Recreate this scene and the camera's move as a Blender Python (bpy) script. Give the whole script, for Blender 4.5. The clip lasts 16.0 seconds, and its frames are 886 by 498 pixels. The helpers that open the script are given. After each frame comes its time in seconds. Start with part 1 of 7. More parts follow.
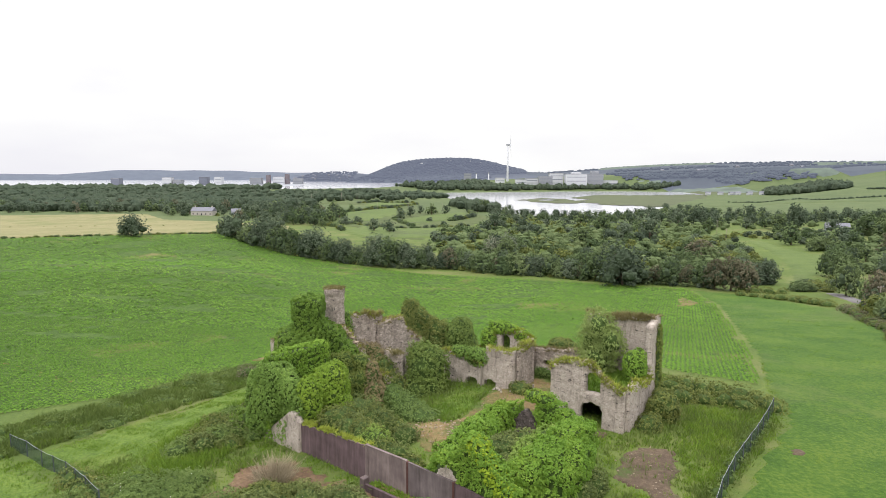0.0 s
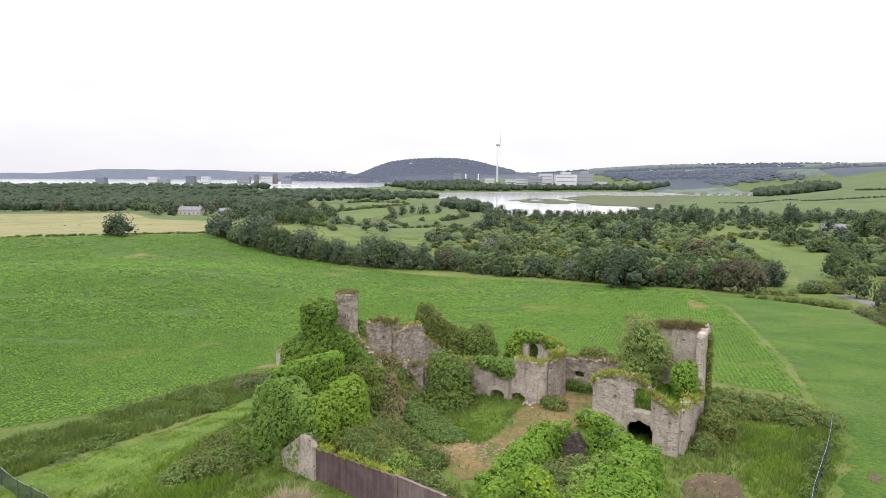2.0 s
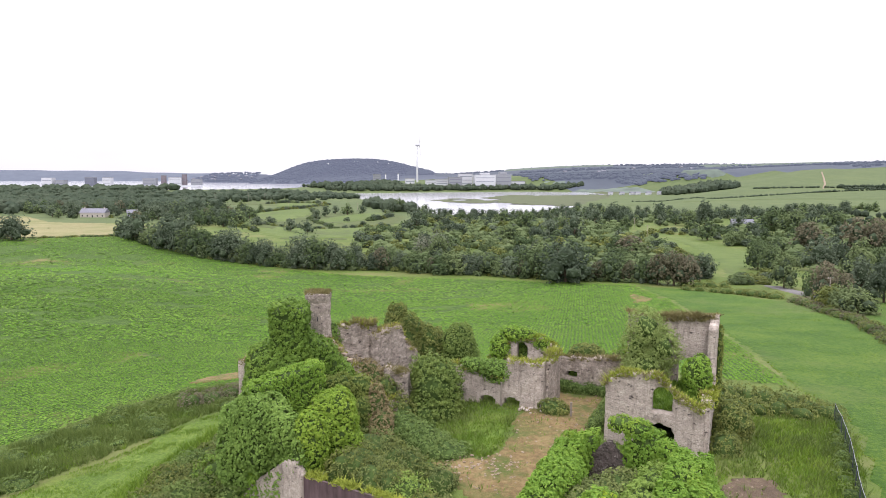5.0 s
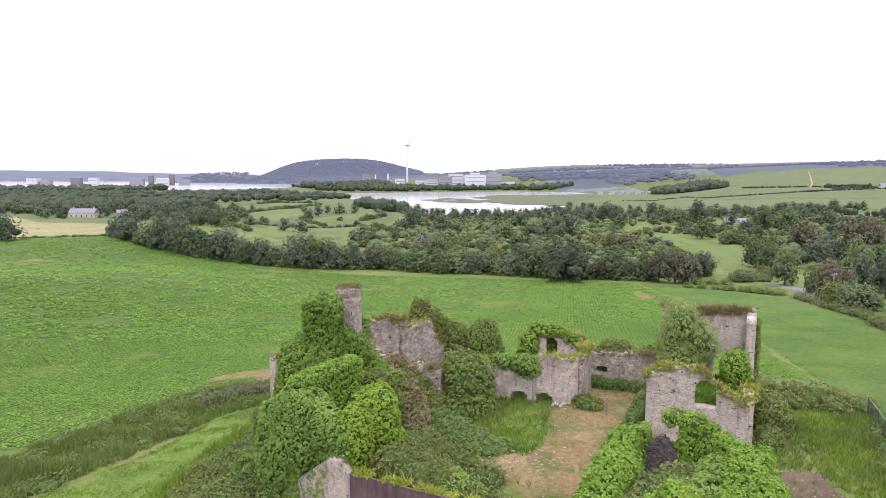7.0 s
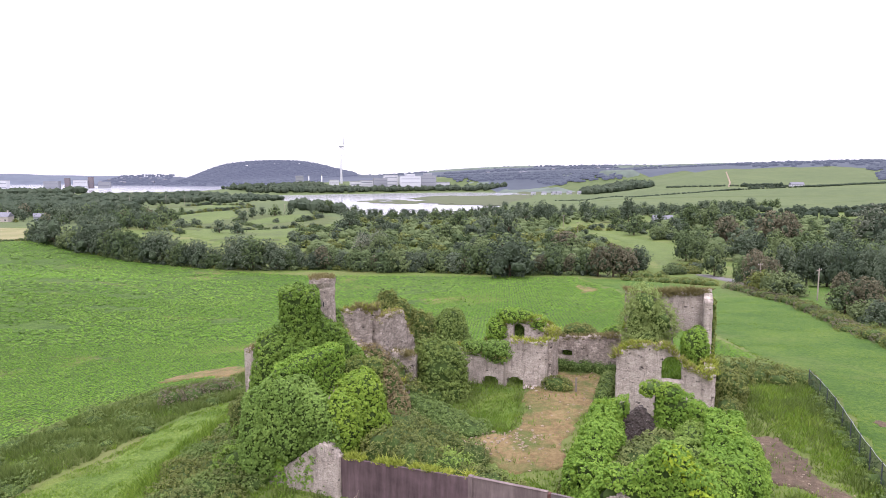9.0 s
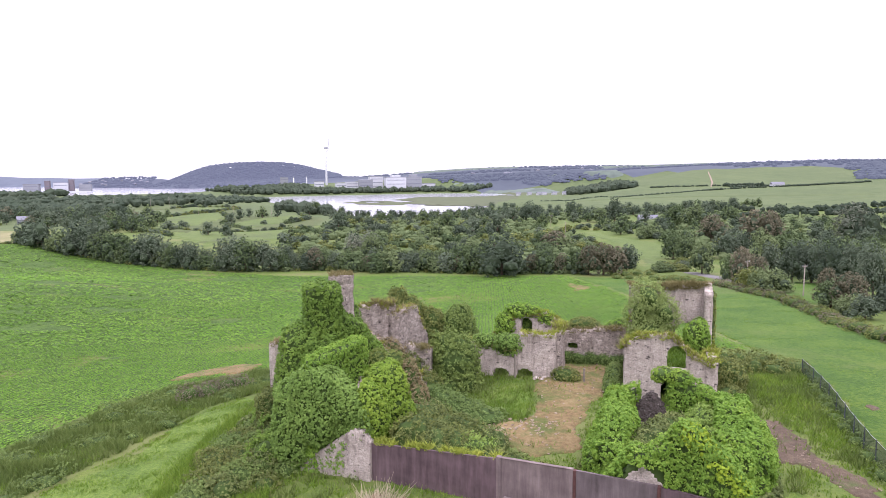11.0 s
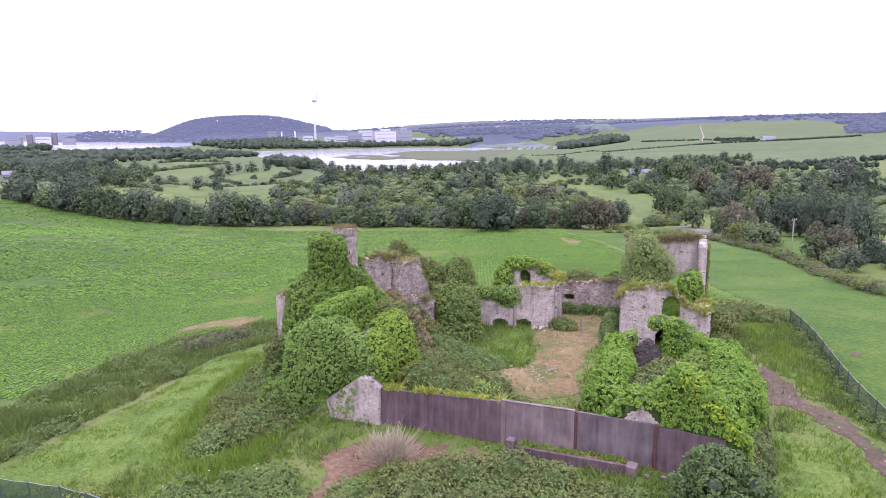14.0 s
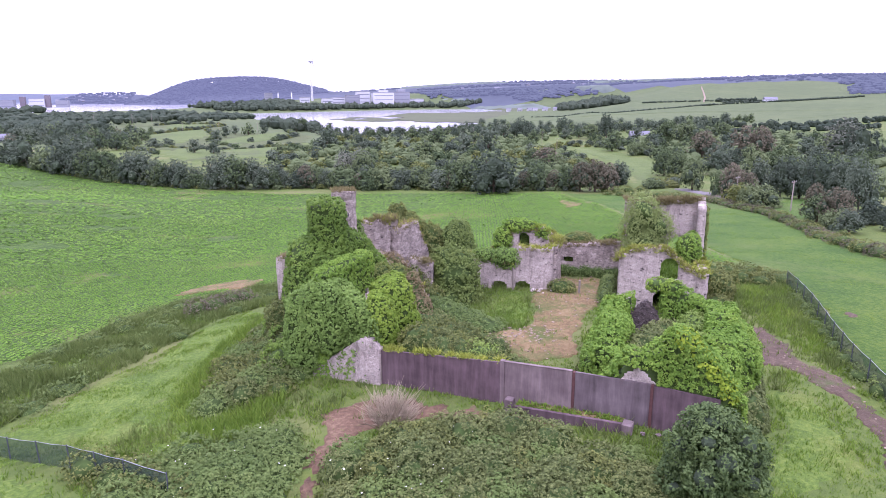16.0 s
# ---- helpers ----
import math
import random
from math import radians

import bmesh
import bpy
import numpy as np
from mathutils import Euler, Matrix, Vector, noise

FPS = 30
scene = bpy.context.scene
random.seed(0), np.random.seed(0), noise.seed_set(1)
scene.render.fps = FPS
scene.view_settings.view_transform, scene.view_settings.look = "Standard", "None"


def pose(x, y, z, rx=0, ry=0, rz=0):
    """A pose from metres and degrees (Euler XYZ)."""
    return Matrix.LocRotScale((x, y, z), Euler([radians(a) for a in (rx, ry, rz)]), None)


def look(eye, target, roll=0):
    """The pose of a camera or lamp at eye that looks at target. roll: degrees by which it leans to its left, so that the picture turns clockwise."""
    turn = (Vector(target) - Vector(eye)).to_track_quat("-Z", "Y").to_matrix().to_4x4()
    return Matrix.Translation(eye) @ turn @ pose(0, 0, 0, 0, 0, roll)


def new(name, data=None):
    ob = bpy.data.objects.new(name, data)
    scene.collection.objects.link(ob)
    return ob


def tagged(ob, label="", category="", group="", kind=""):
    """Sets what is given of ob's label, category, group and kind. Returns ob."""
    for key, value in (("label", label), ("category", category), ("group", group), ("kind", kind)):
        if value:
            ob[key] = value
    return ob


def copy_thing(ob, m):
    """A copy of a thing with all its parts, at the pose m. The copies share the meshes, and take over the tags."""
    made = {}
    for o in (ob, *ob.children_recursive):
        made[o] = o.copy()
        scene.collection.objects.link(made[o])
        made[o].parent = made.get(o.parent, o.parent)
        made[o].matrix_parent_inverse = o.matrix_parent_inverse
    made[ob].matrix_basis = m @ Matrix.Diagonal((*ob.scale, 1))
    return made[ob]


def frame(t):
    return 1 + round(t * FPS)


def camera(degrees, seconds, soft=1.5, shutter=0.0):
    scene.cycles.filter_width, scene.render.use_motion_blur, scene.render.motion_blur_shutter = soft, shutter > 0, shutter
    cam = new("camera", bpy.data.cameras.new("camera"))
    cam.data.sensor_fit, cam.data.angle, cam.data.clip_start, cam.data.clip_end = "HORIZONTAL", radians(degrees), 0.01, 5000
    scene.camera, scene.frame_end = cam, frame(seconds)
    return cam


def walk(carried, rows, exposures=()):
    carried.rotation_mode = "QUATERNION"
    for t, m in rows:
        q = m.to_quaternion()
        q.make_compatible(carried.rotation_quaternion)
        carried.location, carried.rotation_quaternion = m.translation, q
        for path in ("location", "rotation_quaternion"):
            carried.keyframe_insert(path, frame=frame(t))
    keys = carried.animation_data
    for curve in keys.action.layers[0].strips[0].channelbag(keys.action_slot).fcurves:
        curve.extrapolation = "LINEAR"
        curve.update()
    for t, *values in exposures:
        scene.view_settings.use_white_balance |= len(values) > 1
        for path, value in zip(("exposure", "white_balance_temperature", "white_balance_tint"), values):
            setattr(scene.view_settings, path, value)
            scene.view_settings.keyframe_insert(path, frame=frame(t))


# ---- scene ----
cam = camera(70.5, 16.0, 0.85)
PATH = [
    (0, (4.105, -6.209, 29.258), (4.043, -4.224, 29.017), 0.0),
    (0.5, (3.111, -4.454, 29.168), (3.051, -2.47, 28.926), 0.1),
    (1, (2.016, -2.469, 29.031), (1.968, -0.484, 28.788), 0.1),
    (1.5, (0.928, -0.738, 28.765), (0.897, 1.247, 28.525), 0.2),
    (2, (-0.259, 0.986, 28.412), (-0.283, 2.972, 28.172), 0.2),
    (2.5, (-1.415, 2.743, 27.973), (-1.392, 4.728, 27.734), 0.2),
    (3, (-2.652, 4.477, 27.47), (-2.572, 6.461, 27.233), 0.1),
    (3.5, (-3.818, 5.694, 27.241), (-3.704, 7.677, 27.003), 0.2),
    (4, (-4.982, 6.865, 26.981), (-4.824, 8.844, 26.744), 0.2),
    (6.5, (-10.254, 10.126, 25.893), (-9.974, 12.092, 25.657), 0.1),
    (7, (-11.387, 10.218, 25.702), (-11.117, 12.186, 25.467), 0.1),
    (7.5, (-12.407, 10.204, 25.439), (-12.159, 12.175, 25.205), 0.1),
    (8, (-13.38, 10.125, 25.173), (-13.101, 12.091, 24.941), 0.0),
    (8.5, (-14.329, 10.023, 24.882), (-13.938, 11.971, 24.651), -0.0),
    (9, (-15.358, 9.84, 24.506), (-14.884, 11.769, 24.276), -0.1),
    (11.5, (-19.789, 7.49, 24.42), (-19.263, 9.406, 24.193), -0.3),
    (12, (-20.538, 7.152, 24.448), (-20.004, 9.066, 24.22), -0.3),
    (12.5, (-20.797, 6.988, 24.432), (-20.258, 8.9, 24.198), -0.4),
    (13, (-20.808, 6.953, 24.427), (-20.267, 8.859, 24.152), -0.4),
    (13.5, (-20.695, 7.004, 24.392), (-20.147, 8.9, 24.062), -0.4),
    (14, (-20.501, 7.062, 24.427), (-19.956, 8.951, 24.058), -0.3),
    (14.5, (-20.393, 7.11, 24.422), (-19.849, 8.993, 24.023), -0.3),
    (15, (-20.374, 7.121, 24.4), (-19.832, 8.998, 23.971), -0.3),
    (15.5, (-20.472, 7.075, 24.416), (-19.931, 8.946, 23.96), -0.4),
    (16, (-20.547, 7.022, 24.401), (-20.006, 8.886, 23.917), -0.4),
]
walk(cam, [(t, look(eye, target, roll)) for t, eye, target, roll in PATH], exposures=[(0.0, -0.2, 6520, 10.0), (4.0, -0.14, 6400, 14.0), (6.5, -0.02, 6240, 21.0), (12.5, 0.06, 5880, 31.0), (16.0, 0.12, 5480, 44.0)])

# ---------------------------------------------------------------- world and light
world = bpy.data.worlds.new("overcast")
scene.world = world
world.use_nodes = True
wn, wl = world.node_tree.nodes, world.node_tree.links
wn.clear()
w_out = wn.new("ShaderNodeOutputWorld")
w_sky = wn.new("ShaderNodeTexSky")
w_sky.sky_type = "NISHITA"
w_sky.sun_disc = False
w_sky.sun_elevation, w_sky.sun_rotation = radians(58), radians(160)
w_sat = wn.new("ShaderNodeHueSaturation")
w_sat.inputs["Saturation"].default_value = 0.2
w_b1 = wn.new("ShaderNodeBackground")
w_b1.inputs["Strength"].default_value = 0.07
w_noise = wn.new("ShaderNodeTexNoise")
w_noise.texture_mapping.scale = (1.0, 1.0, 3.5)
w_noise.inputs["Scale"].default_value, w_noise.inputs["Detail"].default_value = 1.7, 6
w_ramp = wn.new("ShaderNodeValToRGB")
w_ramp.color_ramp.elements[0].position, w_ramp.color_ramp.elements[0].color = 0.34, (0.87, 0.865, 0.92, 1)
w_ramp.color_ramp.elements[1].position, w_ramp.color_ramp.elements[1].color = 0.55, (1.0, 1.0, 1.0, 1)
# an overcast sky grows brighter towards the zenith
w_grad = wn.new("ShaderNodeTexGradient")
w_grad.texture_mapping.mapping_x, w_grad.texture_mapping.mapping_z = "Z", "X"
w_str = wn.new("ShaderNodeMath")
w_str.operation = "MULTIPLY_ADD"
w_str.inputs[1].default_value, w_str.inputs[2].default_value = 4.7, 1.25
w_b2 = wn.new("ShaderNodeBackground")
w_mix = wn.new("ShaderNodeMixShader")
w_mix.inputs[0].default_value = 0.9
wl.new(w_sky.outputs[0], w_sat.inputs["Color"])
wl.new(w_sat.outputs[0], w_b1.inputs["Color"])
wl.new(w_noise.outputs[0], w_ramp.inputs[0])
wl.new(w_ramp.outputs[0], w_b2.inputs["Color"])
w_sq = wn.new("ShaderNodeMath")
w_sq.operation = "POWER"
w_sq.inputs[1].default_value = 2.6
wl.new(w_grad.outputs["Fac"], w_sq.inputs[0])
wl.new(w_sq.outputs[0], w_str.inputs[0])
wl.new(w_str.outputs[0], w_b2.inputs["Strength"])
wl.new(w_b1.outputs[0], w_mix.inputs[1])
wl.new(w_b2.outputs[0], w_mix.inputs[2])
wl.new(w_mix.outputs[0], w_out.inputs[0])

sun = new("sun", bpy.data.lights.new("sun", "SUN"))
sun.data.energy, sun.data.angle, sun.data.color = 1.5, radians(14), (1.0, 0.96, 0.9)
sun.matrix_world = look((-30, -60, 120), (0, 60, 0))

# ---------------------------------------------------------------- materials


def principled(name, rough=0.8):
    m = bpy.data.materials.new(name)
    m.use_nodes = True
    p = m.node_tree.nodes["Principled BSDF"]
    p.inputs["Roughness"].default_value = rough
    p.inputs["Specular IOR Level"].default_value = 0.25
    return m, m.node_tree.nodes, m.node_tree.links, p


def ramp(nodes, stops):
    r = nodes.new("ShaderNodeValToRGB")
    while len(r.color_ramp.elements) < len(stops):
        r.color_ramp.elements.new(0.5)
    for e, (pos, c) in zip(r.color_ramp.elements, stops):
        e.position, e.color = pos, (*c, 1)
    return r


def noise_node(nodes, links, scale, detail=4, rough=0.6, coords=None):
    n = nodes.new("ShaderNodeTexNoise")
    n.inputs["Scale"].default_value, n.inputs["Detail"].default_value, n.inputs["Roughness"].default_value = scale, detail, rough
    if coords is not None:
        links.new(coords, n.inputs["Vector"])
    return n


def mix_node(nodes, links, fac, a, b, blend="MIX"):
    m = nodes.new("ShaderNodeMix")
    m.data_type, m.blend_type = "RGBA", blend
    for sock, val in ((m.inputs[0], fac), (m.inputs[6], a), (m.inputs[7], b)):
        if isinstance(val, (int, float)):
            sock.default_value = val
        elif isinstance(val, tuple):
            sock.default_value = (*val, 1)
        else:
            links.new(val, sock)
    return m.outputs[2]


def bump_node(nodes, links, p, height, strength, dist):
    b = nodes.new("ShaderNodeBump")
    b.inputs["Strength"].default_value, b.inputs["Distance"].default_value = strength, dist
    links.new(height, b.inputs["Height"])
    links.new(b.outputs[0], p.inputs["Normal"])


def surface(name, stops, big=0.05, small=1.5, rough=0.85, bump=0.5, bump_dist=0.1, second=None, second_scale=0.02, second_at=(0.5, 0.62), grain=12.0):
    """Two scales of mottled colour, an optional second colour in patches, and fine relief, in world-size object coordinates."""
    m, nodes, links, p = principled(name, rough)
    p.inputs["Specular IOR Level"].default_value = 0.22
    co = nodes.new("ShaderNodeTexCoord").outputs["Object"]
    n1, n2, n3 = (noise_node(nodes, links, s, 5, 0.65, co) for s in (big, small, grain))
    mixed = nodes.new("ShaderNodeMath")
    mixed.operation = "MULTIPLY_ADD"
    links.new(n2.outputs[0], mixed.inputs[0])
    mixed.inputs[1].default_value = 0.6
    half = nodes.new("ShaderNodeMath")
    half.operation = "MULTIPLY"
    half.inputs[1].default_value = 0.4
    links.new(n1.outputs[0], half.inputs[0])
    links.new(half.outputs[0], mixed.inputs[2])
    r = ramp(nodes, stops)
    links.new(mixed.outputs[0], r.inputs[0])
    col = r.outputs[0]
    if second:
        n4 = noise_node(nodes, links, second_scale, 6, 0.7, co)
        rr = ramp(nodes, [(second_at[0], (0, 0, 0)), (second_at[1], (1, 1, 1))])
        links.new(n4.outputs[0], rr.inputs[0])
        col = mix_node(nodes, links, rr.outputs[0], col, second)
    links.new(col, p.inputs["Base Color"])
    add = nodes.new("ShaderNodeMath")
    links.new(n2.outputs[0], add.inputs[0])
    links.new(n3.outputs[0], add.inputs[1])
    bump_node(nodes, links, p, add.outputs[0], bump, bump_dist)
    return m


def foliage(name, dark, mid, light, patch=0.35, rough=0.65, through_light=0.32, gloss=0.18, mottle=0.44, spread=0.16):
    """Leaves that differ one from the next, and in larger drifts."""
    m, nodes, links, p = principled(name, rough)
    p.inputs["Specular IOR Level"].default_value = gloss
    geo = nodes.new("ShaderNodeNewGeometry")
    n = noise_node(nodes, links, patch, 3, 0.6, nodes.new("ShaderNodeTexCoord").outputs["Object"])
    add = nodes.new("ShaderNodeMath")
    add.operation = "MULTIPLY_ADD"
    links.new(geo.outputs["Random Per Island"], add.inputs[0])
    add.inputs[1].default_value = mottle
    sub = nodes.new("ShaderNodeMath")
    sub.operation = "MULTIPLY_ADD"
    links.new(n.outputs[0], sub.inputs[0])
    sub.inputs[1].default_value, sub.inputs[2].default_value = 0.9, 0.055 - mottle / 2
    links.new(sub.outputs[0], add.inputs[2])
    r = ramp(nodes, [(0.1, dark), (0.5, mid), (0.95, light)])
    links.new(add.outputs[0], r.inputs[0])
    oi = nodes.new("ShaderNodeObjectInfo")
    hs = nodes.new("ShaderNodeHueSaturation")
    vary = nodes.new("ShaderNodeMath")
    vary.operation = "MULTIPLY_ADD"
    links.new(oi.outputs["Random"], vary.inputs[0])
    vary.inputs[1].default_value, vary.inputs[2].default_value = spread, 1.015 - spread / 2
    links.new(vary.outputs[0], hs.inputs["Value"])
    hue = nodes.new("ShaderNodeMath")
    hue.operation = "MULTIPLY_ADD"
    links.new(oi.outputs["Random"], hue.inputs[0])
    hue.inputs[1].default_value, hue.inputs[2].default_value = -0.055 * spread, 0.497 + 0.0275 * spread
    links.new(hue.outputs[0], hs.inputs["Hue"])
    links.new(r.outputs[0], hs.inputs["Color"])
    links.new(hs.outputs[0], p.inputs["Base Color"])
    tr = nodes.new("ShaderNodeBsdfTranslucent")
    links.new(hs.outputs[0], tr.inputs["Color"])
    mx = nodes.new("ShaderNodeMixShader")
    mx.inputs[0].default_value = through_light
    links.new(p.outputs[0], mx.inputs[1])
    links.new(tr.outputs[0], mx.inputs[2])
    links.new(mx.outputs[0], nodes["Material Output"].inputs[0])
    return m


def masonry(name, dark, light, joint, size=2.6, relief=1.0):
    """Rubble stone: uneven stones in mortar, with lichen, damp and cavities painted dark."""
    m, nodes, links, p = principled(name, 0.92)
    p.inputs["Specular IOR Level"].default_value = 0.2
    co = nodes.new("ShaderNodeTexCoord").outputs["Object"]
    warp = noise_node(nodes, links, 1.4, 3, 0.5, co)
    wob = mix_node(nodes, links, 0.12, co, warp.outputs[1])
    mp = nodes.new("ShaderNodeMapping")
    mp.inputs["Scale"].default_value = (1, 1, 1.7)
    links.new(wob, mp.inputs["Vector"])
    v = nodes.new("ShaderNodeTexVoronoi")
    v.inputs["Scale"].default_value = size
    links.new(mp.outputs[0], v.inputs["Vector"])
    e = nodes.new("ShaderNodeTexVoronoi")
    e.feature = "DISTANCE_TO_EDGE"
    e.inputs["Scale"].default_value = size
    links.new(mp.outputs[0], e.inputs["Vector"])
    bw = nodes.new("ShaderNodeRGBToBW")
    links.new(v.outputs["Color"], bw.inputs[0])
    r = ramp(nodes, [(0.2, dark), (0.8, light)])
    links.new(bw.outputs[0], r.inputs[0])
    er = ramp(nodes, [(0.0, (1, 1, 1)), (0.11, (0, 0, 0))])
    links.new(e.outputs["Distance"], er.inputs[0])
    col = mix_node(nodes, links, er.outputs[0], r.outputs[0], joint)
    n1 = noise_node(nodes, links, 0.5, 6, 0.7, co)
    rr = ramp(nodes, [(0.47, (0, 0, 0)), (0.7, (0.65, 0.65, 0.65))])
    links.new(n1.outputs[0], rr.inputs[0])
    col = mix_node(nodes, links, rr.outputs[0], col, tuple(c * 0.5 for c in dark))
    streak = nodes.new("ShaderNodeMapping")
    streak.inputs["Scale"].default_value = (2.6, 2.6, 0.35)
    links.new(co, streak.inputs["Vector"])
    n5 = noise_node(nodes, links, 1.0, 6, 0.7, streak.outputs[0])
    r5 = ramp(nodes, [(0.52, (0, 0, 0)), (0.7, (0.6, 0.6, 0.6))])
    links.new(n5.outputs[0], r5.inputs[0])
    col = mix_node(nodes, links, r5.outputs[0], col, (0.11, 0.088, 0.075))
    n2 = noise_node(nodes, links, 3.5, 6, 0.75, co)
    r2 = ramp(nodes, [(0.56, (0, 0, 0)), (0.7, (0.7, 0.7, 0.7))])
    links.new(n2.outputs[0], r2.inputs[0])
    col = mix_node(nodes, links, r2.outputs[0], col, (0.42, 0.385, 0.35))
    # near-black spots paint the shade inside small cavities
    n3 = noise_node(nodes, links, 2.1, 4, 0.6, mp.outputs[0])
    r3 = ramp(nodes, [(0.31, (1, 1, 1)), (0.39, (0, 0, 0))])
    links.new(n3.outputs[0], r3.inputs[0])
    col = mix_node(nodes, links, r3.outputs[0], col, (0.035, 0.03, 0.028))
    n6 = noise_node(nodes, links, 9.0, 5, 0.75, co)
    r6 = ramp(nodes, [(0.47, (0, 0, 0)), (0.66, (0.6, 0.6, 0.6))])
    links.new(n6.outputs[0], r6.inputs[0])
    col = mix_node(nodes, links, r6.outputs[0], col, tuple(c * 0.38 for c in dark))
    links.new(col, p.inputs["Base Color"])
    mul = nodes.new("ShaderNodeMath")
    mul.operation = "MULTIPLY_ADD"
    links.new(er.outputs[0], mul.inputs[0])
    mul.inputs[1].default_value = -relief
    links.new(n2.outputs[0], mul.inputs[2])
    bump_node(nodes, links, p, mul.outputs[0], 0.9, 0.15)
    return m


def plain(name, color, rough=0.6, metal=0.0):
    m, nodes, links, p = principled(name, rough)
    n = noise_node(nodes, links, 2.0, 5, 0.6, nodes.new("ShaderNodeTexCoord").outputs["Object"])
    r = ramp(nodes, [(0.3, tuple(c * 0.75 for c in color)), (0.7, tuple(min(1, c * 1.15) for c in color))])
    links.new(n.outputs[0], r.inputs[0])
    links.new(r.outputs[0], p.inputs["Base Color"])
    p.inputs["Metallic"].default_value = metal
    return m


def streaked(name, dark, light):
    """Cast concrete with rain streaks and stains."""
    m, nodes, links, p = principled(name, 0.85)
    co = nodes.new("ShaderNodeTexCoord").outputs["Object"]
    mp = nodes.new("ShaderNodeMapping")
    mp.inputs["Scale"].default_value = (2.2, 2.2, 0.25)
    links.new(co, mp.inputs["Vector"])
    n1 = noise_node(nodes, links, 1.0, 6, 0.65, mp.outputs[0])
    n2 = noise_node(nodes, links, 0.45, 5, 0.6, co)
    n3 = noise_node(nodes, links, 14, 4, 0.6, co)
    a = nodes.new("ShaderNodeMath")
    a.operation = "MULTIPLY_ADD"
    a.inputs[1].default_value = 0.5
    links.new(n1.outputs[0], a.inputs[0])
    h = nodes.new("ShaderNodeMath")
    h.operation = "MULTIPLY"
    h.inputs[1].default_value = 0.5
    links.new(n2.outputs[0], h.inputs[0])
    links.new(h.outputs[0], a.inputs[2])
    r = ramp(nodes, [(0.34, dark), (0.5, tuple((x + y) / 2.2 for x, y in zip(dark, light))), (0.68, light)])
    links.new(a.outputs[0], r.inputs[0])
    links.new(r.outputs[0], p.inputs["Base Color"])
    bump_node(nodes, links, p, n3.outputs[0], 0.35, 0.03)
    return m


M_GRASS = surface("rough_grass", [(0.3, (0.042, 0.068, 0.0135)), (0.5, (0.072, 0.107, 0.0195)), (0.7, (0.118, 0.144, 0.029))], 0.06, 1.8, second=(0.1108, 0.1238, 0.03817), second_scale=0.05)
M_LAWN = surface("bright_grass", [(0.38, (0.0484, 0.08749, 0.0126)), (0.5, (0.0858, 0.1408, 0.01995)), (0.62, (0.1342, 0.1857, 0.0336))], 0.2, 3.2, bump=1.0, second=(0.1265, 0.1472, 0.0315), second_scale=0.12, second_at=(0.52, 0.74))
M_REDSOIL = surface("reddish_soil", [(0.36, (0.066, 0.040, 0.025)), (0.5, (0.125, 0.077, 0.046)), (0.64, (0.195, 0.135, 0.082))], 0.25, 2.4, bump=0.9, second=(0.0665, 0.1122, 0.02288), second_scale=0.4, second_at=(0.55, 0.68), grain=9)
M_CREEPER = foliage("withered_creeper_leaves", (0.13, 0.1105, 0.05625), (0.2145, 0.1755, 0.0875), (0.299, 0.247, 0.1313))
M_MEADOW = surface("meadow_grass", [(0.4, (0.02697, 0.068, 0.0063)), (0.5, (0.0465, 0.097, 0.008925)), (0.6, (0.08184, 0.128, 0.01523))], 0.1, 2.2, bump=1.0, second=(0.1004, 0.1185, 0.03906), second_scale=0.03, second_at=(0.52, 0.75))
M_CROP = surface("crop_ground", [(0.41, (0.02461, 0.05155, 0.005613)), (0.5, (0.04012, 0.08147, 0.008824)), (0.59, (0.06017, 0.1031, 0.01443))], 0.3, 1.4, bump=0.7, bump_dist=0.12, second=(0.1288, 0.1197, 0.03931), second_scale=0.03, second_at=(0.57, 0.68), grain=5)
M_DRYCROP = surface("dry_crop", [(0.36, (0.11, 0.13, 0.035)), (0.5, (0.21, 0.19, 0.075)), (0.64, (0.3, 0.25, 0.12))], 0.25, 2.0, bump=0.7)
M_STUBBLE = surface("cut_hay", [(0.3, (0.1354, 0.1267, 0.05534)), (0.5, (0.1851, 0.1696, 0.07854)), (0.7, (0.2348, 0.2097, 0.1071))], 0.02, 0.2, second=(0.1354, 0.1428, 0.05355), second_scale=0.03)
M_PALEGRASS = surface("pale_pasture", [(0.3, (0.03696, 0.05099, 0.01882)), (0.5, (0.0551, 0.07544, 0.02)), (0.7, (0.08124, 0.08583, 0.03619))], 0.012, 0.16, second=(0.08565, 0.11, 0.03325), second_scale=0.05, second_at=(0.5, 0.66))
M_SOIL = surface("trodden_soil", [(0.3, (0.07079, 0.04733, 0.02151)), (0.48, (0.1494, 0.1031, 0.04661)), (0.7, (0.236, 0.1794, 0.08665))], 0.2, 2.2, bump=0.9, second=(0.06686, 0.08779, 0.01912), second_scale=0.32, second_at=(0.46, 0.62), grain=9)
M_PATH = surface("stony_path", [(0.3, (0.046, 0.033, 0.023)), (0.5, (0.088, 0.062, 0.042)), (0.7, (0.155, 0.118, 0.078))], 0.25, 2.4, bump=0.9, second=(0.0552, 0.0814, 0.01836), second_scale=0.4, second_at=(0.52, 0.66), grain=9)
M_MUD = surface("tidal_mud", [(0.3, (0.05, 0.062, 0.03)), (0.6, (0.078, 0.09, 0.042)), (0.75, (0.11, 0.11, 0.065))], 0.01, 0.06)
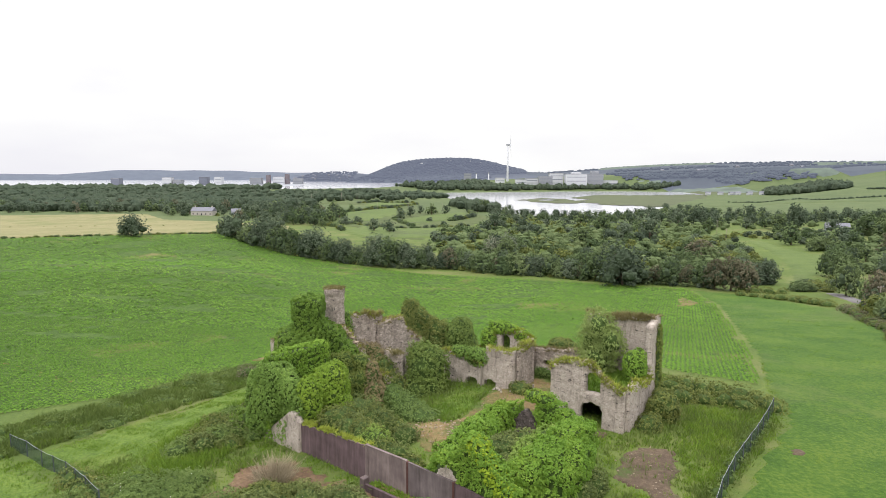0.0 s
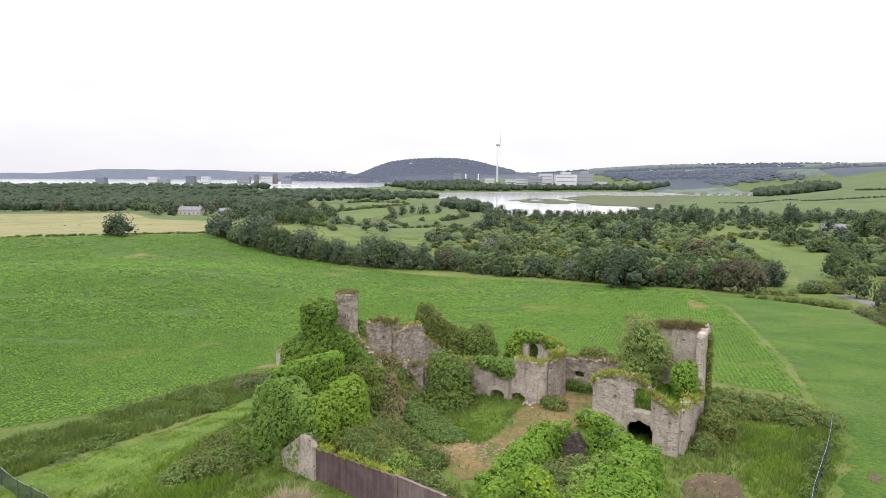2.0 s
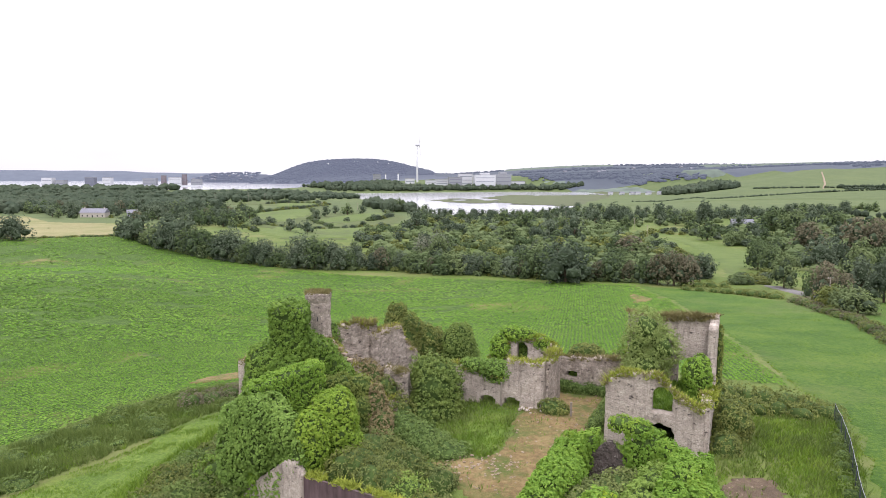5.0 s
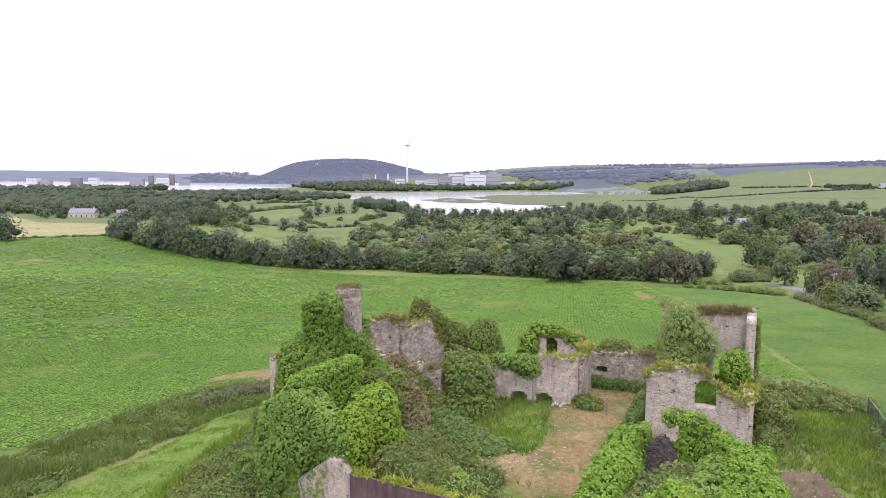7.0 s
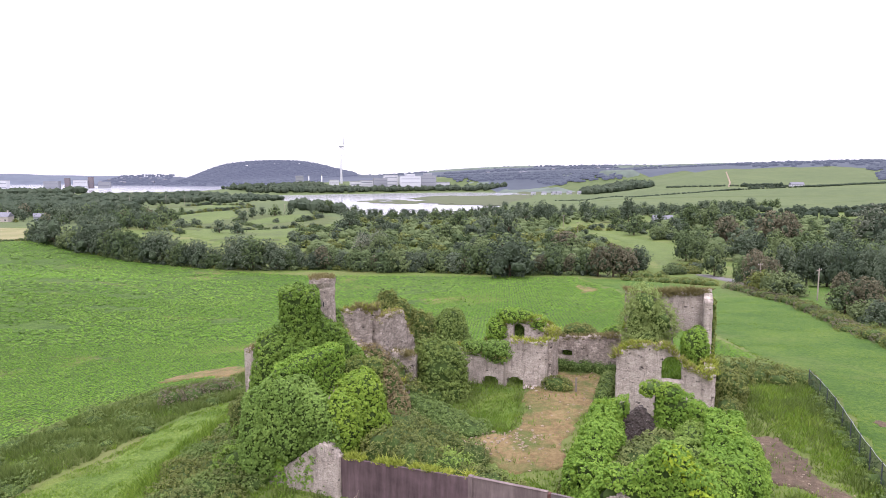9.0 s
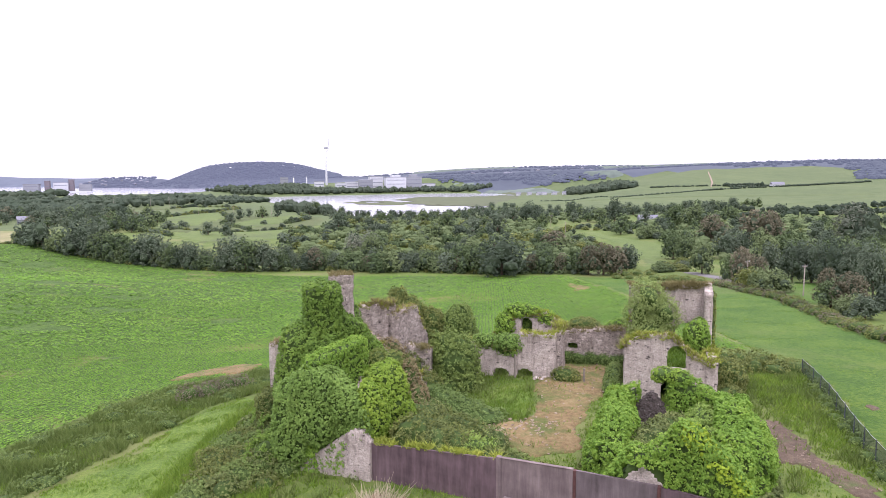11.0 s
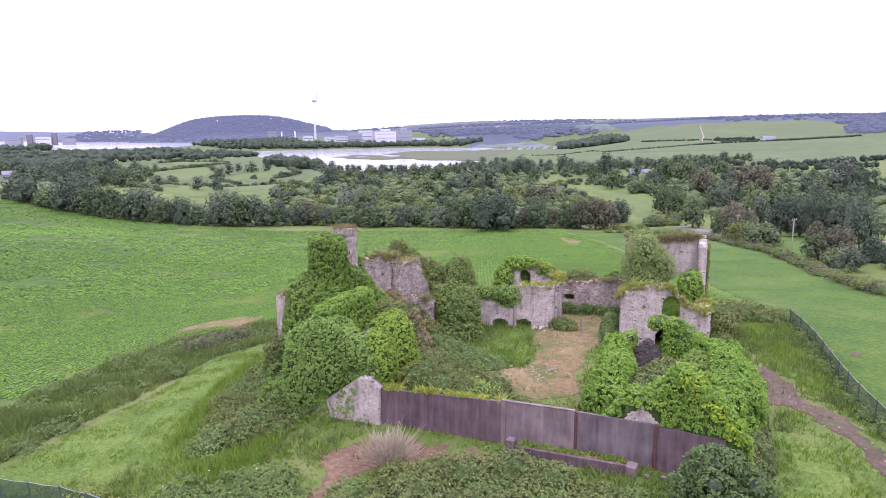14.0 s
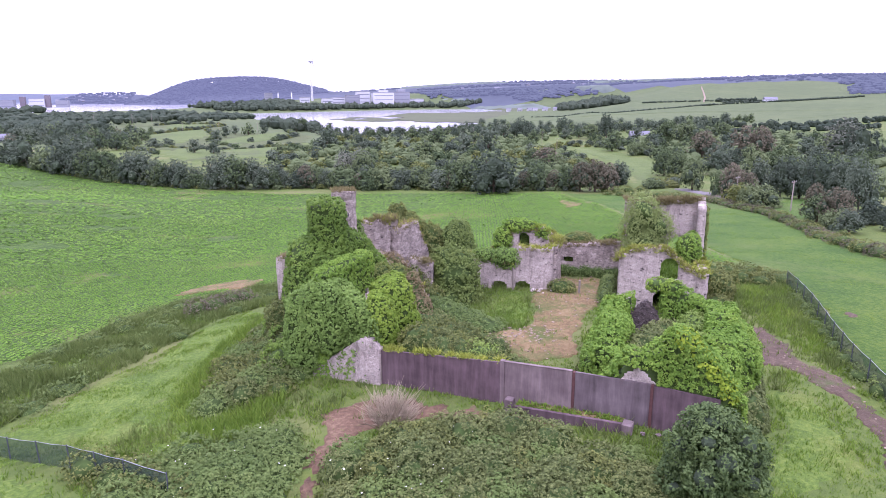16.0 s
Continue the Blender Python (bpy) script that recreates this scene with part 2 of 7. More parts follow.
M_STONE = masonry("rubble_stone", (0.30, 0.251, 0.218), (0.57, 0.487, 0.425), (0.38, 0.322, 0.282), 3.4, 0.6)
M_STONE2 = masonry("lime_rendered_stone", (0.375, 0.32, 0.28), (0.5, 0.435, 0.383), (0.44, 0.381, 0.335), 2.6, 0.12)
M_CONC_D = streaked("damp_concrete", (0.04956, 0.03255, 0.03528), (0.1593, 0.1103, 0.1176))
M_CONC = streaked("weathered_concrete", (0.08925, 0.06596, 0.06624), (0.252, 0.1988, 0.1886))
M_CONC_M = streaked("mottled_concrete", (0.06, 0.046, 0.048), (0.19, 0.155, 0.155))
M_RUBBLE = plain("pale_rubble", (0.26, 0.205, 0.155), 0.95)
M_RUST = plain("rusted_steel", (0.088, 0.042, 0.037), 0.85)
M_PLANK = plain("grey_timber", (0.22, 0.19, 0.16), 0.85)
M_BARK = plain("bark", (0.09, 0.07, 0.05), 0.95)
M_IVY = foliage("ivy_leaves", (0.07508, 0.1334, 0.02676), (0.1318, 0.2293, 0.04517), (0.2086, 0.3127, 0.06861))
M_IVY_D = foliage("dark_ivy_leaves", (0.06736, 0.1252, 0.02265), (0.1236, 0.2119, 0.03218), (0.2058, 0.3049, 0.0477))
M_IVY_Y = foliage("young_ivy_leaves", (0.1265, 0.2065, 0.015), (0.2341, 0.3317, 0.022), (0.3479, 0.4194, 0.032))
M_IVY_B = foliage("fresh_ivy_leaves", (0.084, 0.172, 0.022), (0.142, 0.258, 0.032), (0.228, 0.338, 0.045))
M_SHRUB = foliage("shrub_leaves", (0.05047, 0.0669, 0.0184), (0.1217, 0.1487, 0.03776), (0.2506, 0.2688, 0.0755))
M_WILLOW = foliage("willow_leaves", (0.0527, 0.07307, 0.02144), (0.1155, 0.1491, 0.04288), (0.2409, 0.271, 0.09494))
M_WILLOW_D = foliage("rowan_leaves", (0.04725, 0.084, 0.02744), (0.08663, 0.1344, 0.04116), (0.1575, 0.2184, 0.0686))
M_SILVER = foliage("silver_leaves", (0.1122, 0.1265, 0.09315), (0.149, 0.165, 0.119), (0.1863, 0.207, 0.1557), gloss=0.04, mottle=0.3, spread=0.6)
# dark and light tree leaves: blue raised in the colour as distance haze
M_TREE = foliage("hazed_tree_leaves", (0.06059, 0.08291, 0.05994), (0.08655, 0.1138, 0.07492), (0.1212, 0.1459, 0.09808), patch=0.12, rough=0.8, gloss=0.04, mottle=0.3, spread=0.6)
M_TREE_L = foliage("light_tree_leaves", (0.06635, 0.09398, 0.04376), (0.1006, 0.1401, 0.06149), (0.1436, 0.1818, 0.08633), patch=0.12, rough=0.75, gloss=0.04, mottle=0.3, spread=0.6)
M_TREE_B = foliage("brownish_tree_leaves", (0.09275, 0.09058, 0.05796), (0.1299, 0.1212, 0.07728), (0.1749, 0.1591, 0.1049), patch=0.12, gloss=0.04, mottle=0.3, spread=0.6)
# a little blue mixed in for the haze over the valley
M_FIELD_B = surface("bright_pasture", [(0.3, (0.0513, 0.08096, 0.0184)), (0.5, (0.076, 0.1095, 0.0253)), (0.7, (0.1045, 0.1343, 0.0368))], 0.02, 0.2, second=(0.05225, 0.06072, 0.02875), second_scale=0.03, second_at=(0.55, 0.7))
# greyed, bluish leaf colour with the far woods' haze painted in
M_WOOD_FAR = foliage("hazed_woodland_leaves", (0.04631, 0.0664, 0.04697), (0.0653, 0.08862, 0.05742), (0.09055, 0.1089, 0.07369), patch=0.01, gloss=0.04, mottle=0.3, spread=0.6)
M_IVY_G = foliage("lush_ivy_leaves", (0.09408, 0.1763, 0.01995), (0.1512, 0.2511, 0.02755), (0.2226, 0.3148, 0.038))
M_ELDER = foliage("elder_leaves", (0.0754, 0.117, 0.0286), (0.1274, 0.1845, 0.0418), (0.2054, 0.2656, 0.066))
# pasture made greyer and bluer to carry haze in its colour
M_FARPASTURE = surface("hazed_pasture", [(0.3, (0.04819, 0.07049, 0.02391)), (0.5, (0.06705, 0.09264, 0.03188)), (0.7, (0.09219, 0.1148, 0.04162))], 0.006, 0.06)
M_CROWN = foliage("pale_bramble_leaves", (0.1064, 0.1782, 0.033), (0.168, 0.257, 0.0484), (0.2464, 0.3294, 0.0825))
M_NETTLE = foliage("nettle_leaves", (0.0759, 0.1237, 0.03135), (0.1195, 0.1787, 0.04494), (0.1771, 0.2318, 0.07106))
# rubble stone darkened in colour for a wall interior lying in shade
M_SHADESTONE = masonry("shaded_stone", (0.075, 0.06, 0.055), (0.15, 0.122, 0.112), (0.11, 0.09, 0.082), 4.0, 0.5)
M_MOSSLEAF = foliage("yellow_weed_leaves", (0.085, 0.12, 0.028), (0.145, 0.185, 0.04), (0.21, 0.24, 0.06))
M_CREAM = plain("cream_render", (0.4, 0.368, 0.336), 0.8)
M_FEATHER = foliage("feathery_willow_leaves", (0.165, 0.2273, 0.06831), (0.2279, 0.2965, 0.08712), (0.2869, 0.35, 0.1178))
# dark cladding lightened and blued, distance haze put into the colour
M_HAZECLAD = plain("hazed_dark_cladding", (0.15, 0.16, 0.2), 0.5)
M_DRY = foliage("dry_grass", (0.1, 0.085, 0.035), (0.18, 0.16, 0.065), (0.29, 0.26, 0.125))
M_MOSS = foliage("mossy_grass", (0.1107, 0.1422, 0.0198), (0.2372, 0.2846, 0.0385), (0.4269, 0.4428, 0.077))
M_BLADE = foliage("grass_blades", (0.070, 0.136, 0.0175), (0.124, 0.212, 0.026), (0.198, 0.276, 0.043), patch=0.3)
M_BLADE_T = foliage("tall_grass_blades", (0.0665, 0.105, 0.0256), (0.1092, 0.1575, 0.0368), (0.171, 0.2152, 0.064), patch=0.15)
M_CROPLEAF = foliage("crop_leaves", (0.05035, 0.1213, 0.01677), (0.08392, 0.175, 0.02581), (0.1398, 0.2311, 0.04387), patch=0.04, through_light=0.15, gloss=0.02)
M_TWIG = foliage("bare_twigs", (0.21, 0.168, 0.112), (0.378, 0.322, 0.224), (0.532, 0.462, 0.336))
# filler cores, coloured darker than leaves to paint shade in the gaps
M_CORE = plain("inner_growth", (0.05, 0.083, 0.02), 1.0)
M_TREECORE = plain("tree_shade_core", (0.046, 0.066, 0.036), 1.0)
M_FLOWER = plain("white_blossom", (0.8, 0.8, 0.74), 0.7)
M_WHITE = plain("white_cladding", (0.5, 0.51, 0.54), 0.6)
# far window strips, paled in colour by painted haze
M_FARGLASS = plain("hazed_glazing", (0.16, 0.175, 0.22), 0.4)
M_GREYWALL = plain("grey_cladding", (0.25, 0.26, 0.285), 0.5)
M_DARKWALL = plain("dark_cladding", (0.07, 0.075, 0.09), 0.5)
# red brick muted towards grey as haze in its base colour
M_BRICKWALL = plain("hazed_brick", (0.18, 0.155, 0.17), 0.8)
M_ROOF = plain("slate_roof", (0.1584, 0.1584, 0.19), 0.6)
M_WINDOW = plain("dark_window", (0.03, 0.035, 0.045), 0.15)
M_TAR = plain("lane_tarmac", (0.15, 0.14, 0.14), 0.9)

# water; the pale base colour paints in part of the white sky's reflection
M_WATER, _n, _l, _p = principled("water", 0.12)
_p.inputs["Base Color"].default_value = (0.42, 0.42, 0.46, 1)
_p.inputs["Specular IOR Level"].default_value = 0.9
_w = noise_node(_n, _l, 0.08, 4, 0.6, _n.new("ShaderNodeTexCoord").outputs["Object"])
bump_node(_n, _l, _p, _w.outputs[0], 0.05, 0.4)

# wire netting, half open
M_NET, _n, _l, _p = principled("green_netting", 0.7)
_p.inputs["Base Color"].default_value = (0.03, 0.05, 0.045, 1)
_t = _n.new("ShaderNodeBsdfTransparent")
_m = _n.new("ShaderNodeMixShader")
_m.inputs[0].default_value = 0.62
_l.new(_t.outputs[0], _m.inputs[1])
_l.new(_p.outputs[0], _m.inputs[2])
_l.new(_m.outputs[0], _n["Material Output"].inputs[0])


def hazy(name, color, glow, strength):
    """A far backdrop whose distance haze is put in as bluish emission."""
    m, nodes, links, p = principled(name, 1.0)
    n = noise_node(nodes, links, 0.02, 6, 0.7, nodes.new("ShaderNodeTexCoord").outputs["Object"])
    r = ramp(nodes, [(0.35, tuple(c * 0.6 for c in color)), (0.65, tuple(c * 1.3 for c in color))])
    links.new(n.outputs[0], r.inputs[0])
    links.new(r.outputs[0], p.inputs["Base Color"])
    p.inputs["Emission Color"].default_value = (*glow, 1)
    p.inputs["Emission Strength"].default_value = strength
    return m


# the emission paints aerial haze; none of these surfaces is a light source
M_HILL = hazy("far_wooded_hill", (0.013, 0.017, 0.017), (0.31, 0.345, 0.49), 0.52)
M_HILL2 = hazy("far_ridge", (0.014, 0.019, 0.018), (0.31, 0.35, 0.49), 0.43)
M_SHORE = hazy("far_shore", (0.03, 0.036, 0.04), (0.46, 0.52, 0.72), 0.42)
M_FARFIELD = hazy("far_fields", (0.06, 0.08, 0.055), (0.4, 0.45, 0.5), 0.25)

# ---------------------------------------------------------------- ground shape
HILLS = [(0, 55, 45, 0.9), (30, 60, 40, 0.9), (-30, 110, 50, -1.5), (20, 140, 60, 1.8), (-60, 200, 70, -2.3), (60, 210, 70, 0.4), (110, 140, 60, 0.4), (-110, 240, 80, -7.9), (-30, 60, 40, 2.2), (120, 60, 80, 7.2), (-220, 280, 120, 10.6), (-150, 120, 100, 9.2), (150, 250, 100, -2.2), (320, 250, 140, 6.7), (0, -10, 60, 4.9), (0, -170, 140, 6.5), (-70, 20, 50, -2.7), (90, -40, 80, -2.2), (12, 78, 22, 3.2), (-96, 215, 40, 7.1), (-250, -100, 150, 13.8), (250, -120, 150, 17.3), (125, 680, 110, -4.5), (6, 38, 8, 0.5)]
FAR_HILLS = [(450, 2050, 420, 300, 16, 2), (1250, 1500, 520, 380, 31, 2), (950, 2800, 520, 380, 42, 2), (2300, 2300, 900, 700, 80, 2), (-124, 3380, 318, 100, 108, 3),
             (-765, 3660, 190, 75, 62, 6), (2500, 3750, 1750, 500, 96, 4), (3000, 900, 1200, 900, 55, 2)]
BAY = [(-40, 1330), (0, 1150), (7, 960), (43, 847), (67, 780), (90, 728), (140, 714), (209, 777), (289, 911), (400, 1130), (470, 1250), (560, 1480), (560, 1640), (440, 1700), (288, 1680), (94, 1620), (-30, 1570)]
SEA = [(-4700, 1500), (-1300, 1700), (-700, 1720), (-260, 1730), (-150, 2000), (-120, 2600), (-250, 3050), (-430, 3130), (-600, 3200), (-640, 3540), (-875, 3560), (-1025, 3590), (-1130, 4700), (-4700, 4700)]


def inside(poly, x, y):
    x, y = np.asarray(x, float), np.asarray(y, float)
    odd = np.zeros(np.broadcast(x, y).shape, bool)
    for (x0, y0), (x1, y1) in zip(poly, poly[1:] + poly[:1]):
        cross = (y0 > y) != (y1 > y)
        odd ^= cross & (x < (x1 - x0) * (y - y0) / ((y1 - y0) or 1e-9) + x0)
    return odd


def edge_distance(poly, x, y):
    best = np.full(np.broadcast(x, y).shape, 1e9)
    for (x0, y0), (x1, y1) in zip(poly, poly[1:] + poly[:1]):
        dx, dy = x1 - x0, y1 - y0
        k = np.clip(((x - x0) * dx + (y - y0) * dy) / (dx * dx + dy * dy), 0, 1)
        best = np.minimum(best, np.hypot(x - x0 - k * dx, y - y0 - k * dy))
    return best


def height(x, y):
    x, y = np.asarray(x, float), np.asarray(y, float)
    z = -15.0 + 0 * x
    for a, b, r, h in HILLS:
        z = z + h * np.exp(-((x - a) ** 2 + (y - b) ** 2) / (2 * r * r))
    away = np.clip((np.hypot(x, y) - 450) / 700, 0, 1)
    for a, b, rx, ry, h, p in FAR_HILLS:
        z = z + away * h * np.exp(-(np.abs((x - a) / rx) ** p) / 2 - ((y - b) / ry) ** 2 / 2)
    far = y > 600
    if np.any(far):
        for poly, low in ((BAY, 0.035), (SEA, 0.3)):
            sd = np.where(inside(poly, x, y), 1, -1) * edge_distance(poly, x, y)
            d = np.maximum(0, -sd - 8)
            far_side = np.clip((y - 1450) / 150, 0, 1) * (x > -60)
            shore = -19.2 + d * (low + 0.11 * far_side) + 0.12 * np.maximum(0, d - 120)
            z = np.where(far, np.minimum(z, shore), z)
            k = np.clip((sd + 10) / 20, 0, 1)
            z = np.where(far, z * (1 - k) - 26 * k, z)
    return z


def ground_at(x, y):
    return float(height(x, y))


# ---------------------------------------------------------------- mesh helpers
RNG = np.random.default_rng(7)


def mesh_from(name, verts, faces, mats, smooth=False, slots=None):
    me = bpy.data.meshes.new(name)
    verts = np.asarray(verts, np.float32)
    if isinstance(faces, np.ndarray):
        n, k = faces.shape
        me.vertices.add(len(verts))
        me.vertices.foreach_set("co", verts.ravel())
        me.loops.add(n * k)
        me.loops.foreach_set("vertex_index", faces.ravel().astype(np.int32))
        me.polygons.add(n)
        me.polygons.foreach_set("loop_start", np.arange(0, n * k, k, dtype=np.int32))
        me.polygons.foreach_set("loop_total", np.full(n, k, np.int32))
    else:
        me.from_pydata(verts.tolist(), [], faces)
    for m in mats if isinstance(mats, (list, tuple)) else [mats]:
        me.materials.append(m)
    if slots is not None:
        me.polygons.foreach_set("material_index", np.asarray(slots, np.int32))
    me.polygons.foreach_set("use_smooth", np.full(len(me.polygons), smooth))
    me.update(calc_edges=True)
    me.validate()
    return me


def part(name, me, parent, label=""):
    ob = new(name, me)
    ob.parent = parent
    return tagged(ob, label)


def thing(name, label, category, at=(0, 0, 0), group="", kind=""):
    ob = new(name)
    ob.empty_display_size = 0.2
    ob.location = at
    return tagged(ob, label, category, group, kind)


_b = bmesh.new()
bmesh.ops.create_icosphere(_b, subdivisions=4, radius=1)
_b.verts.ensure_lookup_table()
BALL_V = np.array([v.co for v in _b.verts])
BALL_F = np.array([[v.index for v in f.verts] for f in _b.faces])
_b.free()
_b = bmesh.new()
bmesh.ops.create_icosphere(_b, subdivisions=2, radius=1)
_b.verts.ensure_lookup_table()
BALL2_V = np.array([v.co for v in _b.verts])
BALL2_F = np.array([[v.index for v in f.verts] for f in _b.faces])
_b = bmesh.new()
bmesh.ops.create_icosphere(_b, subdivisions=1, radius=1)
BALL3_V = np.array([v.co for v in _b.verts])
BALL3_F = np.array([[v.index for v in f.verts] for f in _b.faces])
_b.free()
_b.free()


def wobble(p, scale, seed):
    """Cheap smooth noise for many points at once, about -1 to 1."""
    r = np.random.default_rng(seed)
    out = np.zeros(len(p))
    for k in range(5):
        f = r.normal(size=3) * scale * (1.0 + 0.75 * k)
        out += np.sin(p @ f + r.uniform(0, 6.28)) / (1 + 0.5 * k)
    return out / 2.2


def blob(center, radii, turn=0.0, square=1.0, rough=0.12, seed=1, fine=True):
    """A lumpy rounded mass; square below 1 makes it boxier."""
    v, f = (BALL_V, BALL_F) if fine else (BALL2_V, BALL2_F)
    p = np.sign(v) * np.abs(v) ** square
    p = p * (1 + rough * wobble(v * np.array(radii), 0.9, seed) + 0.5 * rough * wobble(v * np.array(radii), 2.4, seed + 50))[:, None]
    p = p * np.array(radii)
    c, s = math.cos(turn), math.sin(turn)
    p = np.stack([c * p[:, 0] - s * p[:, 1], s * p[:, 0] + c * p[:, 1], p[:, 2]], 1)
    return p + np.array(center), f


def join(shapes):
    vs, fs, n = [], [], 0
    for v, f in shapes:
        vs.append(v)
        fs.append(np.asarray(f) + n)
        n += len(v)
    return np.concatenate(vs), np.concatenate(fs)


def sample(shape, count, rng):
    """Random points and outward normals over a triangle shape."""
    v, f = shape
    a, b, c = v[f[:, 0]], v[f[:, 1]], v[f[:, 2]]
    n = np.cross(b - a, c - a)
    area = np.linalg.norm(n, axis=1)
    pick = rng.choice(len(f), count, p=area / area.sum())
    r1, r2 = np.sqrt(rng.random(count)), rng.random(count)
    p = (1 - r1)[:, None] * a[pick] + (r1 * (1 - r2))[:, None] * b[pick] + (r1 * r2)[:, None] * c[pick]
    return p, n[pick] / area[pick][:, None]


def shape_area(shape):
    v, f = shape
    return np.linalg.norm(np.cross(v[f[:, 1]] - v[f[:, 0]], v[f[:, 2]] - v[f[:, 0]]), axis=1).sum() / 2


def leaves(points, normals, size, rng, loose=0.7, long=1.25, droop=0.25, lift=0.1):
    """A folded four-cornered leaf at each point, lying loosely along the surface."""
    k = len(points)
    n = normals + loose * rng.normal(size=(k, 3)) * 0.6 + np.array([0, 0, 0.35])
    n /= np.linalg.norm(n, axis=1, keepdims=True)
    t = rng.normal(size=(k, 3)) + np.array([0, 0, -droop * 2])
    t -= (t * n).sum(1, keepdims=True) * n
    t /= np.linalg.norm(t, axis=1, keepdims=True)
    s = np.cross(n, t)
    w = (size * rng.uniform(0.6, 1.35, k))[:, None]
    p = points + normals * (lift * rng.random(k))[:, None]
    v = np.stack([p - t * w * 0.5 * long, p + s * w * 0.45 - n * w * 0.12, p + t * w * 0.6 * long - n * w * 0.15, p - s * w * 0.45 - n * w * 0.12], 1).reshape(-1, 3)
    return v, np.arange(4 * k).reshape(k, 4)


def tufts(points, tall, rng, blades=4, width=0.06, lean=0.35):
    """Upright narrow blades in tufts."""
    k = len(points) * blades
    p = np.repeat(points, blades, 0) + rng.normal(size=(k, 3)) * np.array([0.12, 0.12, 0])
    h = (tall * rng.uniform(0.55, 1.2, k))[:, None]
    a = rng.uniform(0, 6.283, k)
    side = np.stack([np.cos(a), np.sin(a), 0 * a], 1) * width
    tip = p + np.concatenate([rng.normal(size=(k, 2)) * lean, np.ones((k, 1))], 1) * h
    v = np.stack([p - side, p + side, tip], 1).reshape(-1, 3)
    return v, np.arange(3 * k).reshape(k, 3)


def two_slot(name, leaf, core, mat_leaf, mat_core):
    """Leaves over an inner mass coloured dark as the shade between them, as one mesh."""
    lv, lf = leaf
    cv, cf = core
    lf3 = np.concatenate([lf[:, [0, 1, 2]], lf[:, [0, 2, 3]]]) if lf.shape[1] == 4 else lf
    v = np.concatenate([lv, cv])
    f = np.concatenate([lf3, cf + len(lv)])
    s = np.concatenate([np.zeros(len(lf3)), np.ones(len(cf))])
    return mesh_from(name, v, f, [mat_leaf, mat_core], slots=s)


def clumped(shape, count, dome, rng, shaggy=0.05, seed=1, each=6):
    """Places and outward directions for leaves that sit in small rounded sprays over a shape."""
    k = max(1, int(count / each))
    c, n = sample(shape, k, rng)
    swell = np.maximum(-0.05, (0.04 + shaggy) * (0.2 + wobble(c, 1.25, seed)) + (0.03 + 0.5 * shaggy) * wobble(c, 3.1, seed + 5))
    c = c + n * (np.abs(rng.normal(size=k)) * shaggy + swell)[:, None]
    r = np.repeat(dome * rng.uniform(0.55, 1.3, k), each)[:, None]
    c, n = np.repeat(c, each, 0), np.repeat(n, each, 0)
    d = n + np.array([0, 0, 0.2]) + 0.66 * rng.normal(size=c.shape)
    d -= 2 * np.minimum(0, (d * n).sum(1, keepdims=True)) * n
    d /= np.linalg.norm(d, axis=1, keepdims=True)
    return c + d * r * rng.uniform(0.75, 1.05, (len(c), 1)) - n * r * 0.4, d


def leafy(name, label, category, shapes, mat_leaf, density=22, size=0.34, seed=1, group="", kind="", part_name="foliage", parent=None, loose=0.35, shrink=0.93, clip=None, shaggy=0.05, dome=1.35):
    """A plant mass: many leaves over the given lumpy shapes, with a core coloured as inner shade."""
    rng = np.random.default_rng(seed)
    whole = join(shapes)
    size = size * 0.5
    p, n = clumped(whole, shape_area(whole) * density * 4.1, size * dome, rng, shaggy, seed)
    low = np.asarray(height(p[:, 0], p[:, 1]))
    keep = p[:, 2] > low - 0.1
    if clip:
        keep &= clip(p)
    leaf = leaves(p[keep], n[keep], size, rng, loose)
    cores = []
    for v, f in shapes:
        c = v.mean(0)
        cores.append(((v - c) * shrink + c, f))
    c = whole[0].mean(0)
    base = np.array([c[0], c[1], ground_at(c[0], c[1])])
    core = join(cores)
    leaf = (leaf[0] - base, leaf[1])
    core = (core[0] - base, core[1])
    if parent is not None:
        leaf = (leaf[0] + base, leaf[1])
        core = (core[0] + base, core[1])
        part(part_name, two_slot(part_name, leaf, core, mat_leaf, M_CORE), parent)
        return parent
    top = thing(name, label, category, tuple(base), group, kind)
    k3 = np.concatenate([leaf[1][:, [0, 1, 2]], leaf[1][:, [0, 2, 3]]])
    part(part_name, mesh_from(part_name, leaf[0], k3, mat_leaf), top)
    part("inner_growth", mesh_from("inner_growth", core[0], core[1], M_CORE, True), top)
    return top


def trimesh(verts, faces):
    return np.array(verts), np.array([t for q in faces for t in ((q[0], q[1], q[2]), (q[0], q[2], q[3]))])


def box(x0, x1, y0, y1, z0, z1):
    v = np.array([(x, y, z) for z in (z0, z1) for y in (y0, y1) for x in (x0, x1)], float)
    f = [(0, 2, 3, 1), (4, 5, 7, 6), (0, 1, 5, 4), (2, 6, 7, 3), (0, 4, 6, 2), (1, 3, 7, 5)]
    return v, f


def boxes_mesh(name, list_of, mat, bevel=0.0):
    bm = bmesh.new()
    for b in list_of:
        v, f = box(*b)
        vs = [bm.verts.new(c) for c in v]
        for q in f:
            bm.faces.new([vs[i] for i in q])
    if bevel:
        bmesh.ops.bevel(bm, geom=bm.edges[:], offset=bevel, segments=1, affect="EDGES")
    me = bpy.data.meshes.new(name)
    bm.to_mesh(me)
    bm.free()
    me.materials.append(mat)
    return me


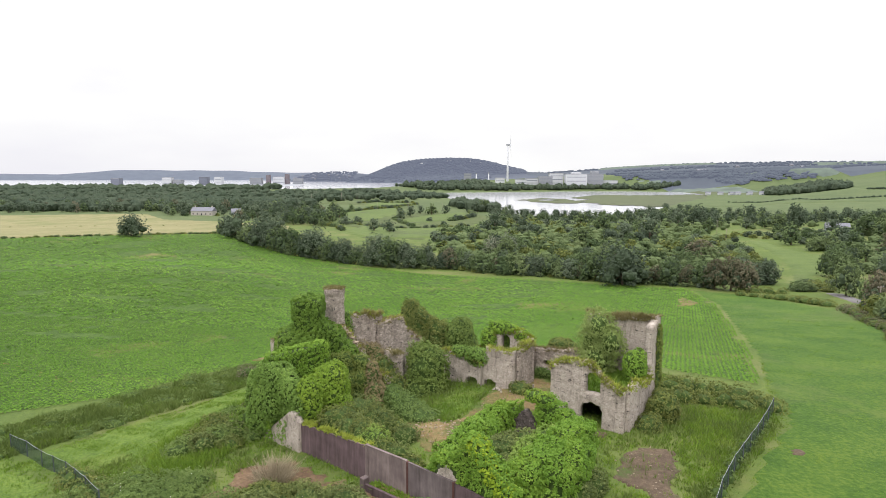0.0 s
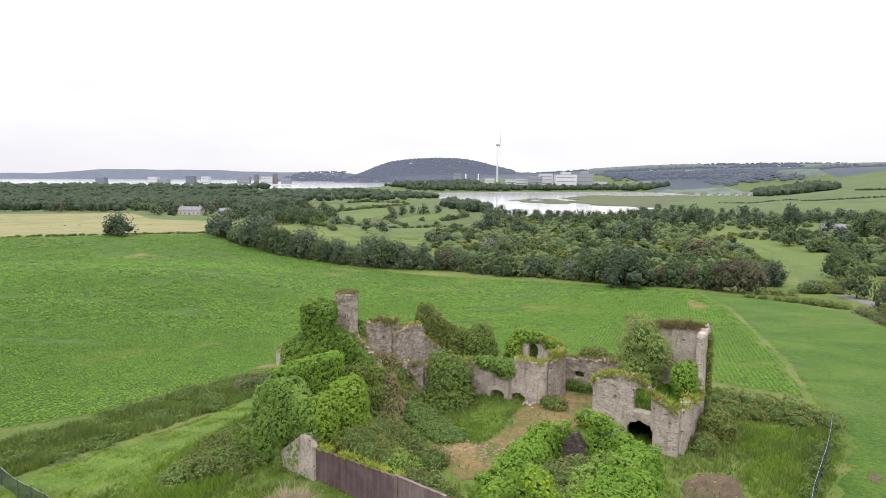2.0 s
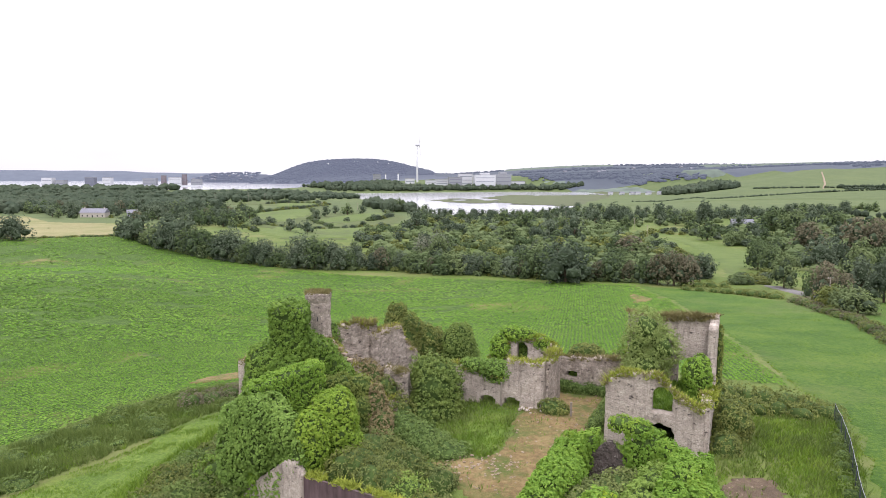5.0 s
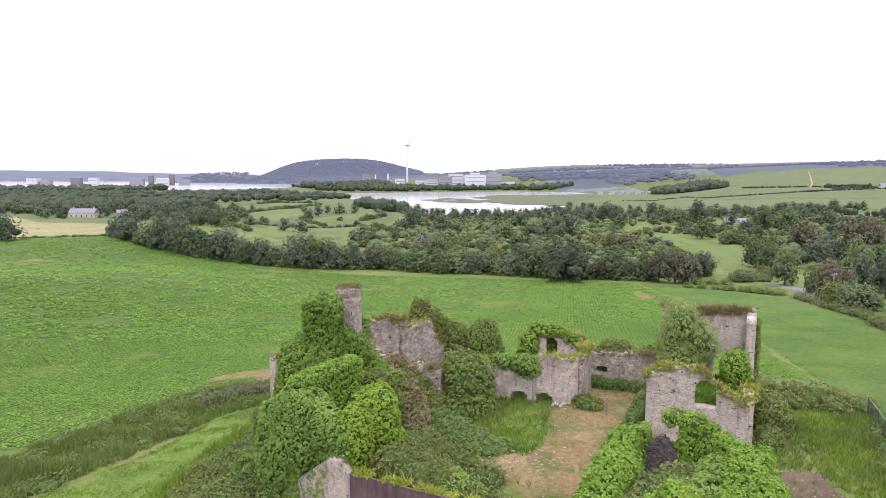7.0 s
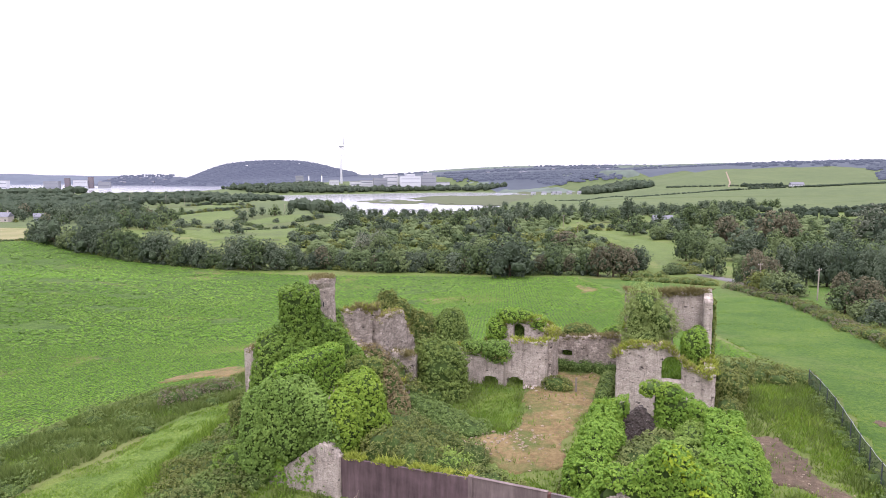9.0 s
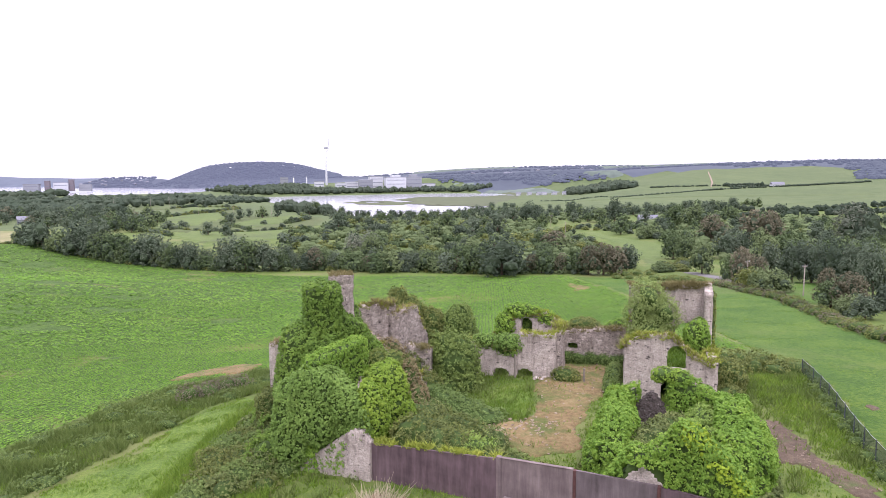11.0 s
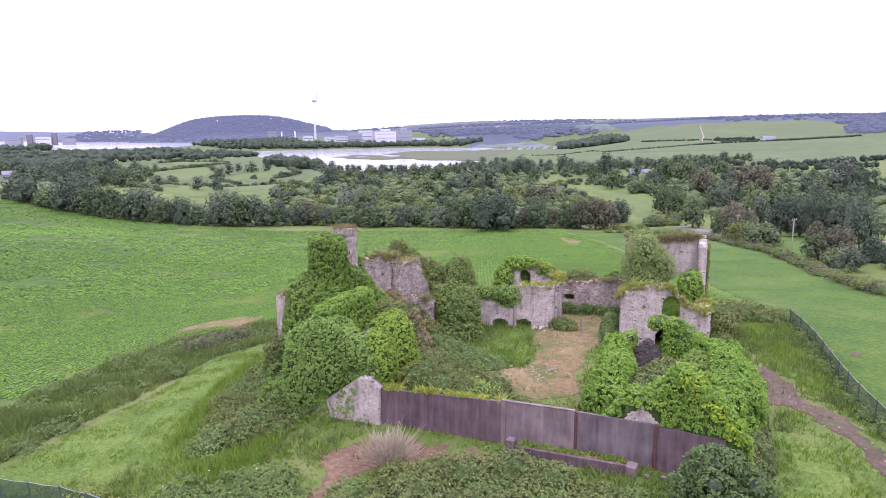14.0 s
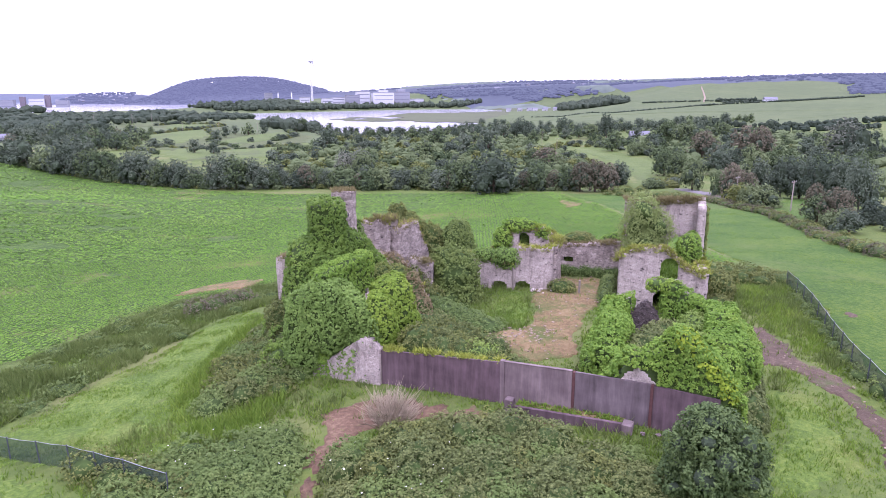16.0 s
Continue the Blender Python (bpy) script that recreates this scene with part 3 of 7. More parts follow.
def tube(path, radii, sides=7):
    """A tapered round limb along a path."""
    path = [Vector(p) for p in path]
    v, f = [], []
    for i, (p, r) in enumerate(zip(path, radii)):
        d = (path[min(i + 1, len(path) - 1)] - path[max(i - 1, 0)]).normalized()
        a = d.orthogonal().normalized()
        b = d.cross(a)
        for k in range(sides):
            q = p + r * (math.cos(6.2832 * k / sides) * a + math.sin(6.2832 * k / sides) * b)
            v.append(tuple(q))
    for i in range(len(path) - 1):
        for k in range(sides):
            a, b = i * sides + k, i * sides + (k + 1) % sides
            f += [(a, b, b + sides), (a, b + sides, a + sides)]
    n = len(v)
    v.append(tuple(path[-1]))
    f += [((len(path) - 1) * sides + k, (len(path) - 1) * sides + (k + 1) % sides, n) for k in range(sides)]
    return np.array(v), np.array(f)

# ---------------------------------------------------------------- ground and water
def spread(lo, hi, centre, fine, n):
    a = np.arcsinh((lo - centre) / fine)
    b = np.arcsinh((hi - centre) / fine)
    return centre + fine * np.sinh(np.linspace(a, b, n))


gx, gy = spread(-4600, 4600, 0, 45, 300), spread(-2500, 4800, 62, 45, 300)
GX, GY = np.meshgrid(gx, gy)
GZ = height(GX, GY)
near = np.exp(-((GX / 90) ** 2 + ((GY - 60) / 90) ** 2))
flat = np.stack([GX.ravel(), GY.ravel(), 0 * GX.ravel()], 1)
GZ = GZ + (near.ravel() * 0.1 * wobble(flat, 0.6, 3)).reshape(GZ.shape)
gi = np.arange(len(gx) * len(gy)).reshape(len(gy), len(gx))
gf = np.stack([gi[:-1, :-1], gi[:-1, 1:], gi[1:, 1:], gi[1:, :-1]], -1).reshape(-1, 4)
fcx, fcy = (gx[:-1] + gx[1:]) / 2, (gy[:-1] + gy[1:]) / 2
FCX, FCY = np.meshgrid(fcx, fcy)
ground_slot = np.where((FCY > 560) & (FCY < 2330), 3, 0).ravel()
# distant cells take the materials that glow with painted haze
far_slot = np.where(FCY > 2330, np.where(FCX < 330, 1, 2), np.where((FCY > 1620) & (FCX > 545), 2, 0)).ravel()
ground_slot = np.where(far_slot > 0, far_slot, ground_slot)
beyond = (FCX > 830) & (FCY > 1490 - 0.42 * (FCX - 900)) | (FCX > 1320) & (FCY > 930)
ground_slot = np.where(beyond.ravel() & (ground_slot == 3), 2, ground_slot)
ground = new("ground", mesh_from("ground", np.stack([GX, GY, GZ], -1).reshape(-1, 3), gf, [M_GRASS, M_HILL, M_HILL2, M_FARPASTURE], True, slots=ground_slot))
tagged(ground, "rough green grassland falling away towards an estuary", "ground", kind="structure")

water = new("water", mesh_from("water", [(-4700, 500, -20), (4700, 500, -20), (4700, 4800, -20), (-4700, 4800, -20)], [(0, 1, 2, 3)], M_WATER))
tagged(water, "pale still estuary water reflecting a white sky", "water", kind="structure")


def sheet(name, label, poly, step, lift, mat, category="field", ragged=0.0, seed=5):
    """A field or bare patch laid over the ground."""
    xs, ys = [p[0] for p in poly], [p[1] for p in poly]
    ax, ay = np.arange(min(xs) - step, max(xs) + step, step), np.arange(min(ys) - step, max(ys) + step, step)
    X, Y = np.meshgrid(ax, ay)
    i = np.arange(X.size).reshape(X.shape)
    f = np.stack([i[:-1, :-1], i[:-1, 1:], i[1:, 1:], i[1:, :-1]], -1).reshape(-1, 4)
    cx, cy = X[:-1, :-1].ravel() + step / 2, Y[:-1, :-1].ravel() + step / 2
    q = np.stack([cx, cy, 0 * cx], 1)
    jx, jy = ragged * wobble(q, 0.8, seed), ragged * wobble(q, 0.8, seed + 9)
    f = f[inside(poly, cx + jx, cy + jy)]
    used = np.unique(f)
    back = np.zeros(X.size, int)
    back[used] = np.arange(len(used))
    x, y = X.ravel()[used], Y.ravel()[used]
    count = np.zeros(X.size, int)
    np.add.at(count, f.ravel(), 1)
    rim = np.where(count[used] < 4, -0.25 - 0.6 * lift, lift)
    ob = new(name, mesh_from(name, np.stack([x, y, height(x, y) + rim], 1), back[f], mat, True))
    return tagged(ob, label, category, kind="structure")


CROP = [(-57, 72), (-45, 79), (-38, 93), (-30, 101), (-18, 106), (6, 97), (30, 90), (38, 84), (46, 80), (58, 110), (79, 178), (85, 217), (64, 230), (35, 248), (-11, 268), (-52, 292), (-100, 336), (-153, 394), (-194, 357), (-232, 316), (-300, 250), (-200, 120), (-110, 70)]
sheet("crop_field", "bright green root crop field with dry patches", CROP, 1.6, 0.16, M_CROP)
MEADOW = [(46, 80), (58, 110), (79, 178), (85, 217), (100, 200), (108, 165), (104, 143), (93, 121), (81, 99), (74, 83), (110, 60), (120, 0), (90, -60), (40, -40), (27, 30), (26, 44), (42, 66)]
sheet("meadow", "lush green cattle meadow", MEADOW, 1.3, 0.12, M_MEADOW)
sheet("hay_field", "pale cut hay field behind a hedge", [(-232, 322), (-194, 362), (-155, 402), (-120, 440), (-132, 491), (-206, 541), (-270, 568), (-332, 655), (-410, 640), (-600, 600), (-620, 420), (-420, 300)], 4, 0.5, M_STUBBLE)

# ---------------------------------------------------------------- the ruin: walls
A0, DU, DV = Vector((14.5, 61.35)), Vector((0.835, -0.55)), Vector((0.55, 0.835))
HOUSE_TURN = math.atan2(DU.y, DU.x)


def at_house(u, v):
    p = A0 + u * DU + v * DV
    return p.x, p.y


def profile(points):
    """A broken line s -> z."""
    s, z = [p[0] for p in points], [p[1] for p in points]
    return lambda q: np.interp(q, s, z)


def hole_shift(hole, s, z):
    """Whether a point lies in an opening, and its nearest place on the opening's edge."""
    s0, s1, z0, z1, arched = hole
    mid, half = (s0 + s1) / 2, (s1 - s0) / 2
    spring = z1 - half * arched
    if not (s0 < s < s1 and z0 < z < z1):
        return None
    if z <= spring or not arched:
        d = [(s - s0, (s0, z)), (s1 - s, (s1, z)), (z - z0, (s, z0))] + ([(z1 - z, (s, z1))] if not arched else [])
        return min(d)[1]
    k = math.hypot((s - mid) / half, (z - spring) / (half * arched))
    if k >= 1:
        return None
    k = max(k, 1e-3)
    return mid + (s - mid) / k, spring + (z - spring) / k


def wall_shape(p0, p1, top, thick, holes=(), cell=0.3, rough=0.07, seed=1, deep=0.8, crumble=0.25):
    """A standing ruined wall from p0 to p1 with a broken top and openings through it, in world places."""
    p0, p1 = Vector(p0), Vector(p1)
    length = (p1 - p0).length
    d = (p1 - p0) / length
    n = Vector((-d.y, d.x))
    ns = max(2, round(length / cell))
    ss = np.linspace(0, length, ns + 1)
    tz = np.array([float(top(s)) for s in ss])
    q = np.stack([ss, ss * 0, ss * 0 + seed], 1)
    tz = tz + crumble * wobble(q, 2.5, seed) + 0.5 * crumble * wobble(q, 7, seed + 3)
    gz = np.array([ground_at(*(p0 + d * s)) for s in ss]) - deep
    z0 = float(gz.min())
    nz = max(2, int((tz.max() - z0) / cell) + 1)
    zz = z0 + cell * np.arange(nz + 1)
    keep = np.zeros((ns, nz), bool)
    for i in range(ns):
        for j in range(nz):
            sc, zc = (ss[i] + ss[i + 1]) / 2, (zz[j] + zz[j + 1]) / 2
            keep[i, j] = zc < (tz[i] + tz[i + 1]) / 2 and all(hole_shift(h, sc, zc) is None for h in holes)
    verts, index, faces = [], {}, []

    def vert(i, j, side):
        key = (i, j, side)
        if key not in index:
            s, z = ss[i], min(zz[j], tz[i])
            for h in holes:
                moved = hole_shift(h, s, z)
                if moved:
                    s, z = moved
            p = p0 + d * s
            jig = np.array([[p.x, p.y, z]])
            off = rough * float(wobble(jig, 2.2, seed + side)[0]) + 0.5 * rough * float(wobble(jig, 6.0, seed + 7 + side)[0])
            batter = 0.02 * max(0, 3 - (z - z0))
            k = (-thick / 2 - batter if side == 0 else thick / 2 + batter) + off
            s2 = rough * 0.8 * float(wobble(jig, 4.0, seed + 20)[0])
            p = p + n * k + d * s2
            index[key] = len(verts)
            verts.append((p.x, p.y, z + rough * 0.6 * float(wobble(jig, 5.0, seed + 31)[0])))
        return index[key]

    def cell_kept(i, j):
        return 0 <= i < ns and 0 <= j < nz and keep[i, j]

    for i in range(ns):
        for j in range(nz):
            if not keep[i, j]:
                continue
            faces.append((vert(i, j, 0), vert(i + 1, j, 0), vert(i + 1, j + 1, 0), vert(i, j + 1, 0)))
            faces.append((vert(i + 1, j, 1), vert(i, j, 1), vert(i, j + 1, 1), vert(i + 1, j + 1, 1)))
            if not cell_kept(i - 1, j):
                faces.append((vert(i, j, 1), vert(i, j, 0), vert(i, j + 1, 0), vert(i, j + 1, 1)))
            if not cell_kept(i + 1, j):
                faces.append((vert(i + 1, j, 0), vert(i + 1, j, 1), vert(i + 1, j + 1, 1), vert(i + 1, j + 1, 0)))
            if not cell_kept(i, j + 1):
                faces.append((vert(i, j + 1, 0), vert(i + 1, j + 1, 0), vert(i + 1, j + 1, 1), vert(i, j + 1, 1)))
    crest = [(p0 + d * s, z) for s, z in zip(ss, tz)]
    return verts, faces, crest, n


def cap_points(crest, n, thick, density, rng, spill=0.5):
    """Places for growth along a wall's broken top, spilling a little over its edges."""
    out = []
    for (pa, za), (pb, zb) in zip(crest, crest[1:]):
        lush = float(wobble(np.array([[pa.x, pa.y, za]]), 1.6, 77)[0])
        k = rng.poisson(density * (pb - pa).length * max(0.3, 1.5 + 1.3 * lush))
        for _ in range(k):
            t, w = rng.random(), rng.uniform(-0.5, 0.5) * (thick + spill)
            p = pa.lerp(pb, t) + n * w
            z = za + (zb - za) * t
            out.append((p.x, p.y, z - 0.05 - max(0, abs(w) - thick / 2) * 1.5))
    return np.array(out)


def ruin_wall(name, label, p0, p1, top, thick, mat=None, holes=(), seed=1, cap=M_MOSS, cap2=None, cap_tall=0.4, cap_density=16, cell=0.3, crumble=0.25, rough=0.045, span=(0, 1)):
    verts, faces, crest, n = wall_shape(p0, p1, top, thick, holes, cell, rough, seed, crumble=crumble)
    top_ob = thing(name, label, "ruined wall", (*p0, ground_at(*p0)), kind="structure", group="ruin walls")
    o = np.array([*p0, ground_at(*p0)])
    part("masonry", mesh_from("masonry", np.array(verts) - o, faces, mat or M_STONE, True), top_ob)
    if cap:
        rng = np.random.default_rng(seed)
        k = len(crest)
        crest = crest[int(span[0] * k):int(span[1] * k) + 1]
        for m, tall, dens in ((cap, cap_tall, cap_density),) + (((cap2, cap_tall * 0.8, cap_density * 0.6),) if cap2 else ()):
            pts = cap_points(crest, n, thick, dens, rng)
            if len(pts):
                hh = np.repeat(tall * (0.6 + 0.5 * wobble(pts, 1.3, seed + 60).clip(-0.8, 1)), 6)
                v, f = tufts(pts, hh, rng, 6, 0.06, 0.85)
                part("wall_top_grass", mesh_from("wall_top_grass", v - o, f, m), top_ob, "tufts of yellowing grass and moss")
    return top_ob


S = at_house
# gatehouse range with the arched door
ruin_wall("wall_gatehouse_front", "roofless stone gable wall with arched doorway and window hole", S(-0.45, 0), S(7.8, 0),
          profile([(0, 8.2), (0.6, 8.7), (2.2, 9.2), (4.0, 9.4), (4.9, 8.9), (6.2, 7.6), (8.25, 6.7)]), 0.8, M_STONE2,
          holes=[(3.5, 6.0, -1, 4.9, 0.8), (4.05, 5.7, 5.95, 8.2, 0.75)], seed=3, cap_tall=0.6, cap_density=24, cap2=M_DRY, crumble=0.2, cell=0.25)
ruin_wall("wall_gatehouse_east", "rough stone side wall stepping up to a tall back wall", S(7.8, 0.4), S(7.8, 10),
          profile([(0, 6.6), (2.5, 7.0), (4.5, 6.4), (6.8, 6.6), (7.2, 12.0), (9.6, 12.6)]), 0.8, M_STONE2, seed=8, cap_tall=0.5, cap2=M_DRY, span=(0, 0.72))
ruin_wall("wall_gatehouse_west", "rough stone side wall with overgrown top", S(-0.1, 0.4), S(0.1, 10),
          profile([(0, 8.0), (3, 7.0), (7.5, 7.2), (8.4, 9.0), (9.6, 12.4)]), 0.8, M_STONE, seed=9, cap_tall=0.5, cap2=M_DRY)
ruin_wall("wall_gatehouse_back", "tall stone back wall with a broken arch", S(-0.4, 10), S(8.2, 10),
          profile([(0, 12.5), (2, 12.2), (6.2, 12.7), (8.6, 13.0)]), 0.9, M_STONE2, holes=[(5.0, 6.9, 5.0, 8.3, 0.9)], seed=12, cap=M_DRY, cap2=M_DRY, cap_tall=0.7, cap_density=30)

# earth-covered vault inside the gatehouse, dark below and green above
vault = thing("gatehouse_vault", "stone vault inside the gatehouse with a weedy top", "vault", (*S(0, 0), ground_at(*S(0, 0))), kind="structure")
vb = ground_at(*S(0, 0))
vault.matrix_world = Matrix.Translation((*S(0, 0), vb)) @ pose(0, 0, 0, 0, 0, math.degrees(HOUSE_TURN))
part("vault_slab", boxes_mesh("vault_slab", [(0.35, 7.38, 0.42, 9.5, 5.25 - vb, 5.7 - vb)], M_STONE, 0.05), vault)
part("earth", boxes_mesh("earth", [(0.37, 7.36, 0.44, 9.48, 5.7 - vb, 5.82 - vb)], M_GRASS, 0.03), vault, "weedy earth fill")
vr = np.random.default_rng(15)
vp_ = np.stack([vr.uniform(0.5, 7.2, 700), vr.uniform(0.5, 9.3, 700), np.full(700, 5.8 - vb)], 1)
part("weed_growth", mesh_from("weed_growth", *tufts(vp_, 0.5, vr, 5, 0.06, 0.5), M_BLADE), vault, "green weeds")

# middle range with two low arches and the window block
ruin_wall("wall_arches", "pale rubble wall with two low arches", S(-19.0, 4.9), S(-7.8, 4.9),
          profile([(0, 5.6), (4.8, 5.9), (6.0, 5.2), (6.7, 5.0), (7.2, 7.0), (11.2, 7.4)]), 0.9, M_STONE2,
          holes=[(4.25, 5.95, -1, 3.0, 0.7), (6.9, 8.7, -1, 3.1, 0.6)], seed=21, cap_tall=0.55, cap2=M_DRY, cell=0.25)
ruin_wall("wall_block_side", "rubble return wall with grassy top", S(-7.8, 5.3), S(-7.8, 9.3), profile([(0, 7.4), (4, 7.7)]), 0.9, M_STONE, seed=23, cap_tall=0.6, cap2=M_DRY)
ruin_wall("wall_window", "ivy-topped wall fragment with a tall narrow window", S(-16, 10.4), S(-8.2, 10.4),
          profile([(0, 5.2), (2.0, 7.2), (3.2, 8.3), (6.2, 8.6), (7.4, 7.7)]), 0.8, M_STONE2, holes=[(3.3, 4.6, 4.4, 7.6, 0.9)], seed=25, cap_tall=0.5, cap2=M_DRY)
ruin_wall("wall_low", "low stone courtyard wall with a hole in it", S(-9.2, 12.6), S(0.6, 12.6), profile([(0, 5.9), (3, 6.2), (9.6, 6.9)]), 0.8, M_STONE,
          holes=[(1.9, 3.0, 3.7, 4.5, 0.5)], seed=27, cap=M_DRY, cap_tall=0.45, cap_density=18, crumble=0.12)

# west range: broken back walls, sloping wall and turret
ruin_wall("wall_west_back", "dark recessed rubble wall with grassy broken top", (-10.6, 73.9), (-6.4, 74.4), profile([(0, 10.9), (1.5, 11.2), (3, 10.8), (4.3, 10.7)]), 0.9, M_STONE, seed=31, cap=M_DRY, cap2=M_MOSS, cap_tall=0.6, crumble=0.4, rough=0.13)
ruin_wall("wall_west_front", "torn rubble wall standing forward of its neighbour", (-6.9, 73.5), (-2.6, 76.7), profile([(0, 9.7), (0.9, 10.1), (2.4, 10.5), (3.4, 10.2), (4.2, 8.8), (5.4, 7.0)]), 1.0, M_STONE, seed=32, cap=M_DRY, cap2=M_MOSS, cap_tall=0.6, crumble=0.5, rough=0.17)
ruin_wall("wall_west_return", "rough torn end of a rubble wall", (-5.2, 76.6), (-1.9, 81.6), profile([(0, 7.6), (2.5, 7.6), (4.5, 6.8), (6.0, 5.8)]), 1.1, M_STONE, seed=33, cap=M_DRY, cap_tall=0.5, crumble=0.45, rough=0.1)
ruin_wall("wall_west_slope", "collapsed wall sloping down from the turret", (-11.9, 72.0), (-4.4, 67.6), profile([(0, 10.4), (1.2, 9.6), (3.6, 7.6), (6.0, 5.4), (8.7, 4.2)]), 0.9, M_STONE, seed=35, cap=M_DRY, cap2=M_MOSS, cap_tall=0.45, crumble=0.45, rough=0.1)
ruin_wall("wall_west_stub", "broken stub of rubble wall among bushes", (-5.5, 71.4), (-3.4, 70.2), profile([(0, 6.9), (1.2, 7.1), (2.4, 6.5)]), 1.0, M_STONE, seed=37, cap=M_DRY, cap_tall=0.5, crumble=0.3, rough=0.12)
ruin_wall("wall_pier", "narrow stone pier at the corner of the ruin", (-19.5, 69.6), (-18.2, 68.9), profile([(0, 8.6), (1.4, 9.0)]), 1.0, M_STONE2, seed=39, cap=M_DRY, cap_tall=0.4, crumble=0.15)

# turret with slit window
turret = thing("turret", "slender grey stone turret with slit window and grassy top", "tower", (-12.3, 72.6, ground_at(-12.3, 72.6)))
tv, tf = [], []
rings, sides = 34, 20
tb = ground_at(-12.3, 72.6)
for i in range(rings + 1):
    k = i / rings
    z = -0.6 + (14.5 - tb + 0.6) * k
    for j in range(sides):
        a = 6.28318 * j / sides + HOUSE_TURN
        c, s = math.cos(a), math.sin(a)
        r = (1.26 - 0.18 * k) / max(abs(c) ** 3.0 + abs(s) ** 3.0, 1e-6) ** (1 / 3.0)
        if k > 0.955:
            r += 0.12
        w = np.array([[c * r, s * r, z]])
        r += 0.06 * float(wobble(w, 2.5, 4)[0]) + 0.03 * float(wobble(w, 6, 5)[0])
        tv.append((c * r * math.cos(HOUSE_TURN) - s * r * math.sin(HOUSE_TURN), c * r * math.sin(HOUSE_TURN) + s * r * math.cos(HOUSE_TURN), z + (0.12 * math.sin(5 * a) if i == rings else 0)))
for i in range(rings):
    for j in range(sides):
        tf.append((i * sides + j, i * sides + (j + 1) % sides, (i + 1) * sides + (j + 1) % sides, (i + 1) * sides + j))
tf.append(tuple(rings * sides + j for j in range(sides)))
part("shaft", mesh_from("shaft", tv, tf, M_STONE), turret)
part("slit_window", boxes_mesh("slit_window", [(-0.16, 0.16, -0.1, 0.1, -0.4, 0.4)], M_WINDOW, 0.03), turret, "dark narrow slit").matrix_local = pose(0.1, -1.1, 11.9 - tb, 0, 0, 0)
tp = np.array([(RNG.uniform(-1.1, 1.1), RNG.uniform(-1.1, 1.1), 14.5 - tb) for _ in range(90)])
v, f = tufts(tp, 0.4, RNG, 6, 0.07, 0.45)
part("wall_top_grass", mesh_from("wall_top_grass", v, f, M_DRY), turret)

# ---------------------------------------------------------------- front boundary: stone end and cast concrete panels
FW0, FWD = Vector((-12.35, 54.5)), Vector((0.7386, -0.6742))


def fw(s):
    p = FW0 + s * FWD
    return p.x, p.y


ruin_wall("wall_front_stone", "pale stone wall end cut off at a slant", fw(-7.0), fw(0.25), profile([(0, 0.9), (1.2, 1.7), (6.0, 5.2), (6.7, 4.7), (7.25, 4.2)]), 0.7, M_STONE2, seed=41, cap=None, crumble=0.05, cell=0.22, rough=0.05)
front = thing("concrete_wall", "stained cast concrete panel wall with posts", "wall", (*fw(0.3), 0), kind="structure")
front.matrix_world = Matrix.Translation((*fw(0.3), 0)) @ pose(0, 0, 0, 0, 0, math.degrees(math.atan2(FWD.y, FWD.x)))


def panel(s0, s1, za, zb, mat, label, thick=0.18, proud=0.0):
    """One cast panel whose foot follows the ground and whose top runs from za to zb."""
    n = max(2, int((s1 - s0) / 0.5))
    bm = bmesh.new()
    rows = []
    for i in range(n + 1):
        s = s0 + (s1 - s0) * i / n
        z1 = za + (zb - za) * i / n
        z0 = ground_at(*fw(s + 0.3)) - 0.5
        ys = (-thick / 2 - proud, thick / 2 - proud)
        wav = 0.012 * math.sin(3.1 * s)
        rows.append([bm.verts.new((s, y + wav, z)) for z in (z0, z1) for y in ys])
    for a, b in zip(rows, rows[1:]):
        for q in ((a[0], b[0], b[2], a[2]), (b[1], a[1], a[3], b[3]), (a[2], b[2], b[3], a[3]), (a[1], b[1], b[0], a[0])):
            bm.faces.new(q)
    for r in (rows[0], rows[-1]):
        bm.faces.new((r[0], r[2], r[3], r[1]) if r is rows[0] else (r[0], r[1], r[3], r[2]))
    me = bpy.data.meshes.new("panel")
    bm.normal_update()
    bm.to_mesh(me)
    bm.free()
    me.materials.append(mat)
    part("panel", me, front, label)


panel(0.02, 10.4, 4.05, 4.95, M_CONC_D, "dark damp concrete panel")
panel(10.75, 15.8, 5.05, 5.3, M_CONC, "streaked grey concrete panel")
panel(16.02, 21.1, 5.3, 5.4, M_CONC_M, "mottled concrete panel")
panel(21.32, 25.4, 5.35, 5.2, M_CONC_D, "dark concrete panel under ivy")
for s, w, z, m, nm in ((10.57, 0.34, 5.15, M_CONC, "post"), (15.91, 0.2, 5.3, M_RUST, "pilaster"), (21.21, 0.2, 5.4, M_RUST, "pilaster")):
    g0 = ground_at(*fw(s + 0.3)) - 0.5
    part(nm, boxes_mesh(nm, [(s - w / 2, s + w / 2, -0.17, 0.15, g0, z)], m, 0.02), front, "rust-stained pilaster" if m is M_RUST else "pale concrete post")
cop = boxes_mesh("coping", [(10.75, 15.8, -0.13, 0.13, 0, 0.07)], M_CONC, 0.02)
for vtx in cop.vertices:
    vtx.co.z += 5.05 + (vtx.co.x - 10.75) / 5.05 * 0.25
part("coping", cop, front, "thin pale concrete coping")
rng = np.random.default_rng(5)
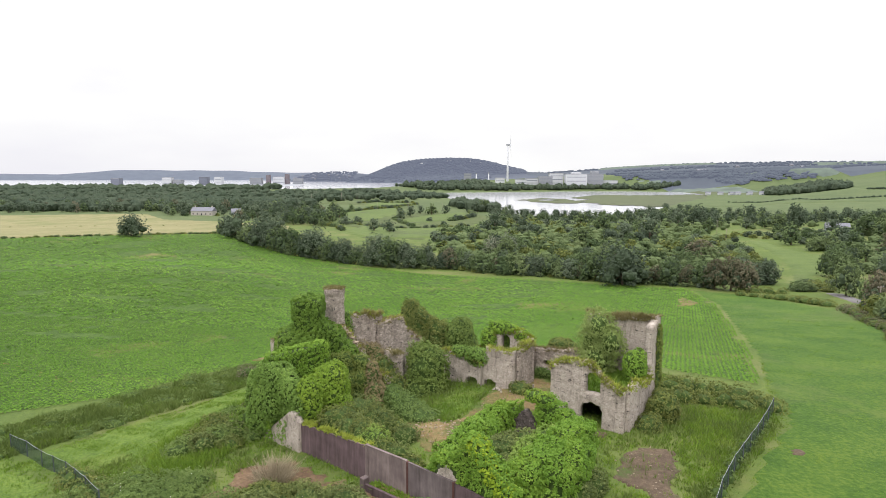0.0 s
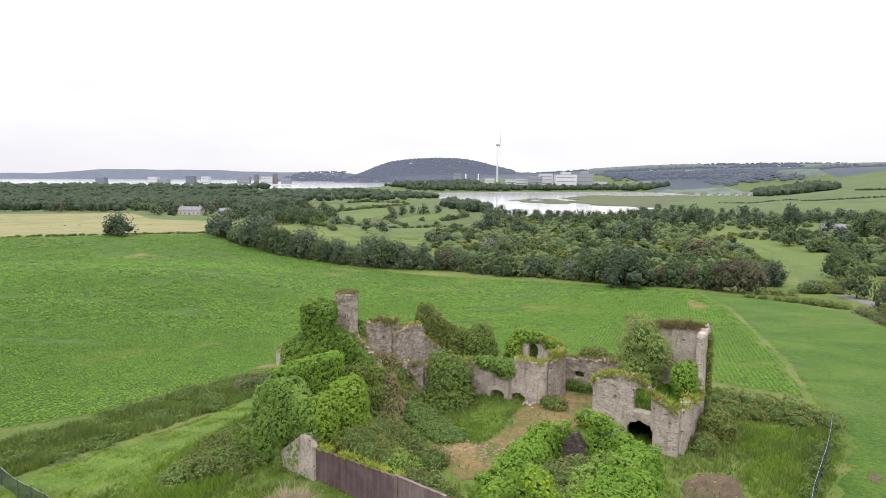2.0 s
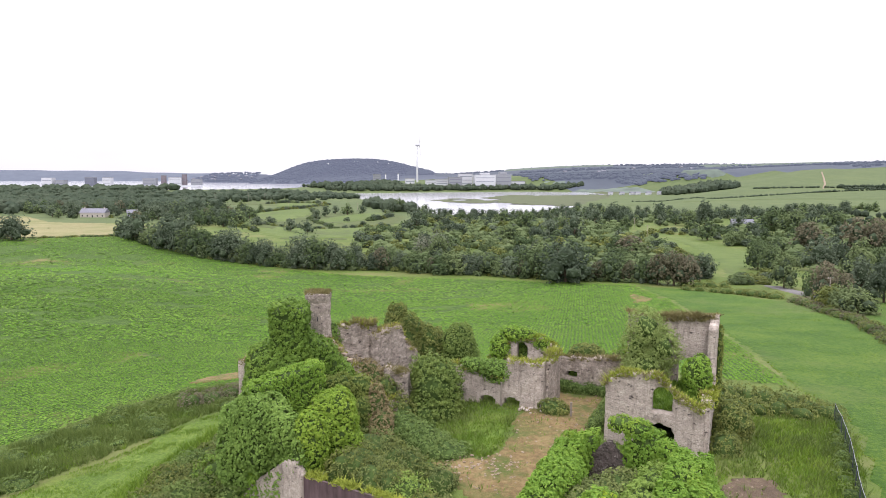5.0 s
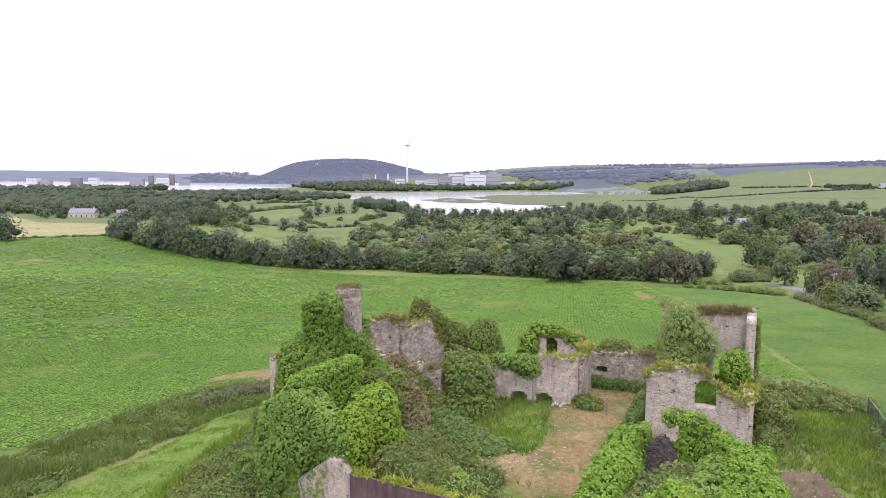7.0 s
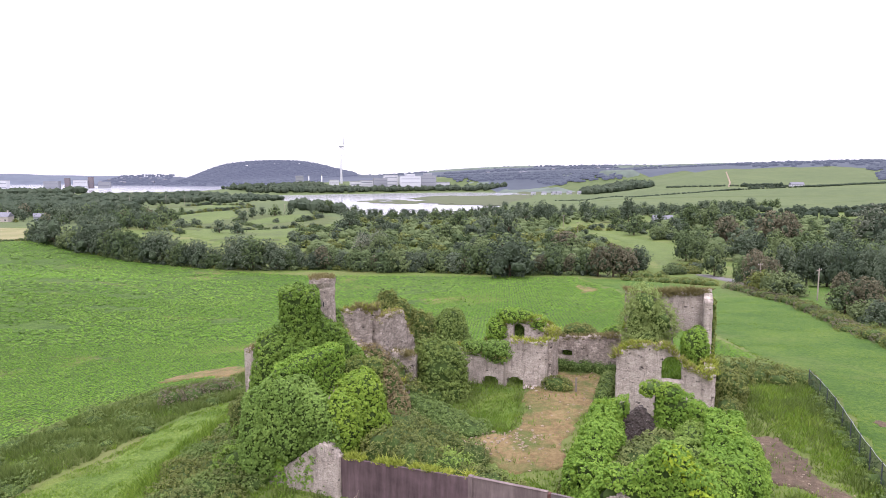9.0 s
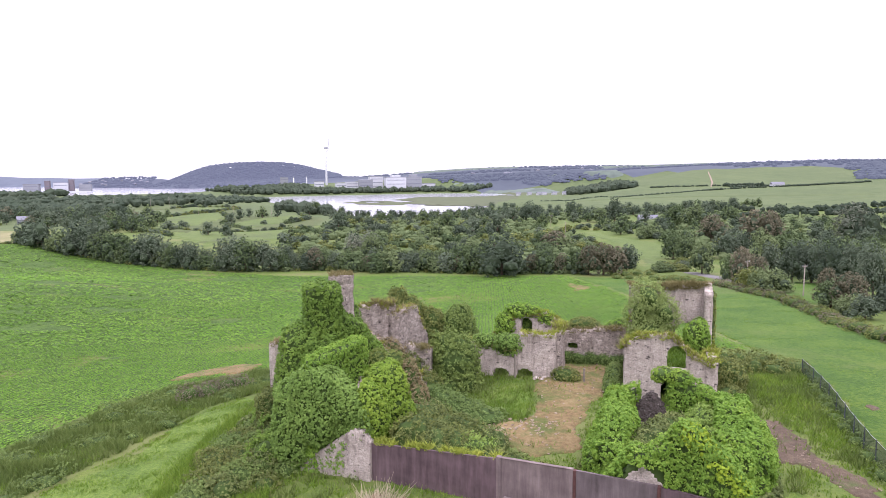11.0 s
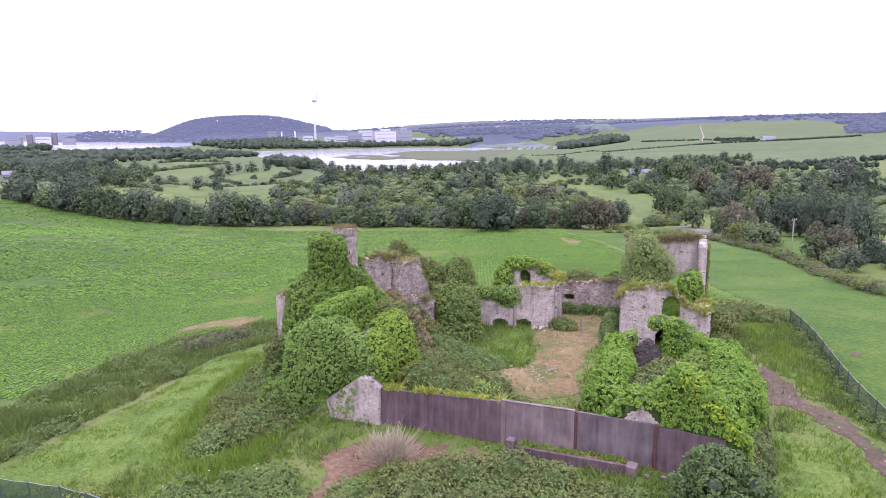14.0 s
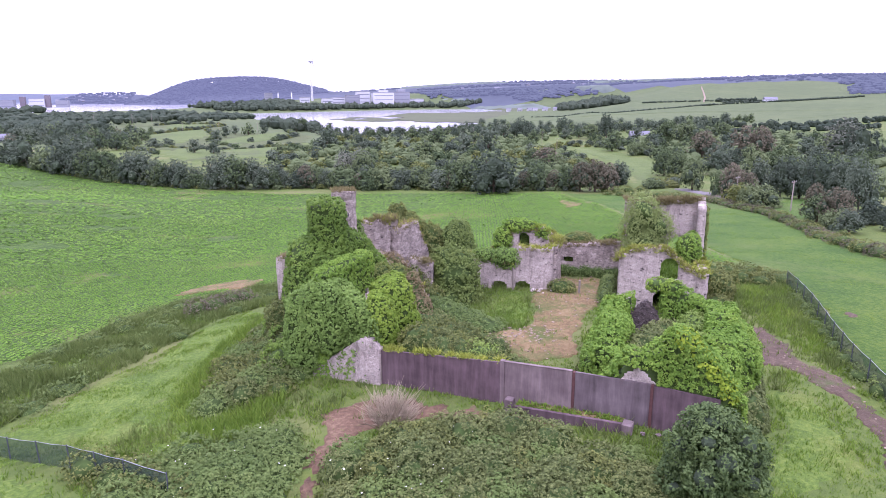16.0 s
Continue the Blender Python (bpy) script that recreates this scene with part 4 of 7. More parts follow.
mp = np.array([(*(FW0 + FWD * (0.3 + s) + Vector((0.67, 0.74)) * rng.uniform(0.0, 0.7)), 4.0 + 0.87 * s / 10.4) for s in rng.uniform(0.2, 10.3, 620) if math.sin(1.9 * s) + 0.8 * math.sin(4.3 * s + 1) > -0.35])
inv = front.matrix_world.inverted()
v, f = tufts(mp, np.repeat(0.2 + 0.22 * rng.random(len(mp)) ** 2, 6), rng, 6, 0.05, 0.9)
part("wall_top_grass", mesh_from("wall_top_grass", np.array([inv @ Vector(p) for p in v]), f, M_MOSS), front, "yellow-green moss and grass fringe")

# trough in front of the wall
def sloped(me):
    """Rises a little along the wall with the ground."""
    for q in me.vertices:
        q.co.z += 0.055 * (q.co.x - 12.0)
    return me


trough = thing("trough", "low concrete trough full of weeds", "trough", (*fw(0.3), 0))
trough.matrix_world = front.matrix_world.copy()
part("front_kerb", sloped(boxes_mesh("front_kerb", [(11.9, 19.6, -1.5, -1.25, 0.4, 2.45)], M_CONC_D, 0.03)), trough)
part("soil_bed", sloped(boxes_mesh("soil_bed", [(11.9, 19.6, -1.25, -0.12, 0.5, 2.2)], M_SOIL)), trough, "weedy soil bed")
part("end_block", boxes_mesh("end_block", [(11.3, 11.9, -1.55, -0.9, 0.4, 2.85)], M_CONC, 0.04), trough, "raised pale end block")
part("end_block", boxes_mesh("end_block", [(19.6, 20.3, -1.55, -0.7, 0.4, 2.85)], M_CONC, 0.04), trough)
inv = trough.matrix_world.inverted()
wp = np.array([(s, -0.2 - 1.0 * rng.random(), 2.18 + 0.055 * (s - 12.0)) for s in rng.uniform(12.0, 19.4, 110)])
v, f = tufts(wp, 0.3, rng, 6, 0.07, 0.6)
part("weed_growth", mesh_from("weed_growth", v, f, M_BLADE), trough, "green weeds")

# ---------------------------------------------------------------- ivy and bushes on the ruin
T = HOUSE_TURN


def slab(p0, p1, top, thick, seed, rough=0.2, crumble=0.3):
    """A wall wholly under ivy, as a lumpy shape for leaves."""
    v, f, _, _ = wall_shape(p0, p1, profile(top), thick, (), 0.45, rough, seed, crumble=crumble)
    return trimesh(v, f)


def behind(s, k):
    """A place k metres behind the front wall line."""
    p = FW0 + s * FWD + k * Vector((0.6742, 0.7386))
    return p.x, p.y


def inside_front(p):
    """Growth keeps to the inner side of the front wall."""
    return (p[:, 0] - FW0.x) * 0.6742 + (p[:, 1] - FW0.y) * 0.7386 + 3.0 * (p[:, 2] > 5.15) > 0.12


leafy("ivy_tower", "square stone tower wholly wrapped in dark green ivy", "ivy", [slab((-16.25, 68.3), (-13.05, 68.3), [(0, 14.2), (1.6, 14.5), (3.2, 14.1)], 2.9, 3, 0.16, 0.12),
      blob((-16.5, 68.2, 5.4), (2.5, 2.5, 5.0), 0, 0.75, 0.1, 4), slab((-13.4, 68.2), (-7.8, 68.0), [(0, 12.0), (1.0, 11.2), (2.6, 10.2), (4.4, 7.6), (5.6, 6.0)], 2.2, 5, 0.2, 0.2),
      blob((-14.6, 66.6, 4.2), (3.0, 1.7, 5.2), 0, 0.8, 0.12, 6)], M_IVY_D, 26, 0.34, 11)
leafy("ivy_slope", "ivy sliding down from the tower over fallen stone", "ivy", [blob((-13.2, 66.2, 3.8), (2.8, 1.7, 3.8), T, 0.85, 0.16, 201)], M_IVY, 32, 0.3, 130)
leafy("ivy_patch", "ivy hanging beside the turret", "ivy", [blob((-11.3, 74.0, 9.6), (1.2, 0.8, 1.7), T, 0.85, 0.16, 206)], M_IVY, 30, 0.28, 134)
leafy("bush", "green shrub at the foot of the stone pier", "bush", [blob((-19.4, 67.6, 2.2), (1.7, 1.3, 2.6), T, 0.85, 0.2, 207)], M_SHRUB, 30, 0.28, 135)
leafy("weed_slope", "yellowish weeds and young ivy over the fallen wall", "weeds", [blob((-10.4, 66.2, 3.8), (2.2, 1.6, 3.7), T, 0.85, 0.2, 202), blob((-8.4, 66.0, 2.9), (1.7, 1.5, 3.1), T, 0.85, 0.2, 204)], M_MOSSLEAF, 34, 0.22, 131)
leafy("ivy_wall", "ruined gable end smothered in glossy green ivy", "ivy", [slab(behind(-6.7, 0.6), behind(-0.5, 0.8), [(0, 8.4), (0.6, 9.6), (1.6, 9.3), (3.0, 8.8), (4.2, 7.9), (6.2, 6.4)], 1.6, 13, 0.16, 0.12),
      blob((*behind(-5.1, -0.35), 6.3), (2.0, 1.0, 3.2), math.atan2(FWD.y, FWD.x), 0.75, 0.1, 16), blob((*behind(-2.6, 0.1), 6.5), (1.5, 0.7, 1.5), math.atan2(FWD.y, FWD.x), 0.8, 0.1, 22), blob((*behind(-7.6, 0.6), 3.9), (1.7, 1.8, 4.2), T, 0.75, 0.12, 14)], M_IVY, 32, 0.33, 12)
leafy("ivy_ridge", "wall running back under a thick even coat of ivy", "ivy", [slab((-16.6, 57.9), (-11.6, 63.4), [(0, 9.9), (3, 10.2), (6.5, 10.3), (7.4, 10.0)], 1.2, 15, 0.1, 0.08)], M_IVY_B, 36, 0.26, 13)
ruin_wall("wall_ridge_inside", "bare grey inner face of the ivy-clad wall", (-12.5, 60.9), (-11.4, 62.3), profile([(0, 6.2), (0.9, 7.0), (1.8, 6.8)]), 0.7, M_STONE, seed=55, cap=None, crumble=0.3, rough=0.1)
leafy("ivy_bush", "lumpy yellow-green ivy bush over the wall", "bush", [blob((-10.0, 59.4, 6.6), (1.8, 1.7, 1.9), 0, 0.9, 0.2, 17), blob((-11.3, 58.4, 6.4), (1.4, 1.4, 1.5), 0, 0.9, 0.2, 20), blob((-9.9, 59.0, 4.8), (1.9, 1.8, 2.2), 0, 0.9, 0.2, 21), blob((-11.9, 56.3, 5.6), (1.3, 1.0, 2.3), 0, 0.9, 0.14, 18)], M_IVY_G, 34, 0.3, 14, clip=inside_front)
for i in range(7):
    leafy("bramble_bush", "dusty green bramble spilling down behind the wall", "bramble", [blob((-8.2 + 1.2 * i, 55.2 - 1.05 * i, 3.5 - 0.26 * i), (1.8 - 0.1 * i, 2.1 - 0.17 * i, 1.7 - 0.08 * i), T, 0.9, 0.22, 30 + i)], (M_SHRUB, M_WILLOW, M_SHRUB, M_CROWN)[i % 4], 26, 0.24, 15 + i, "wall brambles", shaggy=0.18)
for i in range(5):
    leafy("bramble_bush", "grey-green bramble heaped in the courtyard", "bramble", [blob((-6.6 + 1.15 * i, 59.0 - 0.85 * i, 3.2 - 0.34 * i), (1.9 - 0.1 * i, 2.0 - 0.15 * i, 1.7 - 0.1 * i), T, 0.9, 0.22, 40 + i)], (M_WILLOW, M_SHRUB)[i % 2], 26, 0.24, 215 + i, "wall brambles", shaggy=0.18)
leafy("dry_creeper", "ochre weeds heaped on fallen masonry", "weeds", [blob((-8.2, 72.8, 4.6), (2.2, 1.6, 2.5), 0, 0.9, 0.24, 231), blob((-6.6, 71.6, 3.8), (1.4, 1.4, 2.3), 0, 0.9, 0.24, 234)], M_CREEPER, 28, 0.26, 231, shaggy=0.22)
leafy("weed_clump", "yellow-green weeds on the collapsed slope", "weeds", [blob((-9.6, 69.8, 5.0), (1.5, 1.3, 1.7), 0, 0.9, 0.24, 232), blob((-7.4, 69.0, 3.8), (1.6, 1.4, 1.5), 0, 0.9, 0.24, 233)], M_MOSSLEAF, 28, 0.26, 232, shaggy=0.22)
leafy("dry_creeper", "brown withered creeper hanging from a wall", "creeper", [blob((-6.7, 66.2, 4.4), (1.1, 1.1, 2.4), 0, 0.9, 0.2, 47), blob((-6.1, 65.2, 3.2), (1.2, 1.2, 1.8), 0, 0.9, 0.2, 49)], M_CREEPER, 30, 0.28, 16)
leafy("bush", "yellow-green bush on top of the broken wall", "bush", [blob((-8.2, 67.0, 6.4), (1.2, 1.1, 1.2), 0, 0.9, 0.15, 48)], M_MOSSLEAF, 26, 0.3, 17)
leafy("elder_bush", "dense dark elder bush in the courtyard corner", "bush", [blob((-0.4, 71.4, 3.9), (2.2, 1.9, 2.9), 0, 0.85, 0.24, 51), blob((-0.9, 72.0, 5.7), (1.7, 1.5, 1.9), 0, 0.85, 0.24, 54), blob((0.3, 70.2, 2.4), (1.7, 1.6, 2.1), 0, 0.9, 0.15, 52), blob((-1.8, 69.6, 1.7), (1.8, 1.6, 1.6), 0, 0.9, 0.15, 53)], M_ELDER, 26, 0.32, 18, shaggy=0.25)
leafy("nettle_bank", "green nettles and brambles on the courtyard bank", "bush", [blob((-4.4 + 1.0 * i, 66.0 - 1.1 * i, 2.3 - 0.22 * i), (2.0, 2.0, 1.6), T, 0.9, 0.15, 55 + i) for i in range(5)], M_NETTLE, 24, 0.26, 19)
leafy("bush", "rounded dark green bush behind the ruin", "bush", [blob((3.8, 84.2, 4.2), (2.2, 2.0, 4.0), 0, 0.9, 0.13, 64)], M_ELDER, 24, 0.32, 120, shaggy=0.08)
leafy("ivy_bank", "far wall buried under mixed ivy and shrubs", "ivy", [blob((-3.8, 86.6, 5.5), (1.5, 1.4, 5.4), 0, 0.9, 0.2, 61), blob((-2.0, 85.8, 4.6), (1.9, 1.6, 4.6), 0, 0.9, 0.2, 62), blob((0.4, 85.0, 3.6), (2.2, 1.8, 4.0), 0, 0.9, 0.2, 63)], M_SHRUB, 30, 0.3, 20, shaggy=0.12)
leafy("ivy_curtain", "dark ivy hanging over a gap in the wall", "ivy", [blob((*S(-13.4, 4.9), 5.6), (2.1, 0.8, 1.25), T, 0.9, 0.22, 71), blob((*S(-15.6, 4.9), 5.9), (1.6, 0.7, 0.7), T, 0.9, 0.22, 70)], M_IVY, 30, 0.3, 21)
leafy("ivy_cluster", "yellowish ivy crowning the window wall", "ivy", [blob((*S(-14.6, 10.2), 6.6), (1.1, 0.7, 1.5), T, 0.9, 0.14, 72), blob((*S(-12.4, 10.4), 8.5), (2.2, 0.7, 0.75), T, 0.9, 0.14, 73), blob((*S(-9.8, 10.4), 7.8), (1.0, 0.7, 0.9), T, 0.9, 0.14, 74)], M_IVY_B, 32, 0.3, 22)
leafy("bush", "low green bush at the foot of the wall", "bush", [blob((*S(-6.7, 4.3), 2.6), (1.5, 1.1, 1.1), T, 0.9, 0.16, 75)], M_SHRUB, 30, 0.26, 23)
leafy("bush", "rounded green bush growing behind the low wall", "bush", [blob((*S(-5.6, 14.2), 5.4), (2.4, 1.3, 1.7), T, 0.9, 0.14, 76)], M_SHRUB, 26, 0.32, 24)
leafy("bush", "rounded light green bush growing behind the low wall", "bush", [blob((*S(-1.4, 14.2), 5.8), (1.7, 1.2, 1.6), T, 0.9, 0.14, 77)], M_IVY_B, 26, 0.32, 25)
leafy("ivy_curtain", "dark ivy behind the tall window", "ivy", [blob((*S(-12.2, 11.7), 5.2), (1.5, 0.6, 2.2), T, 0.8, 0.14, 171)], M_IVY_D, 26, 0.3, 121)
leafy("ivy_curtain", "dark ivy behind the hole in the low wall", "ivy", [blob((*S(-6.8, 13.5), 3.6), (1.2, 0.5, 1.2), T, 0.8, 0.14, 172)], M_IVY_D, 26, 0.3, 122)
leafy("grass_bank", "green weeds along the foot of the low wall", "weeds", [blob((*S(-7.6 + 1.5 * i, 11.7), 2.7), (1.0, 0.5, 0.75), T, 0.9, 0.16, 175 + i) for i in range(6)], M_NETTLE, 22, 0.24, 123)
leafy("willow_shrub", "grey-green willow shrub filling the roofless house", "shrub", [blob((*S(1.9, 8.2), 10.9), (1.6, 1.6, 1.9), T, 0.9, 0.3, 81), blob((*S(3.2, 7.6), 9.4), (1.35, 1.4, 1.7), T, 0.9, 0.3, 82), blob((*S(0.9, 8.0), 9.2), (1.3, 1.4, 1.9), T, 0.9, 0.3, 83), blob((*S(1.9, 7.2), 7.6), (1.5, 1.5, 1.8), T, 0.9, 0.3, 91), blob((*S(2.0, 7.8), 4.4), (1.4, 1.4, 3.6), T, 0.9, 0.15, 85)], M_FEATHER, 48, 0.2, 26, loose=0.7, shrink=0.7, shaggy=0.28)
leafy("weed_clump", "olive shrubs rooted in fallen masonry", "weeds", [blob((-5.6, 70.0, 3.6), (1.6, 1.4, 2.2), 0, 0.9, 0.24, 235), blob((-4.6, 68.2, 2.8), (1.6, 1.4, 1.8), 0, 0.9, 0.24, 236)], M_SHRUB, 28, 0.26, 235, shaggy=0.2)
leafy("ivy_bush", "bright green bush on the side wall", "bush", [blob((*S(6.6, 6.6), 7.6), (1.15, 1.2, 1.9), T, 0.85, 0.12, 84)], M_IVY_B, 34, 0.28, 27)
leafy("ivy_strip", "thin yellow-green ivy strip on the tall corner", "ivy", [blob((*S(8.35, 9.6), 7.0), (0.16, 0.6, 5.2), T, 0.5, 0.05, 86)], M_MOSSLEAF, 34, 0.26, 28)
leafy("bush", "dusty green bush beside the gatehouse", "bush", [blob((*S(9.8, 6.5), 2.9), (1.7, 2.0, 2.3), T, 0.9, 0.16, 88), blob((*S(9.6, 3.0), 2.2), (1.2, 1.6, 1.5), T, 0.9, 0.16, 89)], M_SHRUB, 24, 0.3, 29)
leafy("bush", "weeds crowding the west wall of the gatehouse", "bush", [blob((*S(-1.6, 2.0 + 2 * i), 2.6), (0.8, 1.4, 1.0), T, 0.9, 0.16, 90 + i) for i in range(4)], M_NETTLE, 24, 0.26, 30)

# overgrown roofless cottage by the front wall
MC = Vector((8.0, 44.6))


def mc(u, v):
    p = MC + u * Vector((0.74, -0.672)) + v * Vector((0.55, 0.835))
    return p.x, p.y


T2 = math.atan2(-0.672, 0.74)


def stump_bare(p):
    """Ivy keeps behind the front wall and leaves its stone stump bare."""
    s = (p[:, 0] - FW0.x) * FWD.x + (p[:, 1] - FW0.y) * FWD.y
    k = (p[:, 0] - FW0.x) * 0.6742 + (p[:, 1] - FW0.y) * 0.7386
    return (k + 0.45 * (p[:, 2] > 5.45) > 0.12) & ((k > 0.8) | (p[:, 2] > 6.45) | (s < 19.2) | (s > 21.8))


def fringe_line(p):
    """Only the sunlit crest of the gable carries the young leaves."""
    s = (p[:, 0] - FW0.x) * FWD.x + (p[:, 1] - FW0.y) * FWD.y
    crest = np.interp(s, [22.6, 23.8, 26.6], [9.2, 8.7, 5.6])
    return (p[:, 2] > crest - 0.9 - 0.4 * wobble(p, 1.3, 3)) | (s < 20)
leafy("ivy_cottage", "roofless cottage buried under bright green ivy", "ivy",
      [slab(behind(17.6, 0.9), behind(27.0, 0.9), [(0, 4.6), (1.6, 6.4), (3.2, 7.6), (5.0, 9.3), (6.0, 9.0), (8.2, 7.0), (9.4, 5.2)], 1.5, 101),
       slab(mc(-4.4, -4.2), mc(-4.2, 6.4), [(0, 5.8), (4, 6.7), (8, 7.2), (10.6, 7.0)], 1.7, 102, 0.3, 0.4), blob((*mc(-4.2, 1.6), 4.4), (1.5, 3.0, 2.5), T, 0.9, 0.2, 106), blob((*mc(-4.9, -0.6), 3.4), (1.4, 2.6, 2.6), T, 0.9, 0.2, 107),
       slab(mc(-0.3, 6.9), mc(4.6, 6.9), [(0, 8.2), (0.8, 8.7), (2.0, 8.3), (4.9, 6.4)], 1.5, 104), slab(mc(-4.8, 6.6), mc(-2.9, 6.6), [(0, 6.6), (1.9, 7.5)], 1.4, 105), slab(mc(3.2, -3.6), mc(4.3, 7.0), [(0, 6.7), (3, 7.3), (8, 7.8), (10.6, 7.6)], 2.1, 103, 0.2, 0.25), blob((*mc(4.6, 2.0), 4.6), (1.6, 4.4, 2.6), T, 0.85, 0.18, 108)], M_IVY_B, 42, 0.27, 31, clip=stump_bare, shrink=0.85)
leafy("bramble_mound", "pale green bramble and ivy heaped over the side wall", "bush", [blob((*mc(2.2, 1.2), 3.6), (1.9, 4.4, 2.8), T, 0.8, 0.2, 109),
       blob((*mc(2.4, 3.8), 5.0), (1.6, 2.4, 2.2), T, 0.85, 0.2, 110), blob((*mc(2.6, -1.2), 5.0), (1.6, 2.2, 1.8), T, 0.85, 0.2, 111)], M_CROWN, 40, 0.25, 36, shaggy=0.14, clip=inside_front)
leafy("ivy_fringe", "yellow young ivy along the cottage gable", "ivy", [slab(behind(22.8, 0.75), behind(26.4, 0.75), [(0, 9.35), (1, 8.8), (3.6, 6.0)], 1.3, 120, 0.2, 0.1)], M_IVY_Y, 20, 0.34, 32, clip=fringe_line)
leafy("ivy_fringe", "yellow young ivy on the back gable of the cottage", "ivy", [blob((*mc(-0.2, 6.6), 8.5), (1.4, 0.7, 0.5), T2, 0.9, 0.15, 127)], M_IVY_G, 24, 0.28, 37)
leafy("bramble_mound", "grey-green bramble filling the cottage", "bush", [blob((*mc(-1.2, 0.2), 3.7), (2.2, 4.0, 2.5), T, 0.9, 0.2, 130), blob((*mc(-2.0, -2.8), 4.4), (1.6, 1.7, 1.8), T, 0.9, 0.2, 132), blob((*mc(0.0, 3.6), 4.1), (1.6, 2.0, 2.0), T, 0.9, 0.2, 133)], M_WILLOW, 26, 0.28, 33)
leafy("elder_bush", "pale-flowered bramble hugging the outer cottage wall", "bush", [blob((*mc(5.2 + 0.25 * i, -3.0 + 2.6 * i), 2.2), (1.2, 1.9, 2.0), T, 0.9, 0.16, 135 + i) for i in range(4)], M_WILLOW, 26, 0.28, 34)
leafy("bush", "dark shrub at the inner cottage corner", "bush", [blob((*mc(-5.6, -0.4), 2.4), (1.0, 1.5, 1.6), T, 0.9, 0.16, 141)], M_SHRUB, 28, 0.26, 35)
# its dark masonry colour holds the shade inside the cottage
ruin_wall("wall_cottage_gable", "bare stone gable of the cottage showing through ivy", mc(-3.0, 6.3), mc(-0.4, 6.3), profile([(0, 5.9), (1.3, 7.3), (2.6, 5.9)]), 0.6, M_SHADESTONE, seed=51, cap=None)
ruin_wall("wall_cottage_stump", "stone stump above the concrete wall", behind(19.4, 0.31), behind(21.7, 0.31), profile([(0, 5.4), (0.6, 6.2), (1.2, 6.45), (1.9, 5.9), (2.3, 5.4)]), 0.3, M_STONE2, seed=53, cap=None, cell=0.2)

# ---------------------------------------------------------------- fields of the wider country
sheet("pasture", "pale green pasture among hedges", [(-107, 516), (-118, 660), (-71, 705), (18, 715), (36, 659), (18, 540), (0, 469), (-24, 385), (-62, 430), (-78, 479)], 5, 0.4, M_PALEGRASS)
sheet("pasture", "pale green pasture beside the woods", [(-153, 848), (-66, 760), (-50, 830), (-85, 900), (-180, 930), (-230, 860)], 8, 0.6, M_PALEGRASS)
sheet("pasture", "bright green field sloping between hedges", [(-125, 540), (-131, 674), (-104, 748), (-78, 772), (-62, 667), (-80, 560), (-95, 492)], 5, 0.75, M_FIELD_B)
sheet("pasture", "pale strip of pasture below the woods", [(-137, 869), (-105, 931), (-62, 927), (-81, 806), (-112, 757)], 6, 1.0, M_FIELD_B)
sheet("pasture", "green field above the scrub", [(-59, 584), (-32, 668), (8, 735), (14, 656), (-14, 575), (-38, 505)], 5, 0.75, M_FIELD_B)
sheet("pasture", "rough green field with a boundary hedge", [(-86, 446), (-80, 510), (-40, 482), (14, 520), (12, 458), (-3, 412), (-61, 393)], 5, 0.75, M_FIELD_B)
sheet("pasture", "light green clearing among trees", [(184, 400), (193, 389), (187, 356), (186, 330), (189, 315), (180, 292), (150, 251), (131, 228), (124, 227), (144, 264), (159, 303), (171, 342), (177, 375)], 2.5, 0.3, M_FIELD_B)
sheet("pasture", "small green paddock behind the lane hedge", [(126, 159), (134, 161), (132, 149), (110, 125), (100, 117), (93, 116), (100, 131), (108, 148)], 1.6, 0.2, M_MEADOW)
sheet("pasture", "narrow green field behind the valley wood", [(372, 427), (434, 491), (443, 442), (375, 375), (331, 363)], 4, 0.4, M_FIELD_B)
sheet("pasture", "long green field above the bay", [(330, 790), (402, 755), (545, 800), (800, 675), (600, 620), (418, 595), (323, 590), (284, 670)], 10, 0.8, M_FARPASTURE)
sheet("pasture", "long green field on the rise", [(345, 1060), (470, 990), (560, 965), (650, 915), (940, 800), (800, 690), (545, 812), (429, 808), (340, 860)], 12, 1.0, M_FARPASTURE)
sheet("pasture", "broad light field on the hillside", [(800, 1400), (925, 1235), (755, 1000), (650, 1030), (690, 1150)], 14, 1.4, M_FARPASTURE)
sheet("pasture", "broad green field on the hillside", [(945, 1240), (1210, 1125), (1030, 915), (859, 900), (762, 992)], 14, 1.4, M_FARPASTURE)
sheet("pasture", "green field behind the spit woods", [(-935, 1300), (-781, 1300), (-800, 1420), (-960, 1420)], 15, 1.2, M_FARPASTURE)
sheet("field", "dull brown-green field by the shore", [(560, 1640), (700, 1430), (625, 1290), (520, 1480)], 14, 1.2, M_MUD)


sheet("farm_track", "pale dirt track climbing between the fields", [(741.5, 974.3), (744.5, 972), (821.5, 1066), (906.5, 1180), (1003.5, 1312), (1000.5, 1314.5), (903.5, 1183), (818, 1069)], 1.6, 2.2, M_RUBBLE, "track")


